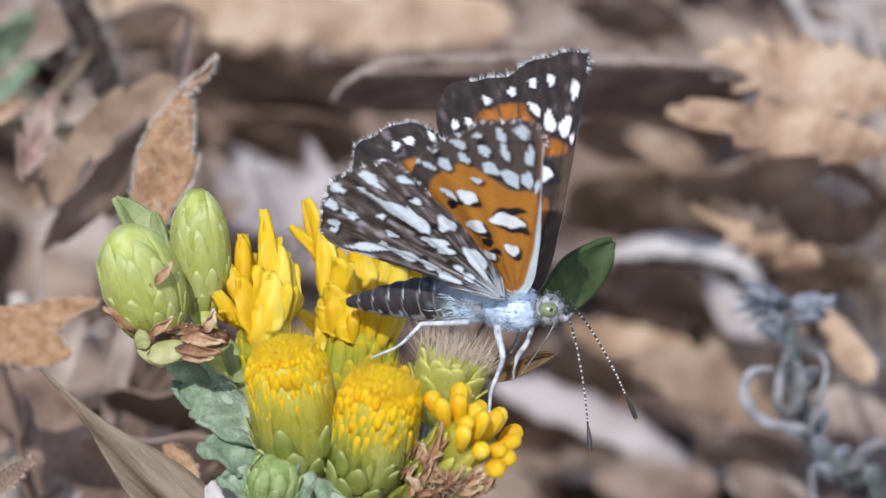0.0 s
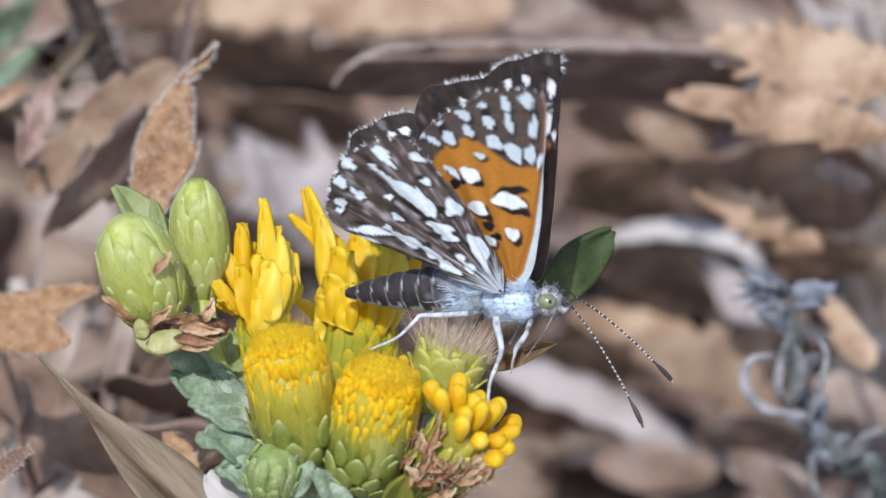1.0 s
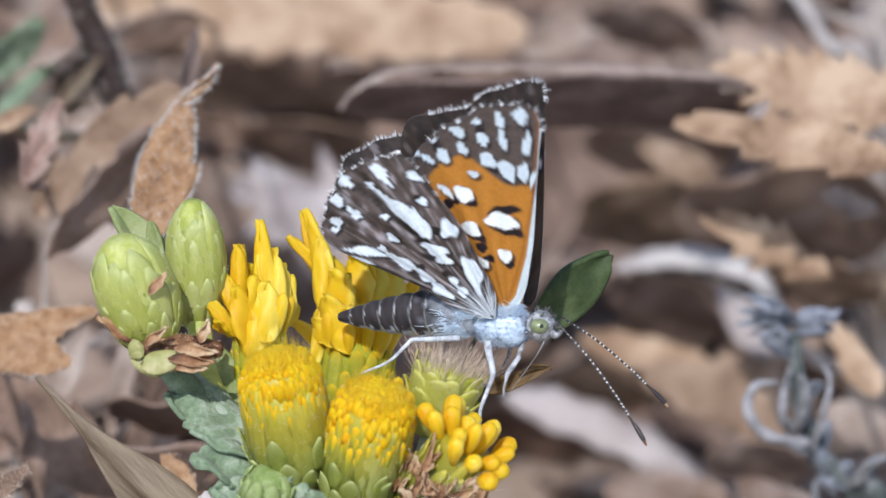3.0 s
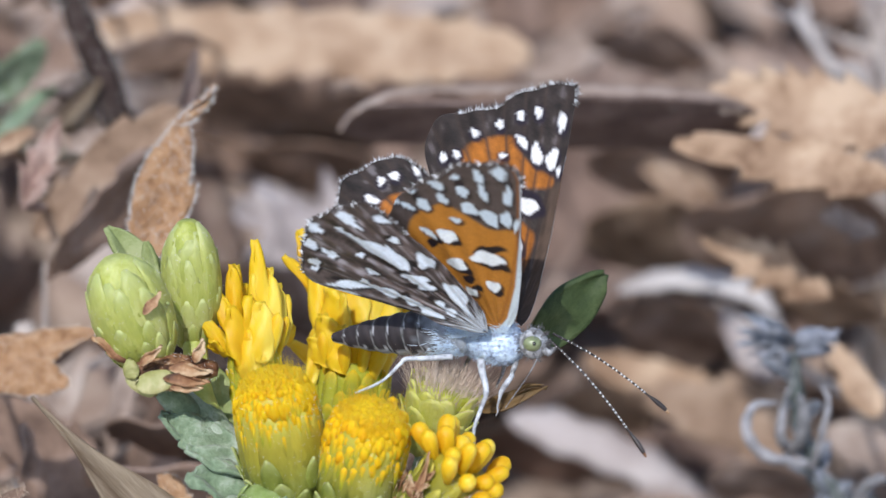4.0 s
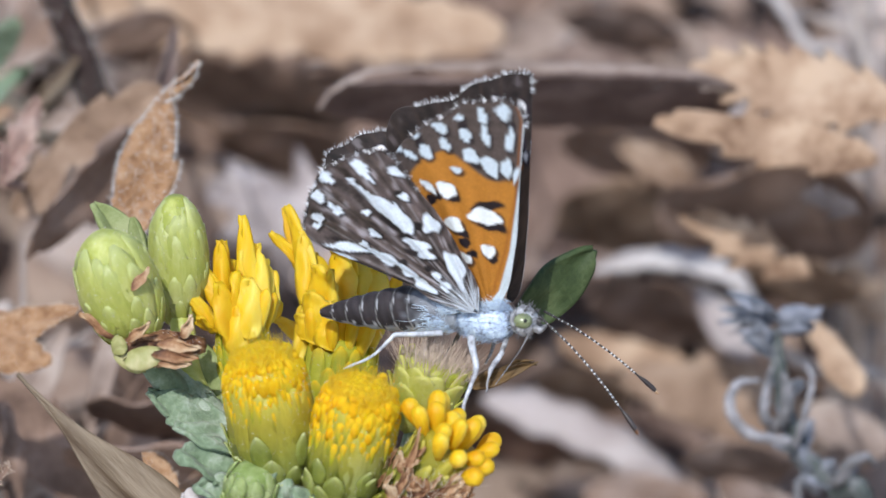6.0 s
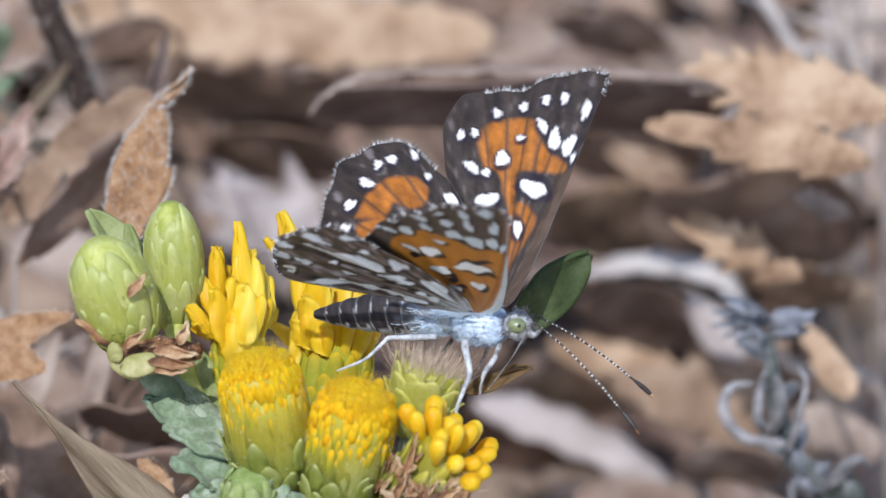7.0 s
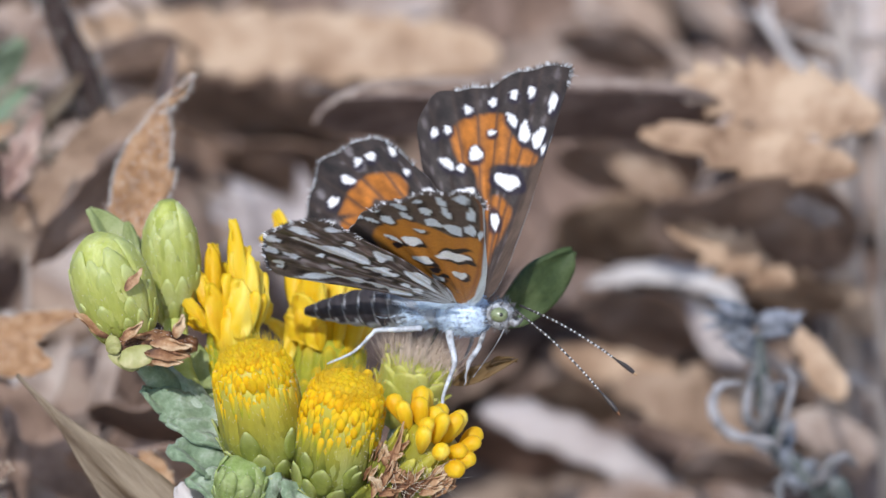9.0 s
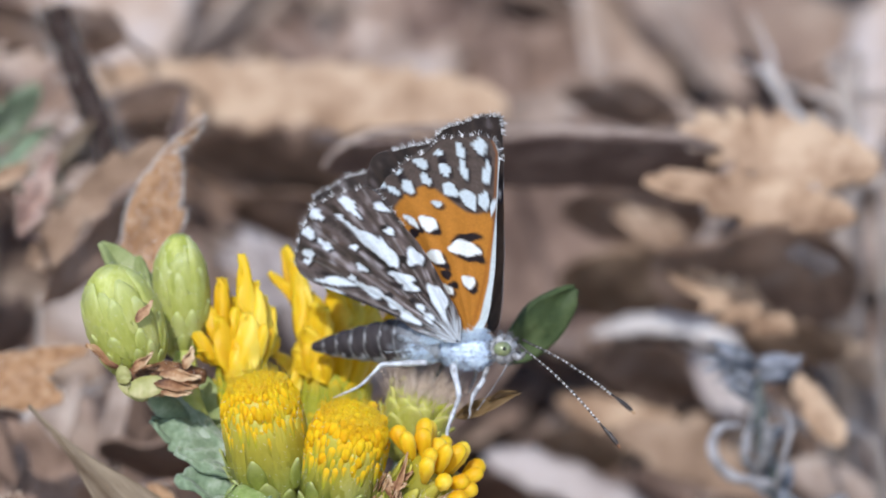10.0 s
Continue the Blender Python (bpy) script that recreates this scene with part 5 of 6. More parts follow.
    part("claw", data_of("claw", *join([tube(to_mm(WORLD[root], p), r, 6, 5, 0.1, 3) for p, r in [
        ([at(4.3, -5.95, 0.5), at(5.14, -5.66, 0.4), at(5.6, -5.62, 0.4), at(6.1, -5.72, 0.4)], [0.16, 0.15, 0.12, 0.04]),
        ([at(4.84, -5.68, 0.4), at(5.3, -5.5, 0.2), at(5.94, -5.48, 0)], [0.12, 0.09, 0.03]),
        ([at(4.5, -5.85, 0.4), at(4.95, -5.5, 0.2), at(5.2, -5.42, 0)], [0.12, 0.08, 0.03])]])), CLAW, claw, WORLD[root], "dark claw tips")


# ---- the butterfly ----
PSI = radians(27)        # its head turned towards the lens
TAU = radians(30)        # its back leaning towards the lens
A = Vector((math.cos(PSI), 0, math.sin(PSI)))
SIDE = Vector((-math.sin(PSI), 0, math.cos(PSI)))
HINGE = at(3.96, -2.79, 0)
SHOT = Matrix((AX, UP, -AWAY)).transposed().to_4x4()


# the far wings' joints: place (mm), axis, forward and outward at rest, and the turn in degrees at set openings
FAR_JOINTS = (
    (Vector((0.791, 0.778, -1.796)), Vector((0.781, 0.023, 0.624)), Vector((0.880, 0.012, 0.474)), Vector((-0.118, 0.974, 0.194)),
     (1, 13, 24.1, 32.6, 40.9), (12.6, -3.1, -16.5, -22.8, -29.0)),
    (Vector((-0.033, 1.179, -1.509)), Vector((0.910, 0.076, 0.408)), Vector((0.865, 0.035, 0.500)), Vector((-0.135, 0.977, 0.165)),
     (1, 13, 24.1, 32.6, 40.9), (-8.5, -12.5, -16.5, -24.0, -29.5)),
)


def wing_pose(near, hind, theta):
    """Pose of a wing in the butterfly's space at half-opening theta (degrees)."""
    if near:
        tilt = TAU + radians(1.06 * theta + 0.004 * max(0, theta - 20) ** 2)
        swing = radians(-0.24 * (theta - 1) if hind else 0.2 * (theta - 1))
        e = Vector((0, math.cos(tilt), 0)) + SIDE * math.sin(tilt)
        f, r = A * math.cos(swing) - e * math.sin(swing), e * math.cos(swing) + A * math.sin(swing)
        m = Matrix((f, r, f.cross(r))).transposed().to_4x4()
        m.translation = A * -0.0007 + Vector((0, 0.0004 * min(1, theta / 20), 0.0005 + 0.0013 * min(1, theta / 20))) if hind else Vector()
        return m
    place, axis, f, r, openings, turns = FAR_JOINTS[hind]
    f = f.normalized()
    r = (r - f * r.dot(f)).normalized()
    turn = Matrix.Rotation(radians(float(np.interp(theta, openings, turns))), 3, axis)
    m = (turn @ Matrix((f, r, f.cross(r))).transposed()).to_4x4()
    m.translation = place * 0.001
    return m


FORE_OUTLINE = [(0.00, 0.00), (1.28, 1.40), (2.36, 3.85), (3.39, 7.00), (4.38, 10.15), (4.86, 11.72), (4.78, 12.70), (3.40, 12.95), (1.98, 12.67), (0.49, 12.14), (-0.84, 11.55), (-2.21, 10.57), (-4.60, 7.76), (-4.49, 6.59), (-3.81, 5.08), (-2.80, 3.30), (-1.63, 1.70), (-0.27, 0.22)]
HIND_OUTLINE = [(0.10, 0.28), (0.42, 1.60), (0.10, 3.20), (-0.26, 4.60), (-0.55, 5.70), (-1.00, 6.85), (-1.68, 7.95), (-2.15, 9.05), (-2.70, 9.78), (-3.52, 9.97), (-4.83, 9.73), (-6.17, 9.10), (-7.34, 8.22), (-8.24, 7.00), (-8.66, 5.77), (-8.71, 4.55), (-7.26, 3.67), (-5.42, 2.97), (-3.70, 1.82), (-2.31, 0.70), (-0.80, 0.07)]
FAR_FORE_OUTLINE = [(0.30, -0.30), (0.92, 0.40), (1.75, 2.45), (2.95, 6.30), (3.90, 9.60), (4.52, 12.10), (4.48, 12.72), (3.15, 12.66), (1.23, 12.08), (-0.38, 11.52), (-2.09, 11.35), (-3.72, 10.88), (-4.61, 10.14), (-4.86, 9.30), (-4.74, 8.20), (-4.17, 6.33), (-2.81, 4.21), (-1.26, 2.14), (-0.30, 0.50)]
FAR_HIND_OUTLINE = [(-0.20, 0.30), (-0.60, 2.40), (-1.40, 4.50), (-2.50, 6.20), (-3.80, 7.40), (-4.75, 8.22), (-5.85, 8.74), (-7.13, 8.92), (-8.20, 8.42), (-9.20, 7.98), (-9.88, 7.20), (-10.32, 6.24), (-10.62, 4.96), (-10.55, 4.00), (-9.70, 3.40), (-7.80, 2.90), (-5.40, 2.20), (-2.60, 1.10), (-0.90, 0.40)]
# pale spots as (forward, outward, half length, half width, turn) in mm and degrees
FORE_UNDER = [
    (1.16, 5.95, 0.97, 0.51, -9),
    (0.81, 3.85, 0.42, 0.43, -49),
    (-0.67, 7.59, 0.60, 0.47, -42),
    (0.23, 8.82, 0.35, 0.22, -11),
    (1.27, 9.59, 0.54, 0.43, -49),
    (2.23, 9.03, 0.67, 0.44, -76),
    (3.13, 8.85, 0.59, 0.35, 71),
    (3.61, 8.50, 0.53, 0.15, 63),
    (2.54, 12.00, 0.51, 0.31, -90),
    (2.44, 10.85, 0.68, 0.24, -92),
    (3.77, 12.18, 0.53, 0.37, -100),
    (3.73, 10.50, 0.75, 0.25, 67),
    (1.26, 10.85, 0.43, 0.32, -85),
    (1.17, 11.90, 0.24, 0.21, 0),
    (-0.06, 11.30, 0.46, 0.34, -23),
    (-0.05, 10.32, 0.44, 0.30, -74),
    (-1.27, 9.90, 0.47, 0.34, -71),
    (-1.65, 10.92, 0.27, 0.24, 0),
    (-0.80, 5.50, 0.55, 0.45, -40),
    (-1.66, 7.75, 0.55, 0.24, -47),
    (-2.28, 9.70, 0.50, 0.20, -35),
    (-0.61, 3.40, 0.39, 0.30, -57),
    (-2.90, 10.10, 0.30, 0.18, -40),
]
FORE_UNDER_BLACK = [
    (1.50, 6.61, 0.93, 0.24, 5),
    (1.50, 5.32, 0.81, 0.25, -9),
    (0.89, 3.39, 0.36, 0.23, -35),
    (-0.38, 7.14, 0.39, 0.27, -42),
    (-1.70, 7.00, 0.27, 0.28, 0),
    (-0.03, 10.78, 0.20, 0.17, 0),
    (4.02, 11.34, 0.23, 0.28, 67),
    (-0.43, 4.37, 0.30, 0.27, -49),
    (-0.15, 3.67, 0.30, 0.21, 0),
    (-1.51, 10.43, 0.24, 0.24, -49),
    (1.26, 11.34, 0.24, 0.24, 0),
    (2.49, 11.41, 0.20, 0.17, 0),
    (1.43, 9.17, 0.36, 0.23, -55),
    (-0.48, 5.02, 0.50, 0.22, -35),
    (-1.35, 7.35, 0.45, 0.18, -45),
]
HIND_UNDER_OUTER = [
    (-6.77, 8.47, 0.55, 0.35, -29),
    (-7.56, 7.28, 0.46, 0.38, -23),
    (-6.69, 6.47, 0.51, 0.24, -42),
    (-7.91, 5.95, 0.40, 0.35, 0),
    (-8.14, 5.46, 0.27, 0.21, 0),
    (-4.43, 8.92, 0.82, 0.35, -61),
    (-5.27, 8.19, 0.27, 0.24, -49),
    (-3.80, 6.58, 1.68, 0.47, -49),
    (-2.84, 5.74, 0.95, 0.41, -74),
    (-4.89, 6.30, 0.27, 0.17, 0),
    (-4.80, 4.97, 0.42, 0.24, -42),
    (-2.49, 8.75, 0.48, 0.27, -35),
    (-1.68, 9.03, 0.34, 0.31, -61),
    (-2.26, 9.90, 0.43, 0.39, -61),
]
HIND_UNDER_INNER = [
    (-2.38, 7.24, 0.34, 0.28, 0),
    (-1.28, 5.53, 0.61, 0.58, -61),
    (-2.45, 4.30, 0.82, 0.34, -17),
    (-2.13, 3.71, 0.52, 0.35, -29),
    (-0.59, 2.80, 1.20, 0.53, -87),
    (-6.63, 4.13, 1.23, 0.29, -9),
    (-5.57, 4.34, 0.30, 0.24, 0),
    (-4.61, 3.50, 1.00, 0.35, -32),
    (-3.43, 2.62, 0.72, 0.27, -42),
    (-2.71, 1.75, 0.72, 0.35, -42),
    (-1.83, 2.31, 0.35, 0.26, -74),
    (-1.49, 1.68, 0.35, 0.34, -74),
    (-7.27, 3.64, 1.08, 0.15, -13),
]
HIND_UNDER = HIND_UNDER_OUTER + HIND_UNDER_INNER
HIND_UNDER_BLACK = [
    (-5.53, 3.85, 0.29, 0.22, -11),
    (-3.64, 3.08, 0.27, 0.31, -35),
    (-1.97, 3.67, 0.24, 0.21, 0),
    (-2.20, 2.80, 0.20, 0.17, 0),
    (-5.45, 4.41, 0.28, 0.15, -23),
    (-7.25, 6.79, 0.30, 0.20, -35),
    (-2.93, 4.76, 0.48, 0.18, -13),
    (-0.80, 3.15, 0.37, 0.28, 0),
    (-2.91, 3.81, 0.40, 0.15, -29),
    (-3.64, 5.53, 0.72, 0.16, -45),
    (-4.56, 4.86, 0.28, 0.27, -23),
    (-2.15, 5.42, 0.25, 0.41, -74),
    (-2.61, 7.38, 0.31, 0.24, 51),
    (-7.03, 4.55, 0.63, 0.11, -17),
]
FORE_UPPER = [
    (-3.76, 8.84, 0.28, 0.26, -76),
    (-2.92, 8.98, 0.25, 0.24, -60),
    (-1.73, 10.13, 0.31, 0.22, -35),
    (-0.19, 10.55, 0.28, 0.23, -91),
    (1.12, 11.01, 0.28, 0.23, -99),
    (2.23, 11.14, 0.35, 0.23, -94),
    (3.58, 10.59, 0.52, 0.23, -106),
    (1.10, 9.60, 0.46, 0.23, -52),
    (1.93, 8.93, 0.60, 0.34, -87),
    (2.82, 8.64, 0.62, 0.30, -114),
    (3.16, 7.99, 0.26, 0.16, -105),
    (-0.12, 8.88, 0.27, 0.15, 4),
    (-1.07, 7.69, 0.41, 0.43, 5),
    (-2.82, 7.12, 0.56, 0.25, -29),
    (-1.94, 6.89, 0.24, 0.23, 5),
    (1.06, 6.19, 0.82, 0.42, -14),
    (-1.65, 5.42, 0.75, 0.38, 12),
    (-0.95, 3.36, 0.54, 0.33, -9),
    (0.43, 3.99, 0.46, 0.26, -79),
    (-0.67, 2.08, 0.24, 0.15, -55),
]
HIND_UPPER = [
    (-7.17, 7.64, 0.26, 0.26, -84),
    (-6.28, 7.85, 0.32, 0.24, -21),
    (-4.88, 8.00, 0.33, 0.19, -50),
    (-3.94, 6.74, 0.23, 0.18, -14),
    (-7.82, 6.67, 0.48, 0.24, -26),
    (-8.82, 5.52, 0.36, 0.30, 17),
    (-9.12, 4.19, 0.40, 0.28, 26),
    (-9.51, 3.23, 0.32, 0.25, 24),
    (-10.15, 4.44, 0.14, 0.12, -5),
    (-6.18, 4.07, 0.33, 0.21, -11),
    (-7.17, 3.36, 0.26, 0.16, -9),
    (-3.49, 3.71, 0.70, 0.40, -5),
    (-2.36, 5.22, 0.66, 0.30, -53),
]
FORE_UNDER_ORANGE = [(-1.75, 9.38), (0.07, 9.90), (1.41, 8.57), (2.45, 8.05), (3.44, 7.98), (2.62, 5.25), (0.95, 1.05), (-0.20, 0.40), (-1.15, 2.10), (-2.10, 4.50), (-2.80, 6.70), (-2.70, 8.20)]
FORE_UPPER_ORANGE = [[(-2.65, 8.43), (-2.20, 9.49), (0.27, 9.93), (0.79, 9.21), (1.61, 8.23), (2.65, 7.77), (2.49, 7.13), (-0.01, 7.05), (0.07, 5.57), (-0.46, 5.30), (-1.15, 6.89), (-2.05, 7.14)], [(-0.33, 5.19), (0.56, 5.39), (1.20, 4.88), (1.46, 4.52), (1.16, 3.61), (0.62, 2.67), (0.11, 1.42), (-0.30, 1.71), (0.05, 3.20), (-0.25, 4.43)]]
HIND_UPPER_ORANGE = [[(-8.39, 4.77), (-7.87, 5.86), (-7.05, 6.60), (-6.18, 6.85), (-4.74, 6.72), (-4.02, 6.01), (-4.15, 5.21), (-4.98, 5.06), (-6.03, 5.47), (-6.32, 4.92), (-7.08, 4.60)], [(-8.35, 4.38), (-6.66, 4.69), (-5.88, 4.17), (-6.18, 3.62), (-7.41, 3.40), (-8.18, 3.85)]]


def inside(poly, x, y, soft):
    """1 inside the polygon, 0 outside, over a soft rim."""
    px = np.array(smooth_path([(*p, 0) for p in poly + poly[:1]], 5))[:, :2]
    ins = np.zeros(x.shape, bool)
    dist = np.full(x.shape, 1e9)
    for (x0, y0), (x1, y1) in zip(px[:-1], px[1:]):
        ins ^= ((y0 > y) != (y1 > y)) & (x < (x1 - x0) * (y - y0) / (y1 - y0 + 1e-12) + x0)
        dx, dy = x1 - x0, y1 - y0
        t = np.clip(((x - x0) * dx + (y - y0) * dy) / (dx * dx + dy * dy + 1e-9), 0, 1)
        dist = np.minimum(dist, np.hypot(x - x0 - t * dx, y - y0 - t * dy))
    return np.clip(0.5 + np.where(ins, dist, -dist) / soft, 0, 1)


def streak(x, y):
    """Uneven rows of scales, drawn out along the veins."""
    return grain(np.arctan2(x, y) * 9, np.hypot(x, y) * 0.35, 3.0, 12)


def flecks(x, y):
    """Fine light and dark dashes of scales along the veins, -1 to 1."""
    return np.clip(2.2 * grain(np.arctan2(x, y) * 26, np.hypot(x, y) * 1.1, 2.6, 15), -1, 1)[..., None]


def spot_mask(spots, x, y, grow=0.0, shift=(0, 0), soft=0.08, wob=0.0, power=2.2):
    m = np.zeros(x.shape)
    for k, (cx, cy, ln, wd, a) in enumerate(spots):
        ca, sa = math.cos(radians(a)), math.sin(radians(a))
        dx, dy = x - cx - shift[0], y - cy - shift[1]
        p, q = (dx * ca + dy * sa), (-dx * sa + dy * ca)
        th = np.arctan2(q / (wd + grow), p / (ln + grow))
        d = (np.abs(p / (ln + grow)) ** power + np.abs(q / (wd + grow)) ** power) ** (1 / power)
        d = d * (1 + wob * np.sin(3 * th + k) + 0.5 * wob * np.sin(5 * th + 2 * k) + 0.8 * wob * streak(x, y))
        m = np.maximum(m, np.clip(0.5 + (1 - d) * (wd + grow) / soft, 0, 1))
    return m[..., None]


def grain(x, y, scale, seed):
    """Cheap smooth noise on arrays."""
    r = np.random.RandomState(seed)
    s = np.zeros(x.shape)
    for _ in range(10):
        k = r.normal(size=2) * scale
        s += np.sin(x * k[0] + y * k[1] + r.rand() * 6.28)
    return s / 10


def veins(x, y, angles, width):
    """Radiating vein lines from the base."""
    th = np.degrees(np.arctan2(x, y))
    rr = np.hypot(x, y)
    m = np.zeros(x.shape)
    for a in angles:
        m = np.maximum(m, np.clip(1.2 - np.abs(np.radians(th - a)) * rr / width, 0, 1))
    return m[..., None]


def col(*c):
    return np.array(c, float)


def paint(hind, upper, x, y):
    """Wing pattern colours at places of the wing plane."""
    g, g2 = grain(x, y, 9, 4)[..., None], grain(x, y, 26, 9)[..., None]
    if upper:
        fl = flecks(x, y)
        edge = np.array(FAR_HIND_OUTLINE if hind else FAR_FORE_OUTLINE)
        reach = np.interp(np.arctan2(x, y), *zip(*sorted((math.atan2(p, q), math.hypot(p, q)) for p, q in edge[4:-4])))
        margin = np.clip((np.hypot(x, y) / reach - 0.72) / 0.1, 0, 1)[..., None]
        c = col(0.044, 0.034, 0.031) * (1 - margin) + margin * col(0.031, 0.022, 0.02)
        c = c * (1 + 0.4 * g + 0.5 * g2 + 0.5 * fl) + np.clip(fl - 0.5, 0, 1) * (col(0.26, 0.25, 0.27) if hind else col(0.12, 0.11, 0.12))
        wx = x + 0.12 * grain(x, y, 5, 2)
        if not hind:
            # brown front edge of the wing
            front = np.interp(y, *zip(*[(q, p) for p, q in FAR_FORE_OUTLINE[1:6]]))
            strip = np.clip((x - front + 0.75) / 0.15, 0, 1)[..., None] * np.clip((8.4 - y) / 1.5, 0, 1)[..., None]
            c = c * (1 - strip) + strip * col(0.085, 0.055, 0.04) * (1 + 0.3 * fl)
        for org in (HIND_UPPER_ORANGE if hind else FORE_UPPER_ORANGE):
            o = inside(org, wx, y, 0.25)[..., None]
            c = c * (1 - o) + o * col(0.4, 0.135, 0.018) * (1 + 0.3 * g + 0.15 * g2 + 0.3 * fl)
        v = veins(x, y, (-70, -62, -54, -46, -38, -28, -18) if hind else (-22, -14, -6, 1, 7, 13, 19), 0.13)
        c = c * (1 - 0.75 * v) + 0.75 * v * col(0.05, 0.032, 0.026)
        sp = HIND_UPPER if hind else FORE_UPPER
        k = spot_mask(sp, x, y, 0.16, (0.03, -0.1), 0.15)
        if not hind:
            k = np.maximum(k, spot_mask([(1.1, 6.25, 1.15, 0.72, -12), (0.43, 4.0, 0.7, 0.42, -79)], x, y, 0, (0, 0), 0.15, 0.1))
        c = c * (1 - 0.92 * k) + 0.92 * k * col(0.014, 0.009, 0.022)
        s = spot_mask(sp, x, y, -0.01, (0, 0), 0.06, 0.12, 1.9)
        c = c * (1 - s) + s * col(0.88, 0.88, 0.9)
    elif hind:
        fl = flecks(x, y)
        c = col(0.092, 0.072, 0.07) * (1 + 0.25 * g + 0.3 * g2 + 0.9 * streak(x, y)[..., None] + 0.55 * fl)
        c = c + np.clip(fl - 0.35, 0, 1) * col(0.26, 0.28, 0.33)
        v = veins(x, y, (-86, -80, -75, -70, -65, -60, -54, -47, -38, -28, -18), 0.06)
        c = c * (1 - 0.5 * v) + 0.5 * v * col(0.36, 0.35, 0.37)
        v = veins(x, y, (-83, -77.5, -72, -67, -62, -57, -50, -42, -33, -22), 0.07)
        c = c * (1 - 0.5 * v) + 0.5 * v * col(0.03, 0.024, 0.024)
        k = spot_mask(HIND_UNDER_BLACK, x, y, 0.02, (0, 0), 0.1, 0.1)
        k = np.maximum(k, 0.85 * spot_mask(HIND_UNDER, x, y, 0.03, (0.11, -0.13), 0.1, 0.2, 1.5))
        k = np.maximum(k, 0.35 * spot_mask(HIND_UNDER, x, y, 0.03, (-0.14, 0.1), 0.12, 0.2, 1.5))
        c = c * (1 - k) + k * col(0.015, 0.012, 0.014)
        s = spot_mask(HIND_UNDER, x, y, 0.0, (0, 0), 0.06, 0.16, 1.35)
        c = c * (1 - s) + s * col(0.7, 0.79, 0.9) * (1 + 0.1 * g2 + 0.12 * streak(x, y)[..., None] - 0.3 * np.clip(-fl - 0.3, 0, 1))
        b = np.clip((1.3 - np.hypot(x, y) / 2.4)[..., None] + 0.7 * fl - 0.2, 0, 1) * np.clip(1.6 - np.hypot(x, y) / 2.0, 0, 0.9)[..., None]
        c = c * (1 - b) + b * col(0.6, 0.68, 0.78)
    else:
        c = col(0.085, 0.066, 0.06) * (1 + 0.3 * g + 0.4 * g2)
        o = inside(FORE_UNDER_ORANGE, x + 0.1 * grain(x, y, 5, 2), y, 0.2)[..., None]
        c = c * (1 - o) + o * col(0.46, 0.19, 0.03) * (1 + 0.14 * g)
        k = spot_mask(FORE_UNDER_BLACK, x, y, 0.03, (0, 0), 0.08, 0.1)
        k = np.maximum(k, 0.85 * spot_mask(FORE_UNDER, x, y, 0.06, (0.08, -0.14), 0.12))
        c = c * (1 - k) + k * col(0.014, 0.01, 0.014)
        s = spot_mask(FORE_UNDER, x, y, 0.0, (0, 0), 0.06, 0.1, 1.6)
        outer = np.clip((np.hypot(x, y) - 7.6) / 1.2, 0, 1)[..., None]
        edge = np.array(FORE_OUTLINE[:7])
        front = np.interp(y, edge[:, 1], edge[:, 0])
        wide = np.clip(0.62 * (1 - y / 9.5), 0.1, 0.6)
        pale = np.clip((x - front + wide) / 0.12, 0, 1)[..., None]
        line = np.clip(1 - np.abs(x - front + wide * 1.5) / 0.16, 0, 1)[..., None] * 0.6
        c = c * (1 - line) + line * col(0.3, 0.1, 0.02)
        c = c * (1 - pale) + pale * col(0.6, 0.69, 0.74) * (1 + 0.15 * g)
        c = c * (1 - s) + s * (col(0.84, 0.9, 0.95) * (1 - outer) + outer * col(0.58, 0.68, 0.76)) * (1 + 0.08 * g2)
    return np.clip(c, 0.004, 0.93)


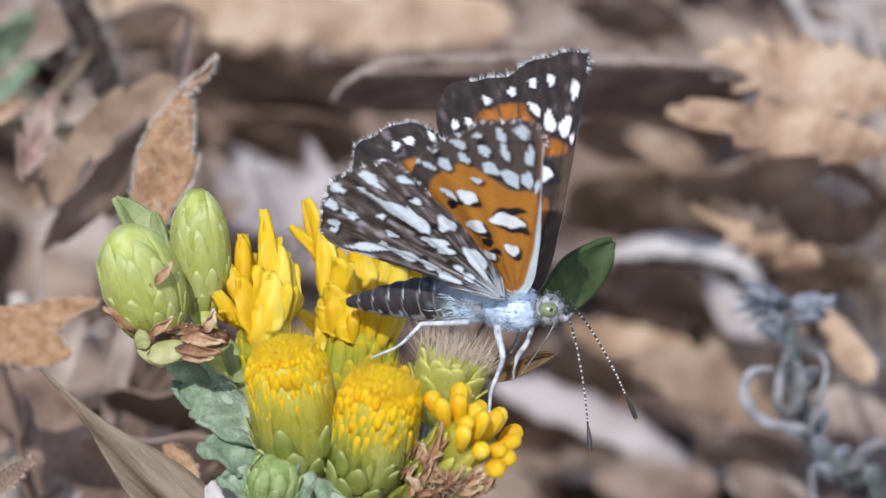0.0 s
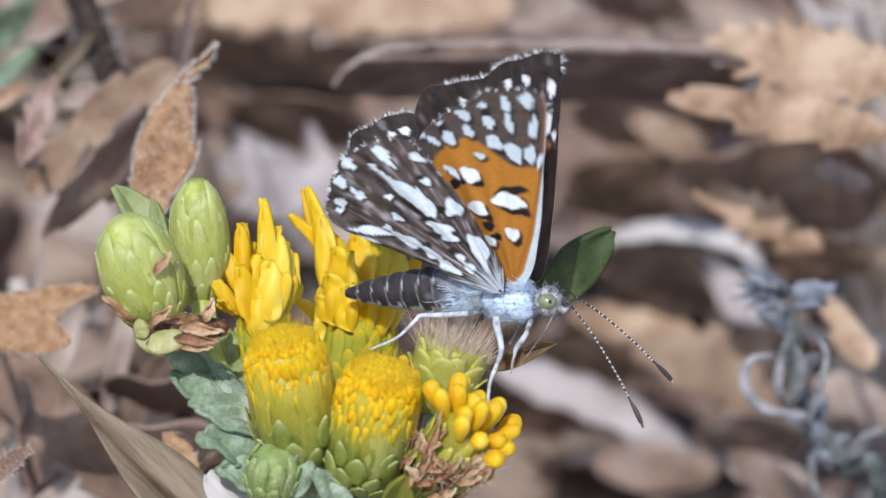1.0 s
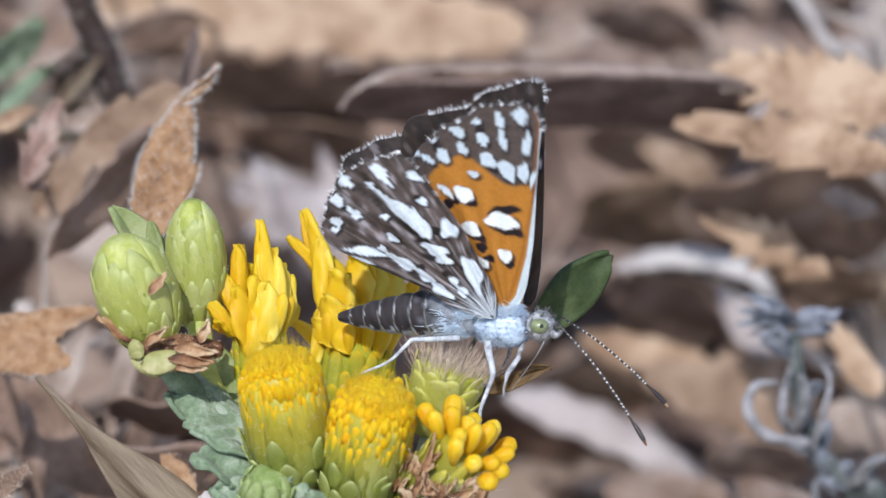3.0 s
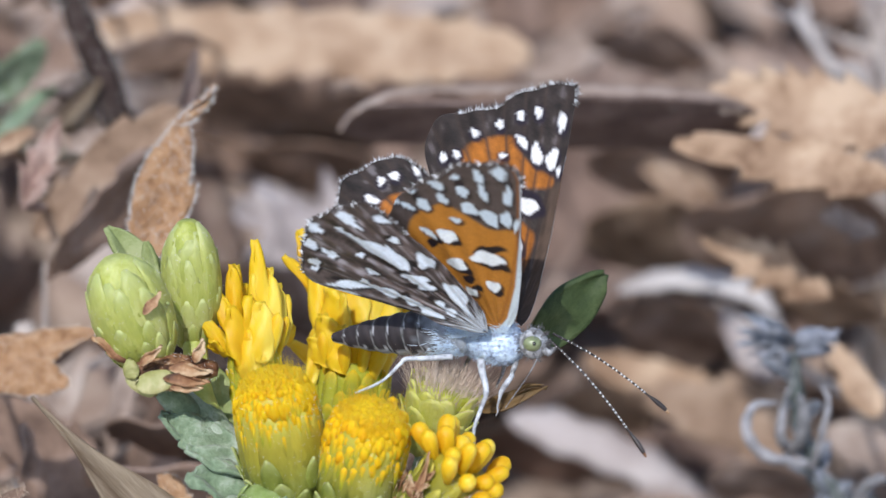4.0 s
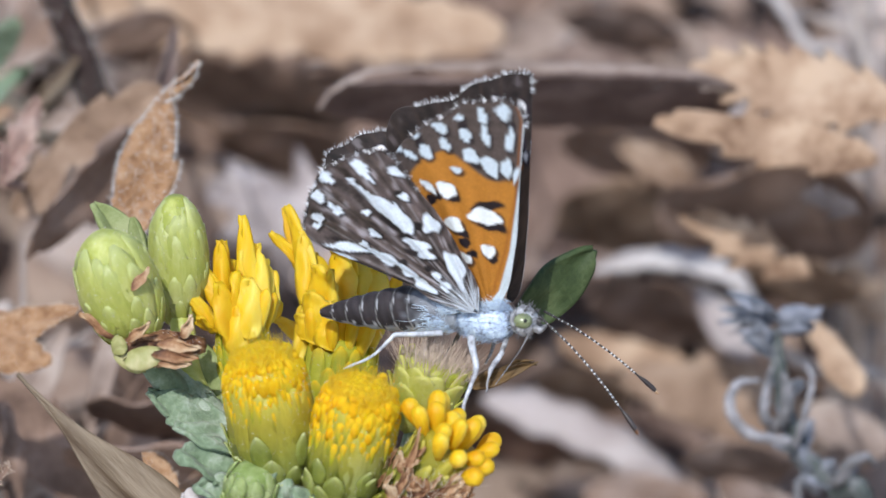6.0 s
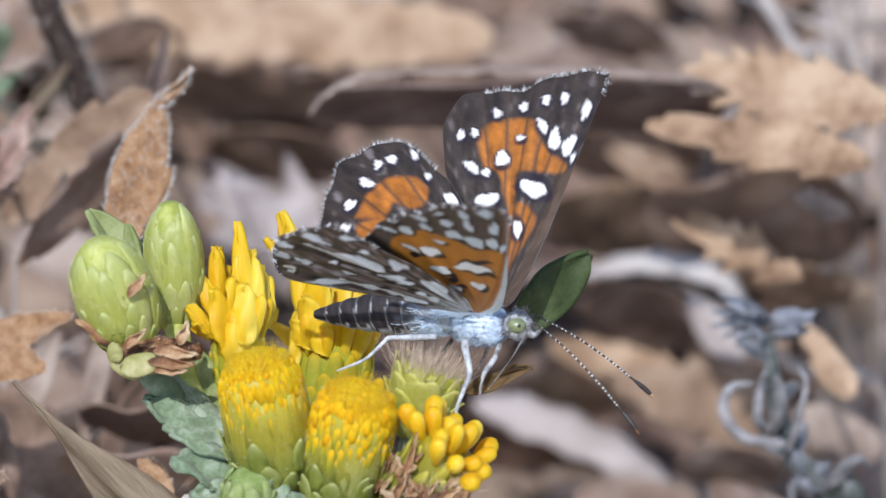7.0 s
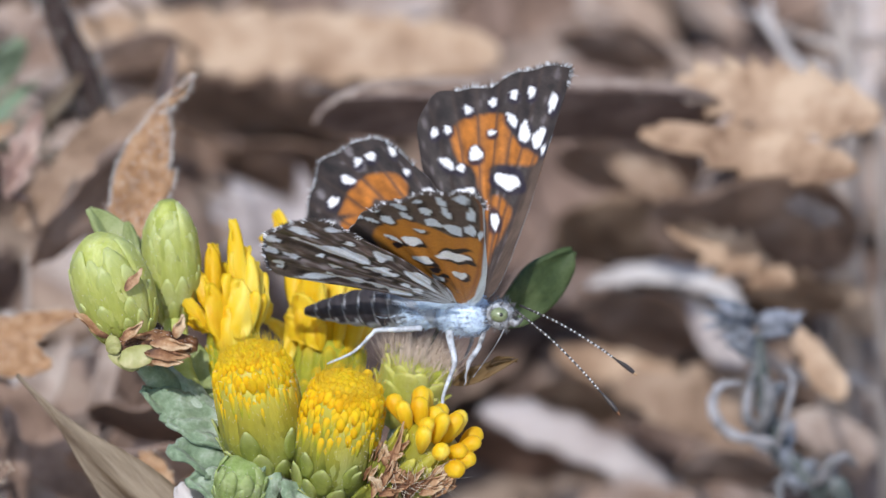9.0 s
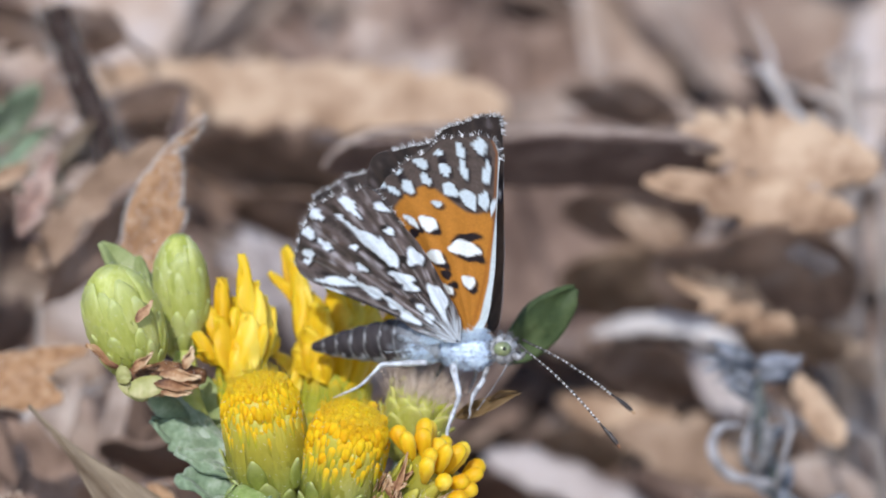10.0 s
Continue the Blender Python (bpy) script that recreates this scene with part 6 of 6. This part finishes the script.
def wing(near, hind, parent):
    outline = (HIND_OUTLINE if hind else FORE_OUTLINE) if near else (FAR_HIND_OUTLINE if hind else FAR_FORE_OUTLINE)
    path = np.array(smooth_path([(*p, 0) for p in outline], 24))[:, :2]
    na, nr = 170, 110
    share = np.linspace(0, 1, na)
    seg = np.r_[0, np.cumsum(np.hypot(*np.diff(path, axis=0).T))]
    ex, ey = np.interp(share * seg[-1], seg, path[:, 0]), np.interp(share * seg[-1], seg, path[:, 1])
    jag = 1 + (0.006 * np.sin(share * 90) + 0.01 * np.sin(share * 41)) * np.clip(np.hypot(ex, ey) / 8, 0, 1)
    q = np.linspace(0.015, 1, nr) ** 0.85
    x, y = np.outer(q, ex * jag), np.outer(q, ey * jag)
    ang = np.arctan2(x, y)
    rad = np.hypot(x, y)
    # shallow pleats along the veins and a little camber
    z = 0.05 * np.sin(ang * 34) * np.clip(rad / 6, 0, 1) + (-1 if near else 1) * 0.0008 * rad ** 2 * (0.6 if hind else 1.0)
    under = 1 if near else -1
    z = z + under * (0.16 if hind else 0.0)
    verts, faces, colors = [], [], []
    for s in (1, -1):
        upper = (s == 1) != near
        verts.append(np.stack([x, y, z + s * 0.03], -1).reshape(-1, 3))
        colors.append(paint(hind, upper, x, y).reshape(-1, 3))
    for s in (0, 1):
        o = s * na * nr
        for i in range(nr - 1):
            for j in range(na - 1):
                a = o + i * na + j
                faces.append((a, a + 1, a + na + 1, a + na) if s else (a, a + na, a + na + 1, a + 1))
    o = na * nr
    last = (nr - 1) * na
    for j in range(na - 1):
        faces.append((last + j, o + last + j, o + last + j + 1, last + j + 1))
    for i in range(nr - 1):
        a, b = i * na, i * na + na - 1
        faces.append((a, o + a, o + a + na, a + na))
        faces.append((b, b + na, o + b + na, o + b))
    verts = np.concatenate(verts)
    name = "hindwing" if hind else "forewing"
    d = data_of(name, [tuple(p) for p in verts], faces)
    layer = d.color_attributes.new("pattern", "FLOAT_COLOR", "POINT")
    rgba = np.c_[np.concatenate(colors), np.ones(len(verts))].astype(np.float32)
    layer.data.foreach_set("color", rgba.ravel())
    d.materials.append(UNDERWING if near else UPPERWING)
    d.materials.append(UPPERWING if near else UNDERWING)
    quads = (na - 1) * (nr - 1)
    d.polygons.foreach_set("material_index", [0] * quads + [1] * quads + [0] * (len(d.polygons) - 2 * quads))
    ob = part(name, d, None, parent, WORLD[parent] @ wing_pose(near, hind, 1), "wing with white spots, orange patch and dark border")
    # fringe of long scales along the outer edge
    rng = np.random.RandomState(3 + 2 * near + hind)
    lo, hi = FRINGE_SPAN[hind]
    fv, ff, fc = [], [], []
    fine = np.linspace(lo, hi, 900)
    fx, fy = np.interp(fine, share, ex * jag), np.interp(fine, share, ey * jag)
    zz = np.interp(fine, share, z[-1])
    for k in range(len(fine)):
        out = np.array((fx[k], fy[k])) / (math.hypot(fx[k], fy[k]) + 1e-9)
        tx, ty = fx[min(k + 1, 899)] - fx[max(k - 1, 0)], fy[min(k + 1, 899)] - fy[max(k - 1, 0)]
        nrm = np.array((-ty, tx))
        nrm = nrm / (np.linalg.norm(nrm) + 1e-9)
        if nrm @ out < 0:
            nrm = -nrm
        w = nrm + rng.normal(0, 0.35, 2)
        tuft = math.sin(k * 0.08 + 2.0 * math.sin(k * 0.0147) + rng.normal(0, 0.7))
        ln = rng.uniform(0.07, 0.24) * (1.1 if tuft > 0.3 else 0.75) * (1.0 if near else 1.1)
        p = np.array((fx[k], fy[k]))
        t = np.array((-nrm[1], nrm[0])) * 0.02
        i = len(fv)
        zk = zz[k] + rng.normal(0, 0.05)
        fv += [(*(p - t - nrm * 0.05), zk - 0.02), (*(p + t - nrm * 0.05), zk - 0.02), (*(p - nrm * 0.05), zk + 0.03), (*(p + w * ln), zk + rng.normal(0, 0.05))]
        ff += [(i, i + 1, i + 3), (i + 1, i + 2, i + 3), (i + 2, i, i + 3), (i, i + 2, i + 1)]
        tone = (0.75, 0.77, 0.8) if rng.rand() < (0.6 if tuft > 0.4 else 0 if near else 0.35) else (0.09, 0.075, 0.07)
        fc += [(*tone, 1)] * 4
    fd = data_of("fringe", fv, ff, False)
    lay = fd.color_attributes.new("pattern", "FLOAT_COLOR", "POINT")
    lay.data.foreach_set("color", np.array(fc, np.float32).ravel())
    part("fringe", fd, FRINGE, ob, None, "chequered white and dark fringe")
    return ob


FRINGE_SPAN = [(0.36, 0.62), (0.27, 0.66)]


RING_DATA = data_of("ring", *tube([(-0.055, 0, 0), (0, 0, 0), (0.055, 0, 0)], [0.05, 0.064, 0.05], 8, 2))
RING_DATA.materials.append(RINGWHITE)


def butterfly():
    base = Matrix.Translation(HINGE) @ SHOT
    root = thing("butterfly", base, "metalmark butterfly with silver-white spots and orange patches on its wings, feeding", "butterfly")

    def loc(x, y, z):
        return base @ Vector((x * 0.001, y * 0.001, z * 0.001))

    # abdomen: turned body with pale rings
    tail, front = loc(-9.2, -0.1, -5.3), loc(-1.6, 0.3, -1.6)
    m = along(tail, front, base.to_3x3() @ Vector((0, 1, 0.4)))
    ln = (front - tail).length * 1000
    sides, steps = 26, 90
    av, af, ac = [], [], []
    for i in range(steps + 1):
        s = i / steps
        r = 1.32 * (math.sin(math.pi * min(1, 0.02 + s * 0.56)) ** 0.72) * (1.0 if s < 0.75 else 1 - 0.4 * (s - 0.75))
        if i == 0:
            r = 0.08
        ring = (s * 8.6) % 1.0
        r *= 1 + 0.035 * math.sin(2 * math.pi * ring)
        for j in range(sides):
            th = 2 * math.pi * j / sides
            av.append((s * ln, r * 0.92 * math.cos(th), r * math.sin(th)))
            down = -math.sin(th)
            c = np.array((0.034, 0.028, 0.031)) * (1 + 0.35 * math.sin(23 * th + 61 * s) * math.sin(37 * s))
            if ring > 0.88 - 0.03 * math.sin(5 * th) and s < 0.93:
                c = np.array((0.34, 0.34, 0.35)) * (0.6 + 0.4 * max(0, down + 0.4)) * (0.7 + 0.3 * math.sin(11 * th + 30 * s))
            if down > 0.6 + 0.15 * math.sin(40 * s + 7 * th) or (ring < 0.1 and math.sin(57 * s + 5 * th) > 0.6):
                c = np.array((0.45, 0.46, 0.5))
            if s > 0.5:
                k = min(0.9, (s - 0.68) / 0.3 + 0.35 * math.sin(9 * th + 17 * s) * math.sin(31 * s + 2 * th))
                k = max(0, k)
                c = c * (1 - k) + k * np.array((0.36, 0.4, 0.46))
            ac.append((*np.clip(c, 0.01, 0.9), 1))
    for i in range(steps):
        for j in range(sides):
            a, b = i * sides + j, i * sides + (j + 1) % sides
            af.append((a, a + sides, b + sides, b))
    af.append(tuple(range(sides)))
    af.append(tuple(range(len(av) - 1, len(av) - sides - 1, -1)))
    ad = data_of("abdomen", av, af)
    lay = ad.color_attributes.new("pattern", "FLOAT_COLOR", "POINT")
    lay.data.foreach_set("color", np.array(ac, np.float32).ravel())
    part("abdomen", ad, ABDOMEN, root, m, "dark abdomen with pale rings")

    # thorax with fur
    t0, t1 = loc(-1.9, -0.35, -1.9), loc(1.15, -0.5, 0.0)
    mt = along(t0, t1, base.to_3x3() @ Vector((0, 1, 0.4)))
    tl = (t1 - t0).length * 1000
    prof = [(0, 0.25), (0.1, 0.6), (0.3, 0.88), (0.55, 1.08), (0.8, 0.98), (0.95, 0.6), (1, 0.25)]
    tv, tf = lathe([(s * tl, r) for s, r in [(p[0], p[1]) for p in smooth_path([(a, b, 0) for a, b in prof], 4)]], 24, 0.05, 2)
    th_ob = part("thorax", data_of("thorax", tv, tf), FUR, root, mt, "furry blue-grey thorax")
    rng = np.random.RandomState(21)
    roots, ways = [], []
    for _ in range(7500):
        k = rng.randint(0, len(tv))
        p = np.array(tv[k])
        roots.append(p + rng.normal(0, 0.05, 3))
        n = np.array((0, p[1], p[2]))
        clump = np.sin(np.floor(p * 2.3) @ np.array((12.9, 78.2, 37.7)) + np.array((0, 2, 4)))
        ways.append(n / (np.linalg.norm(n) + 1e-6) * 0.42 + np.array((-1.2, 0, -0.25)) + 0.4 * clump)
    part("fur", data_of("fur", *hairs(roots, ways, 0.2, 0.012, 9, 0.12, 0.06)), FUR, th_ob, mt, "pale blue-grey fur")

    # tufts over the wing joints and the waist
    roots, ways = [], []
    for _ in range(900):
        q = rng.rand()
        roots.append((-2.6 + 3.4 * q + rng.normal(0, 0.1), 0.15 + 0.5 * rng.rand() - 0.3 * (1 - q), -0.9 + 1.5 * q + rng.normal(0, 0.12)))
        ways.append((-0.8, 0.45 + 0.4 * rng.normal(), 0.5))
    for _ in range(1000):
        a = rng.uniform(0, 6.28)
        roots.append((-2.5 + rng.normal(0, 0.6), -0.2 + 0.75 * math.cos(a), -1.9 + 0.75 * math.sin(a)))
        ways.append((-1, 0.25 * math.cos(a), 0.25 * math.sin(a)))
    part("fur", data_of("fur", *hairs(roots, ways, 0.5, 0.02, 14, 0.25, 0.08)), FUR, th_ob, base, "pale tufts over the wing joints")

    # head
    hc = loc(1.72, -0.42, 0.35)
    mh = along(hc, hc + base.to_3x3() @ A * 0.001, base.to_3x3() @ Vector((0, 1, 0)))
    hv, hf = lathe([(-0.75, 0.25), (-0.55, 0.6), (-0.1, 0.85), (0.3, 0.78), (0.62, 0.5), (0.78, 0.15)], 18, 0.06, 6)
    hd = part("head", data_of("head", hv, hf), HEADGREY, root, mh, "grey scaly head")
    roots = [np.array(hv[rng.randint(0, len(hv))]) for _ in range(420)]
    part("fur", data_of("fur", *hairs(roots, [p + np.array((0.3, 0, 0)) for p in roots], 0.3, 0.018, 10, 0.4)), HEADGREY, hd, mh)
    ec = loc(1.66, -0.42, 1.0)
    em = along(ec, ec + base.to_3x3() @ Vector((0.25, 0.0, 1)) * 0.001, base.to_3x3() @ Vector((0, 1, 0)))
    eye = part("eye", data_of("eye", *lathe([(-0.3, 0.5), (-0.1, 0.6), (0.1, 0.58), (0.25, 0.46), (0.36, 0.28), (0.41, 0.05)], 22)), EYE, hd, em @ Matrix.Diagonal((1, 0.84, 0.7, 1)), "green compound eye")
    part("pupil", data_of("pupil", *lathe([(0.37, 0.13), (0.415, 0.09), (0.428, 0.02)], 12)), PUPIL, hd, em, "dark pupil spot")
    ec2 = loc(2.05, -0.5, -0.5)
    part("eye", eye.data, None, hd, along(ec2, ec2 + base.to_3x3() @ Vector((0.4, 0.1, -1)) * 0.001, base.to_3x3() @ Vector((0, 1, 0))), "green compound eye")
    for q in ([loc(2.2, -0.75, 0.75), loc(2.5, -0.9, 0.9), loc(2.75, -0.75, 1.0)], [loc(2.3, -0.7, 0.3), loc(2.65, -0.8, 0.4), loc(2.95, -0.6, 0.5)]):
        part("palp", data_of("palp", *tube(to_mm(base, q), [0.2, 0.2, 0.06], 8, 4, 0.15, 1)), HEADGREY, hd, base, "grey palp")
    part("proboscis", data_of("proboscis", *tube(to_mm(base, [loc(2.1, -0.85, 0.6), loc(1.6, -1.8, 0.8), loc(1.0, -2.7, 0.6), loc(0.2, -3.8, 0.8)]), [0.05, 0.035, 0.03, 0.02], 6, 6)), HEADGREY, root, base, "thin grey proboscis")

    # legs
    def leg(pts, radii, label="slender white-scaled leg", material=LEGWHITE):
        part("leg", data_of("leg", *tube(pts, [0.7 * r for r in radii], 9, 5, 0.2, len(pts))), material, root, base, label)

    leg([(-2.6, -1.1, -0.6), (-3.6, -1.15, -0.3), (-5.0, -1.2, 0.0), (-5.35, -1.45, 0.0), (-6.3, -2.35, 0.0), (-7.4, -2.85, 0.0), (-7.8, -3.0, 0.1)], [0.24, 0.22, 0.19, 0.15, 0.12, 0.1, 0.05])
    leg([(-1.1, -1.3, 0.4), (-0.95, -2.1, 1.1), (-0.8, -2.9, 1.3), (-0.95, -3.5, 1.4), (-1.4, -4.7, 1.7), (-1.5, -5.6, 2.2), (-1.55, -6.4, 2.5)], [0.32, 0.26, 0.23, 0.17, 0.14, 0.12, 0.06])
    leg([(0.9, -0.8, -0.5), (0.75, -1.5, -0.4), (0.5, -2.2, -0.2)], [0.2, 0.22, 0.16], "grey upper leg", HEADGREY)
    leg([(0.6, -2.05, -0.2), (0.3, -2.5, -0.1), (0.0, -2.95, 0.0), (-0.12, -3.4, 0.0)], [0.18, 0.22, 0.2, 0.1])
    leg([(-0.1, -3.3, 0.0), (-0.22, -3.75, 0.1), (-0.2, -4.0, 0.2), (-0.3, -4.25, 0.3)], [0.1, 0.09, 0.07, 0.04], "thin dark lower leg", HEADGREY)
    leg([(-1.6, -1.0, -2.6), (-2.0, -1.7, -3.6), (-2.5, -2.5, -4.6)], [0.2, 0.15, 0.08], "grey far leg", HEADGREY)
    leg([(0.2, -1.0, -2.2), (0.1, -1.9, -3.2), (-0.3, -2.8, -3.4)], [0.2, 0.15, 0.08], "grey far leg", HEADGREY)

    wings = {}
    for near in (True, False):
        for hind in (False, True):
            wings[near, hind] = wing(near, hind, root)

    # antennae: ringed shaft and club, lying along x
    antennae = []
    for near, (bx, by, bz), ln in ((True, (2.5, -0.15, 0.75), 8.0), (False, (2.75, 0.1, 0.1), 7.4)):
        mb = base @ Matrix.Translation((bx * 0.001, by * 0.001, bz * 0.001))
        shape = [(0, 0, 0), (ln * 0.3, 0.22, 0), (ln * 0.6, 0.2, 0), (ln * 0.84, 0.05, 0)]
        ant = part("antenna", data_of("antenna", *tube(shape, [0.065, 0.052, 0.05, 0.055], 8, 10)), BLACK, root, mb, "black antenna ringed with white")
        pth = smooth_path(shape, 20)
        for k in range(22):
            c = pth[int(3 + k * (len(pth) - 6) / 22)]
            part("ring", RING_DATA, None, ant, mb @ Matrix.Translation(Vector(c) * 0.001))
        part("club", data_of("club", *tube([(ln * 0.83, 0.055, 0), (ln * 0.9, 0.02, 0), (ln * 0.97, -0.05, 0), (ln, -0.1, 0)], [0.07, 0.14, 0.13, 0.05], 10, 5)), BLACK, ant, mb, "dark club")
        part("club_tip", data_of("club_tip", *tube([(ln * 0.985, -0.07, 0), (ln * 1.005, -0.105, 0), (ln * 1.02, -0.12, 0)], [0.09, 0.08, 0.03], 8, 3)), DRYBRACT, ant, mb, "pale tip")
        antennae.append((ant, Vector((bx, by, bz)) * 0.001))
    return root, wings, antennae


ground()
litter()
background_leaves()
hairy_stem()
woolly_plant()
far_twigs()
sprig()
BUTTERFLY, WINGS, ANTENNAE = butterfly()

# half-opening of the wings in degrees: time, angle
OPENING_EARLY = [(0.00, 13.0), (0.10, 13.0), (0.20, 13.6), (0.30, 13.6), (0.40, 14.5), (0.50, 16.0), (0.60, 28.9), (0.70, 31.0), (0.80, 27.4), (0.90, 8.5), (1.00, 4.6), (1.10, 4.0), (1.20, 7.0), (1.30, 5.2), (1.40, 2.8), (1.50, 4.0), (1.60, 6.1), (1.70, 5.2), (1.80, 4.0), (1.90, 1.9), (2.00, 1.6), (2.20, 1.9), (2.50, 1.0), (2.70, 1.0), (3.20, 2.5), (3.60, 19.0), (3.80, 28.6), (3.90, 28.6), (4.00, 15.4), (4.10, 4.6), (4.20, 9.1), (4.30, 10.0), (4.40, 22.0), (4.50, 31.0), (4.60, 31.0), (4.70, 26.5), (4.80, 20.5), (4.90, 21.4)]
OPENING_LATE = [(5.00, 24.1), (5.10, 29.5), (5.20, 31.0), (5.30, 14.5), (5.40, 2.5), (5.50, 1.0), (5.70, 1.9), (6.20, 2.5), (6.60, 2.8), (6.80, 6.4), (6.90, 10.9), (7.00, 31.5), (7.10, 39.0), (7.20, 40.9), (7.30, 20.5), (7.40, 2.8), (7.50, 1.0), (8.00, 3.4), (8.50, 1.9), (8.70, 3.4), (8.80, 5.8), (8.90, 14.5), (9.00, 30.1), (9.10, 30.1), (9.20, 27.4), (9.30, 7.0), (9.40, 1.9), (9.50, 1.0), (10.00, 1.0)]


def motions():
    # the body shifts a little on the flower: time, across, up (mm), turn (degrees)
    sway = [
        (0.0, 0.000, 0.000, 0.00),
        (0.5, -0.007, -0.030, -0.03),
        (1.0, -0.027, -0.101, 0.07),
        (1.5, -0.119, -0.129, 0.23),
        (2.0, -0.166, -0.164, 0.02),
        (2.5, -0.183, -0.200, 0.01),
        (4.0, -0.317, -0.109, 0.80),
        (4.5, -0.293, -0.018, 1.09),
        (5.0, -0.256, -0.136, 0.69),
        (5.5, -0.261, -0.176, 0.51),
        (7.0, -0.386, -0.145, -1.10),
        (7.5, -0.454, -0.114, -0.57),
        (8.0, -0.476, -0.101, -0.49),
        (8.5, -0.550, -0.097, -0.01),
        (9.0, -0.527, 0.036, 0.63),
        (9.5, -0.488, 0.112, 1.60),
        (10.0, -0.507, 0.031, 1.19),
    ]
    base = Matrix.Translation(HINGE) @ SHOT
    walk(BUTTERFLY, [(t, base @ pose(u * 0.001, v * 0.001, 0, 0, 0, a)) for t, u, v, a in sway])
    for (near, hind), ob in WINGS.items():
        lag = 0 if near else 1
        walk(ob, [(t, wing_pose(near, hind, th + lag * float(np.interp(t, (4.3, 4.5, 4.8, 8.8, 8.95, 9.2, 9.3), (0, 1.5, 0, 0, -3.5, -3.5, 0))))) for t, th in OPENING_EARLY + OPENING_LATE])
    # antennae swing: time, turn of the one, turn of the other (degrees)
    swing = [(0.0, -80, -60), (0.5, -68, -48), (1.0, -58, -40), (1.5, -56, -40), (2.5, -54, -40), (4.0, -50, -34), (4.5, -49, -33), (5.5, -50, -35), (7.0, -45, -33), (7.5, -44.5, -32.5), (9.0, -45, -30.5), (10.0, -45.5, -33)]
    for k, (ob, b) in enumerate(ANTENNAE):
        walk(ob, [(row[0], Matrix.Translation(b) @ pose(0, 0, 0, 0, ANT_LEAN[k], row[1 + k])) for row in swing])


ANT_LEAN = (-8, 6)
motions()
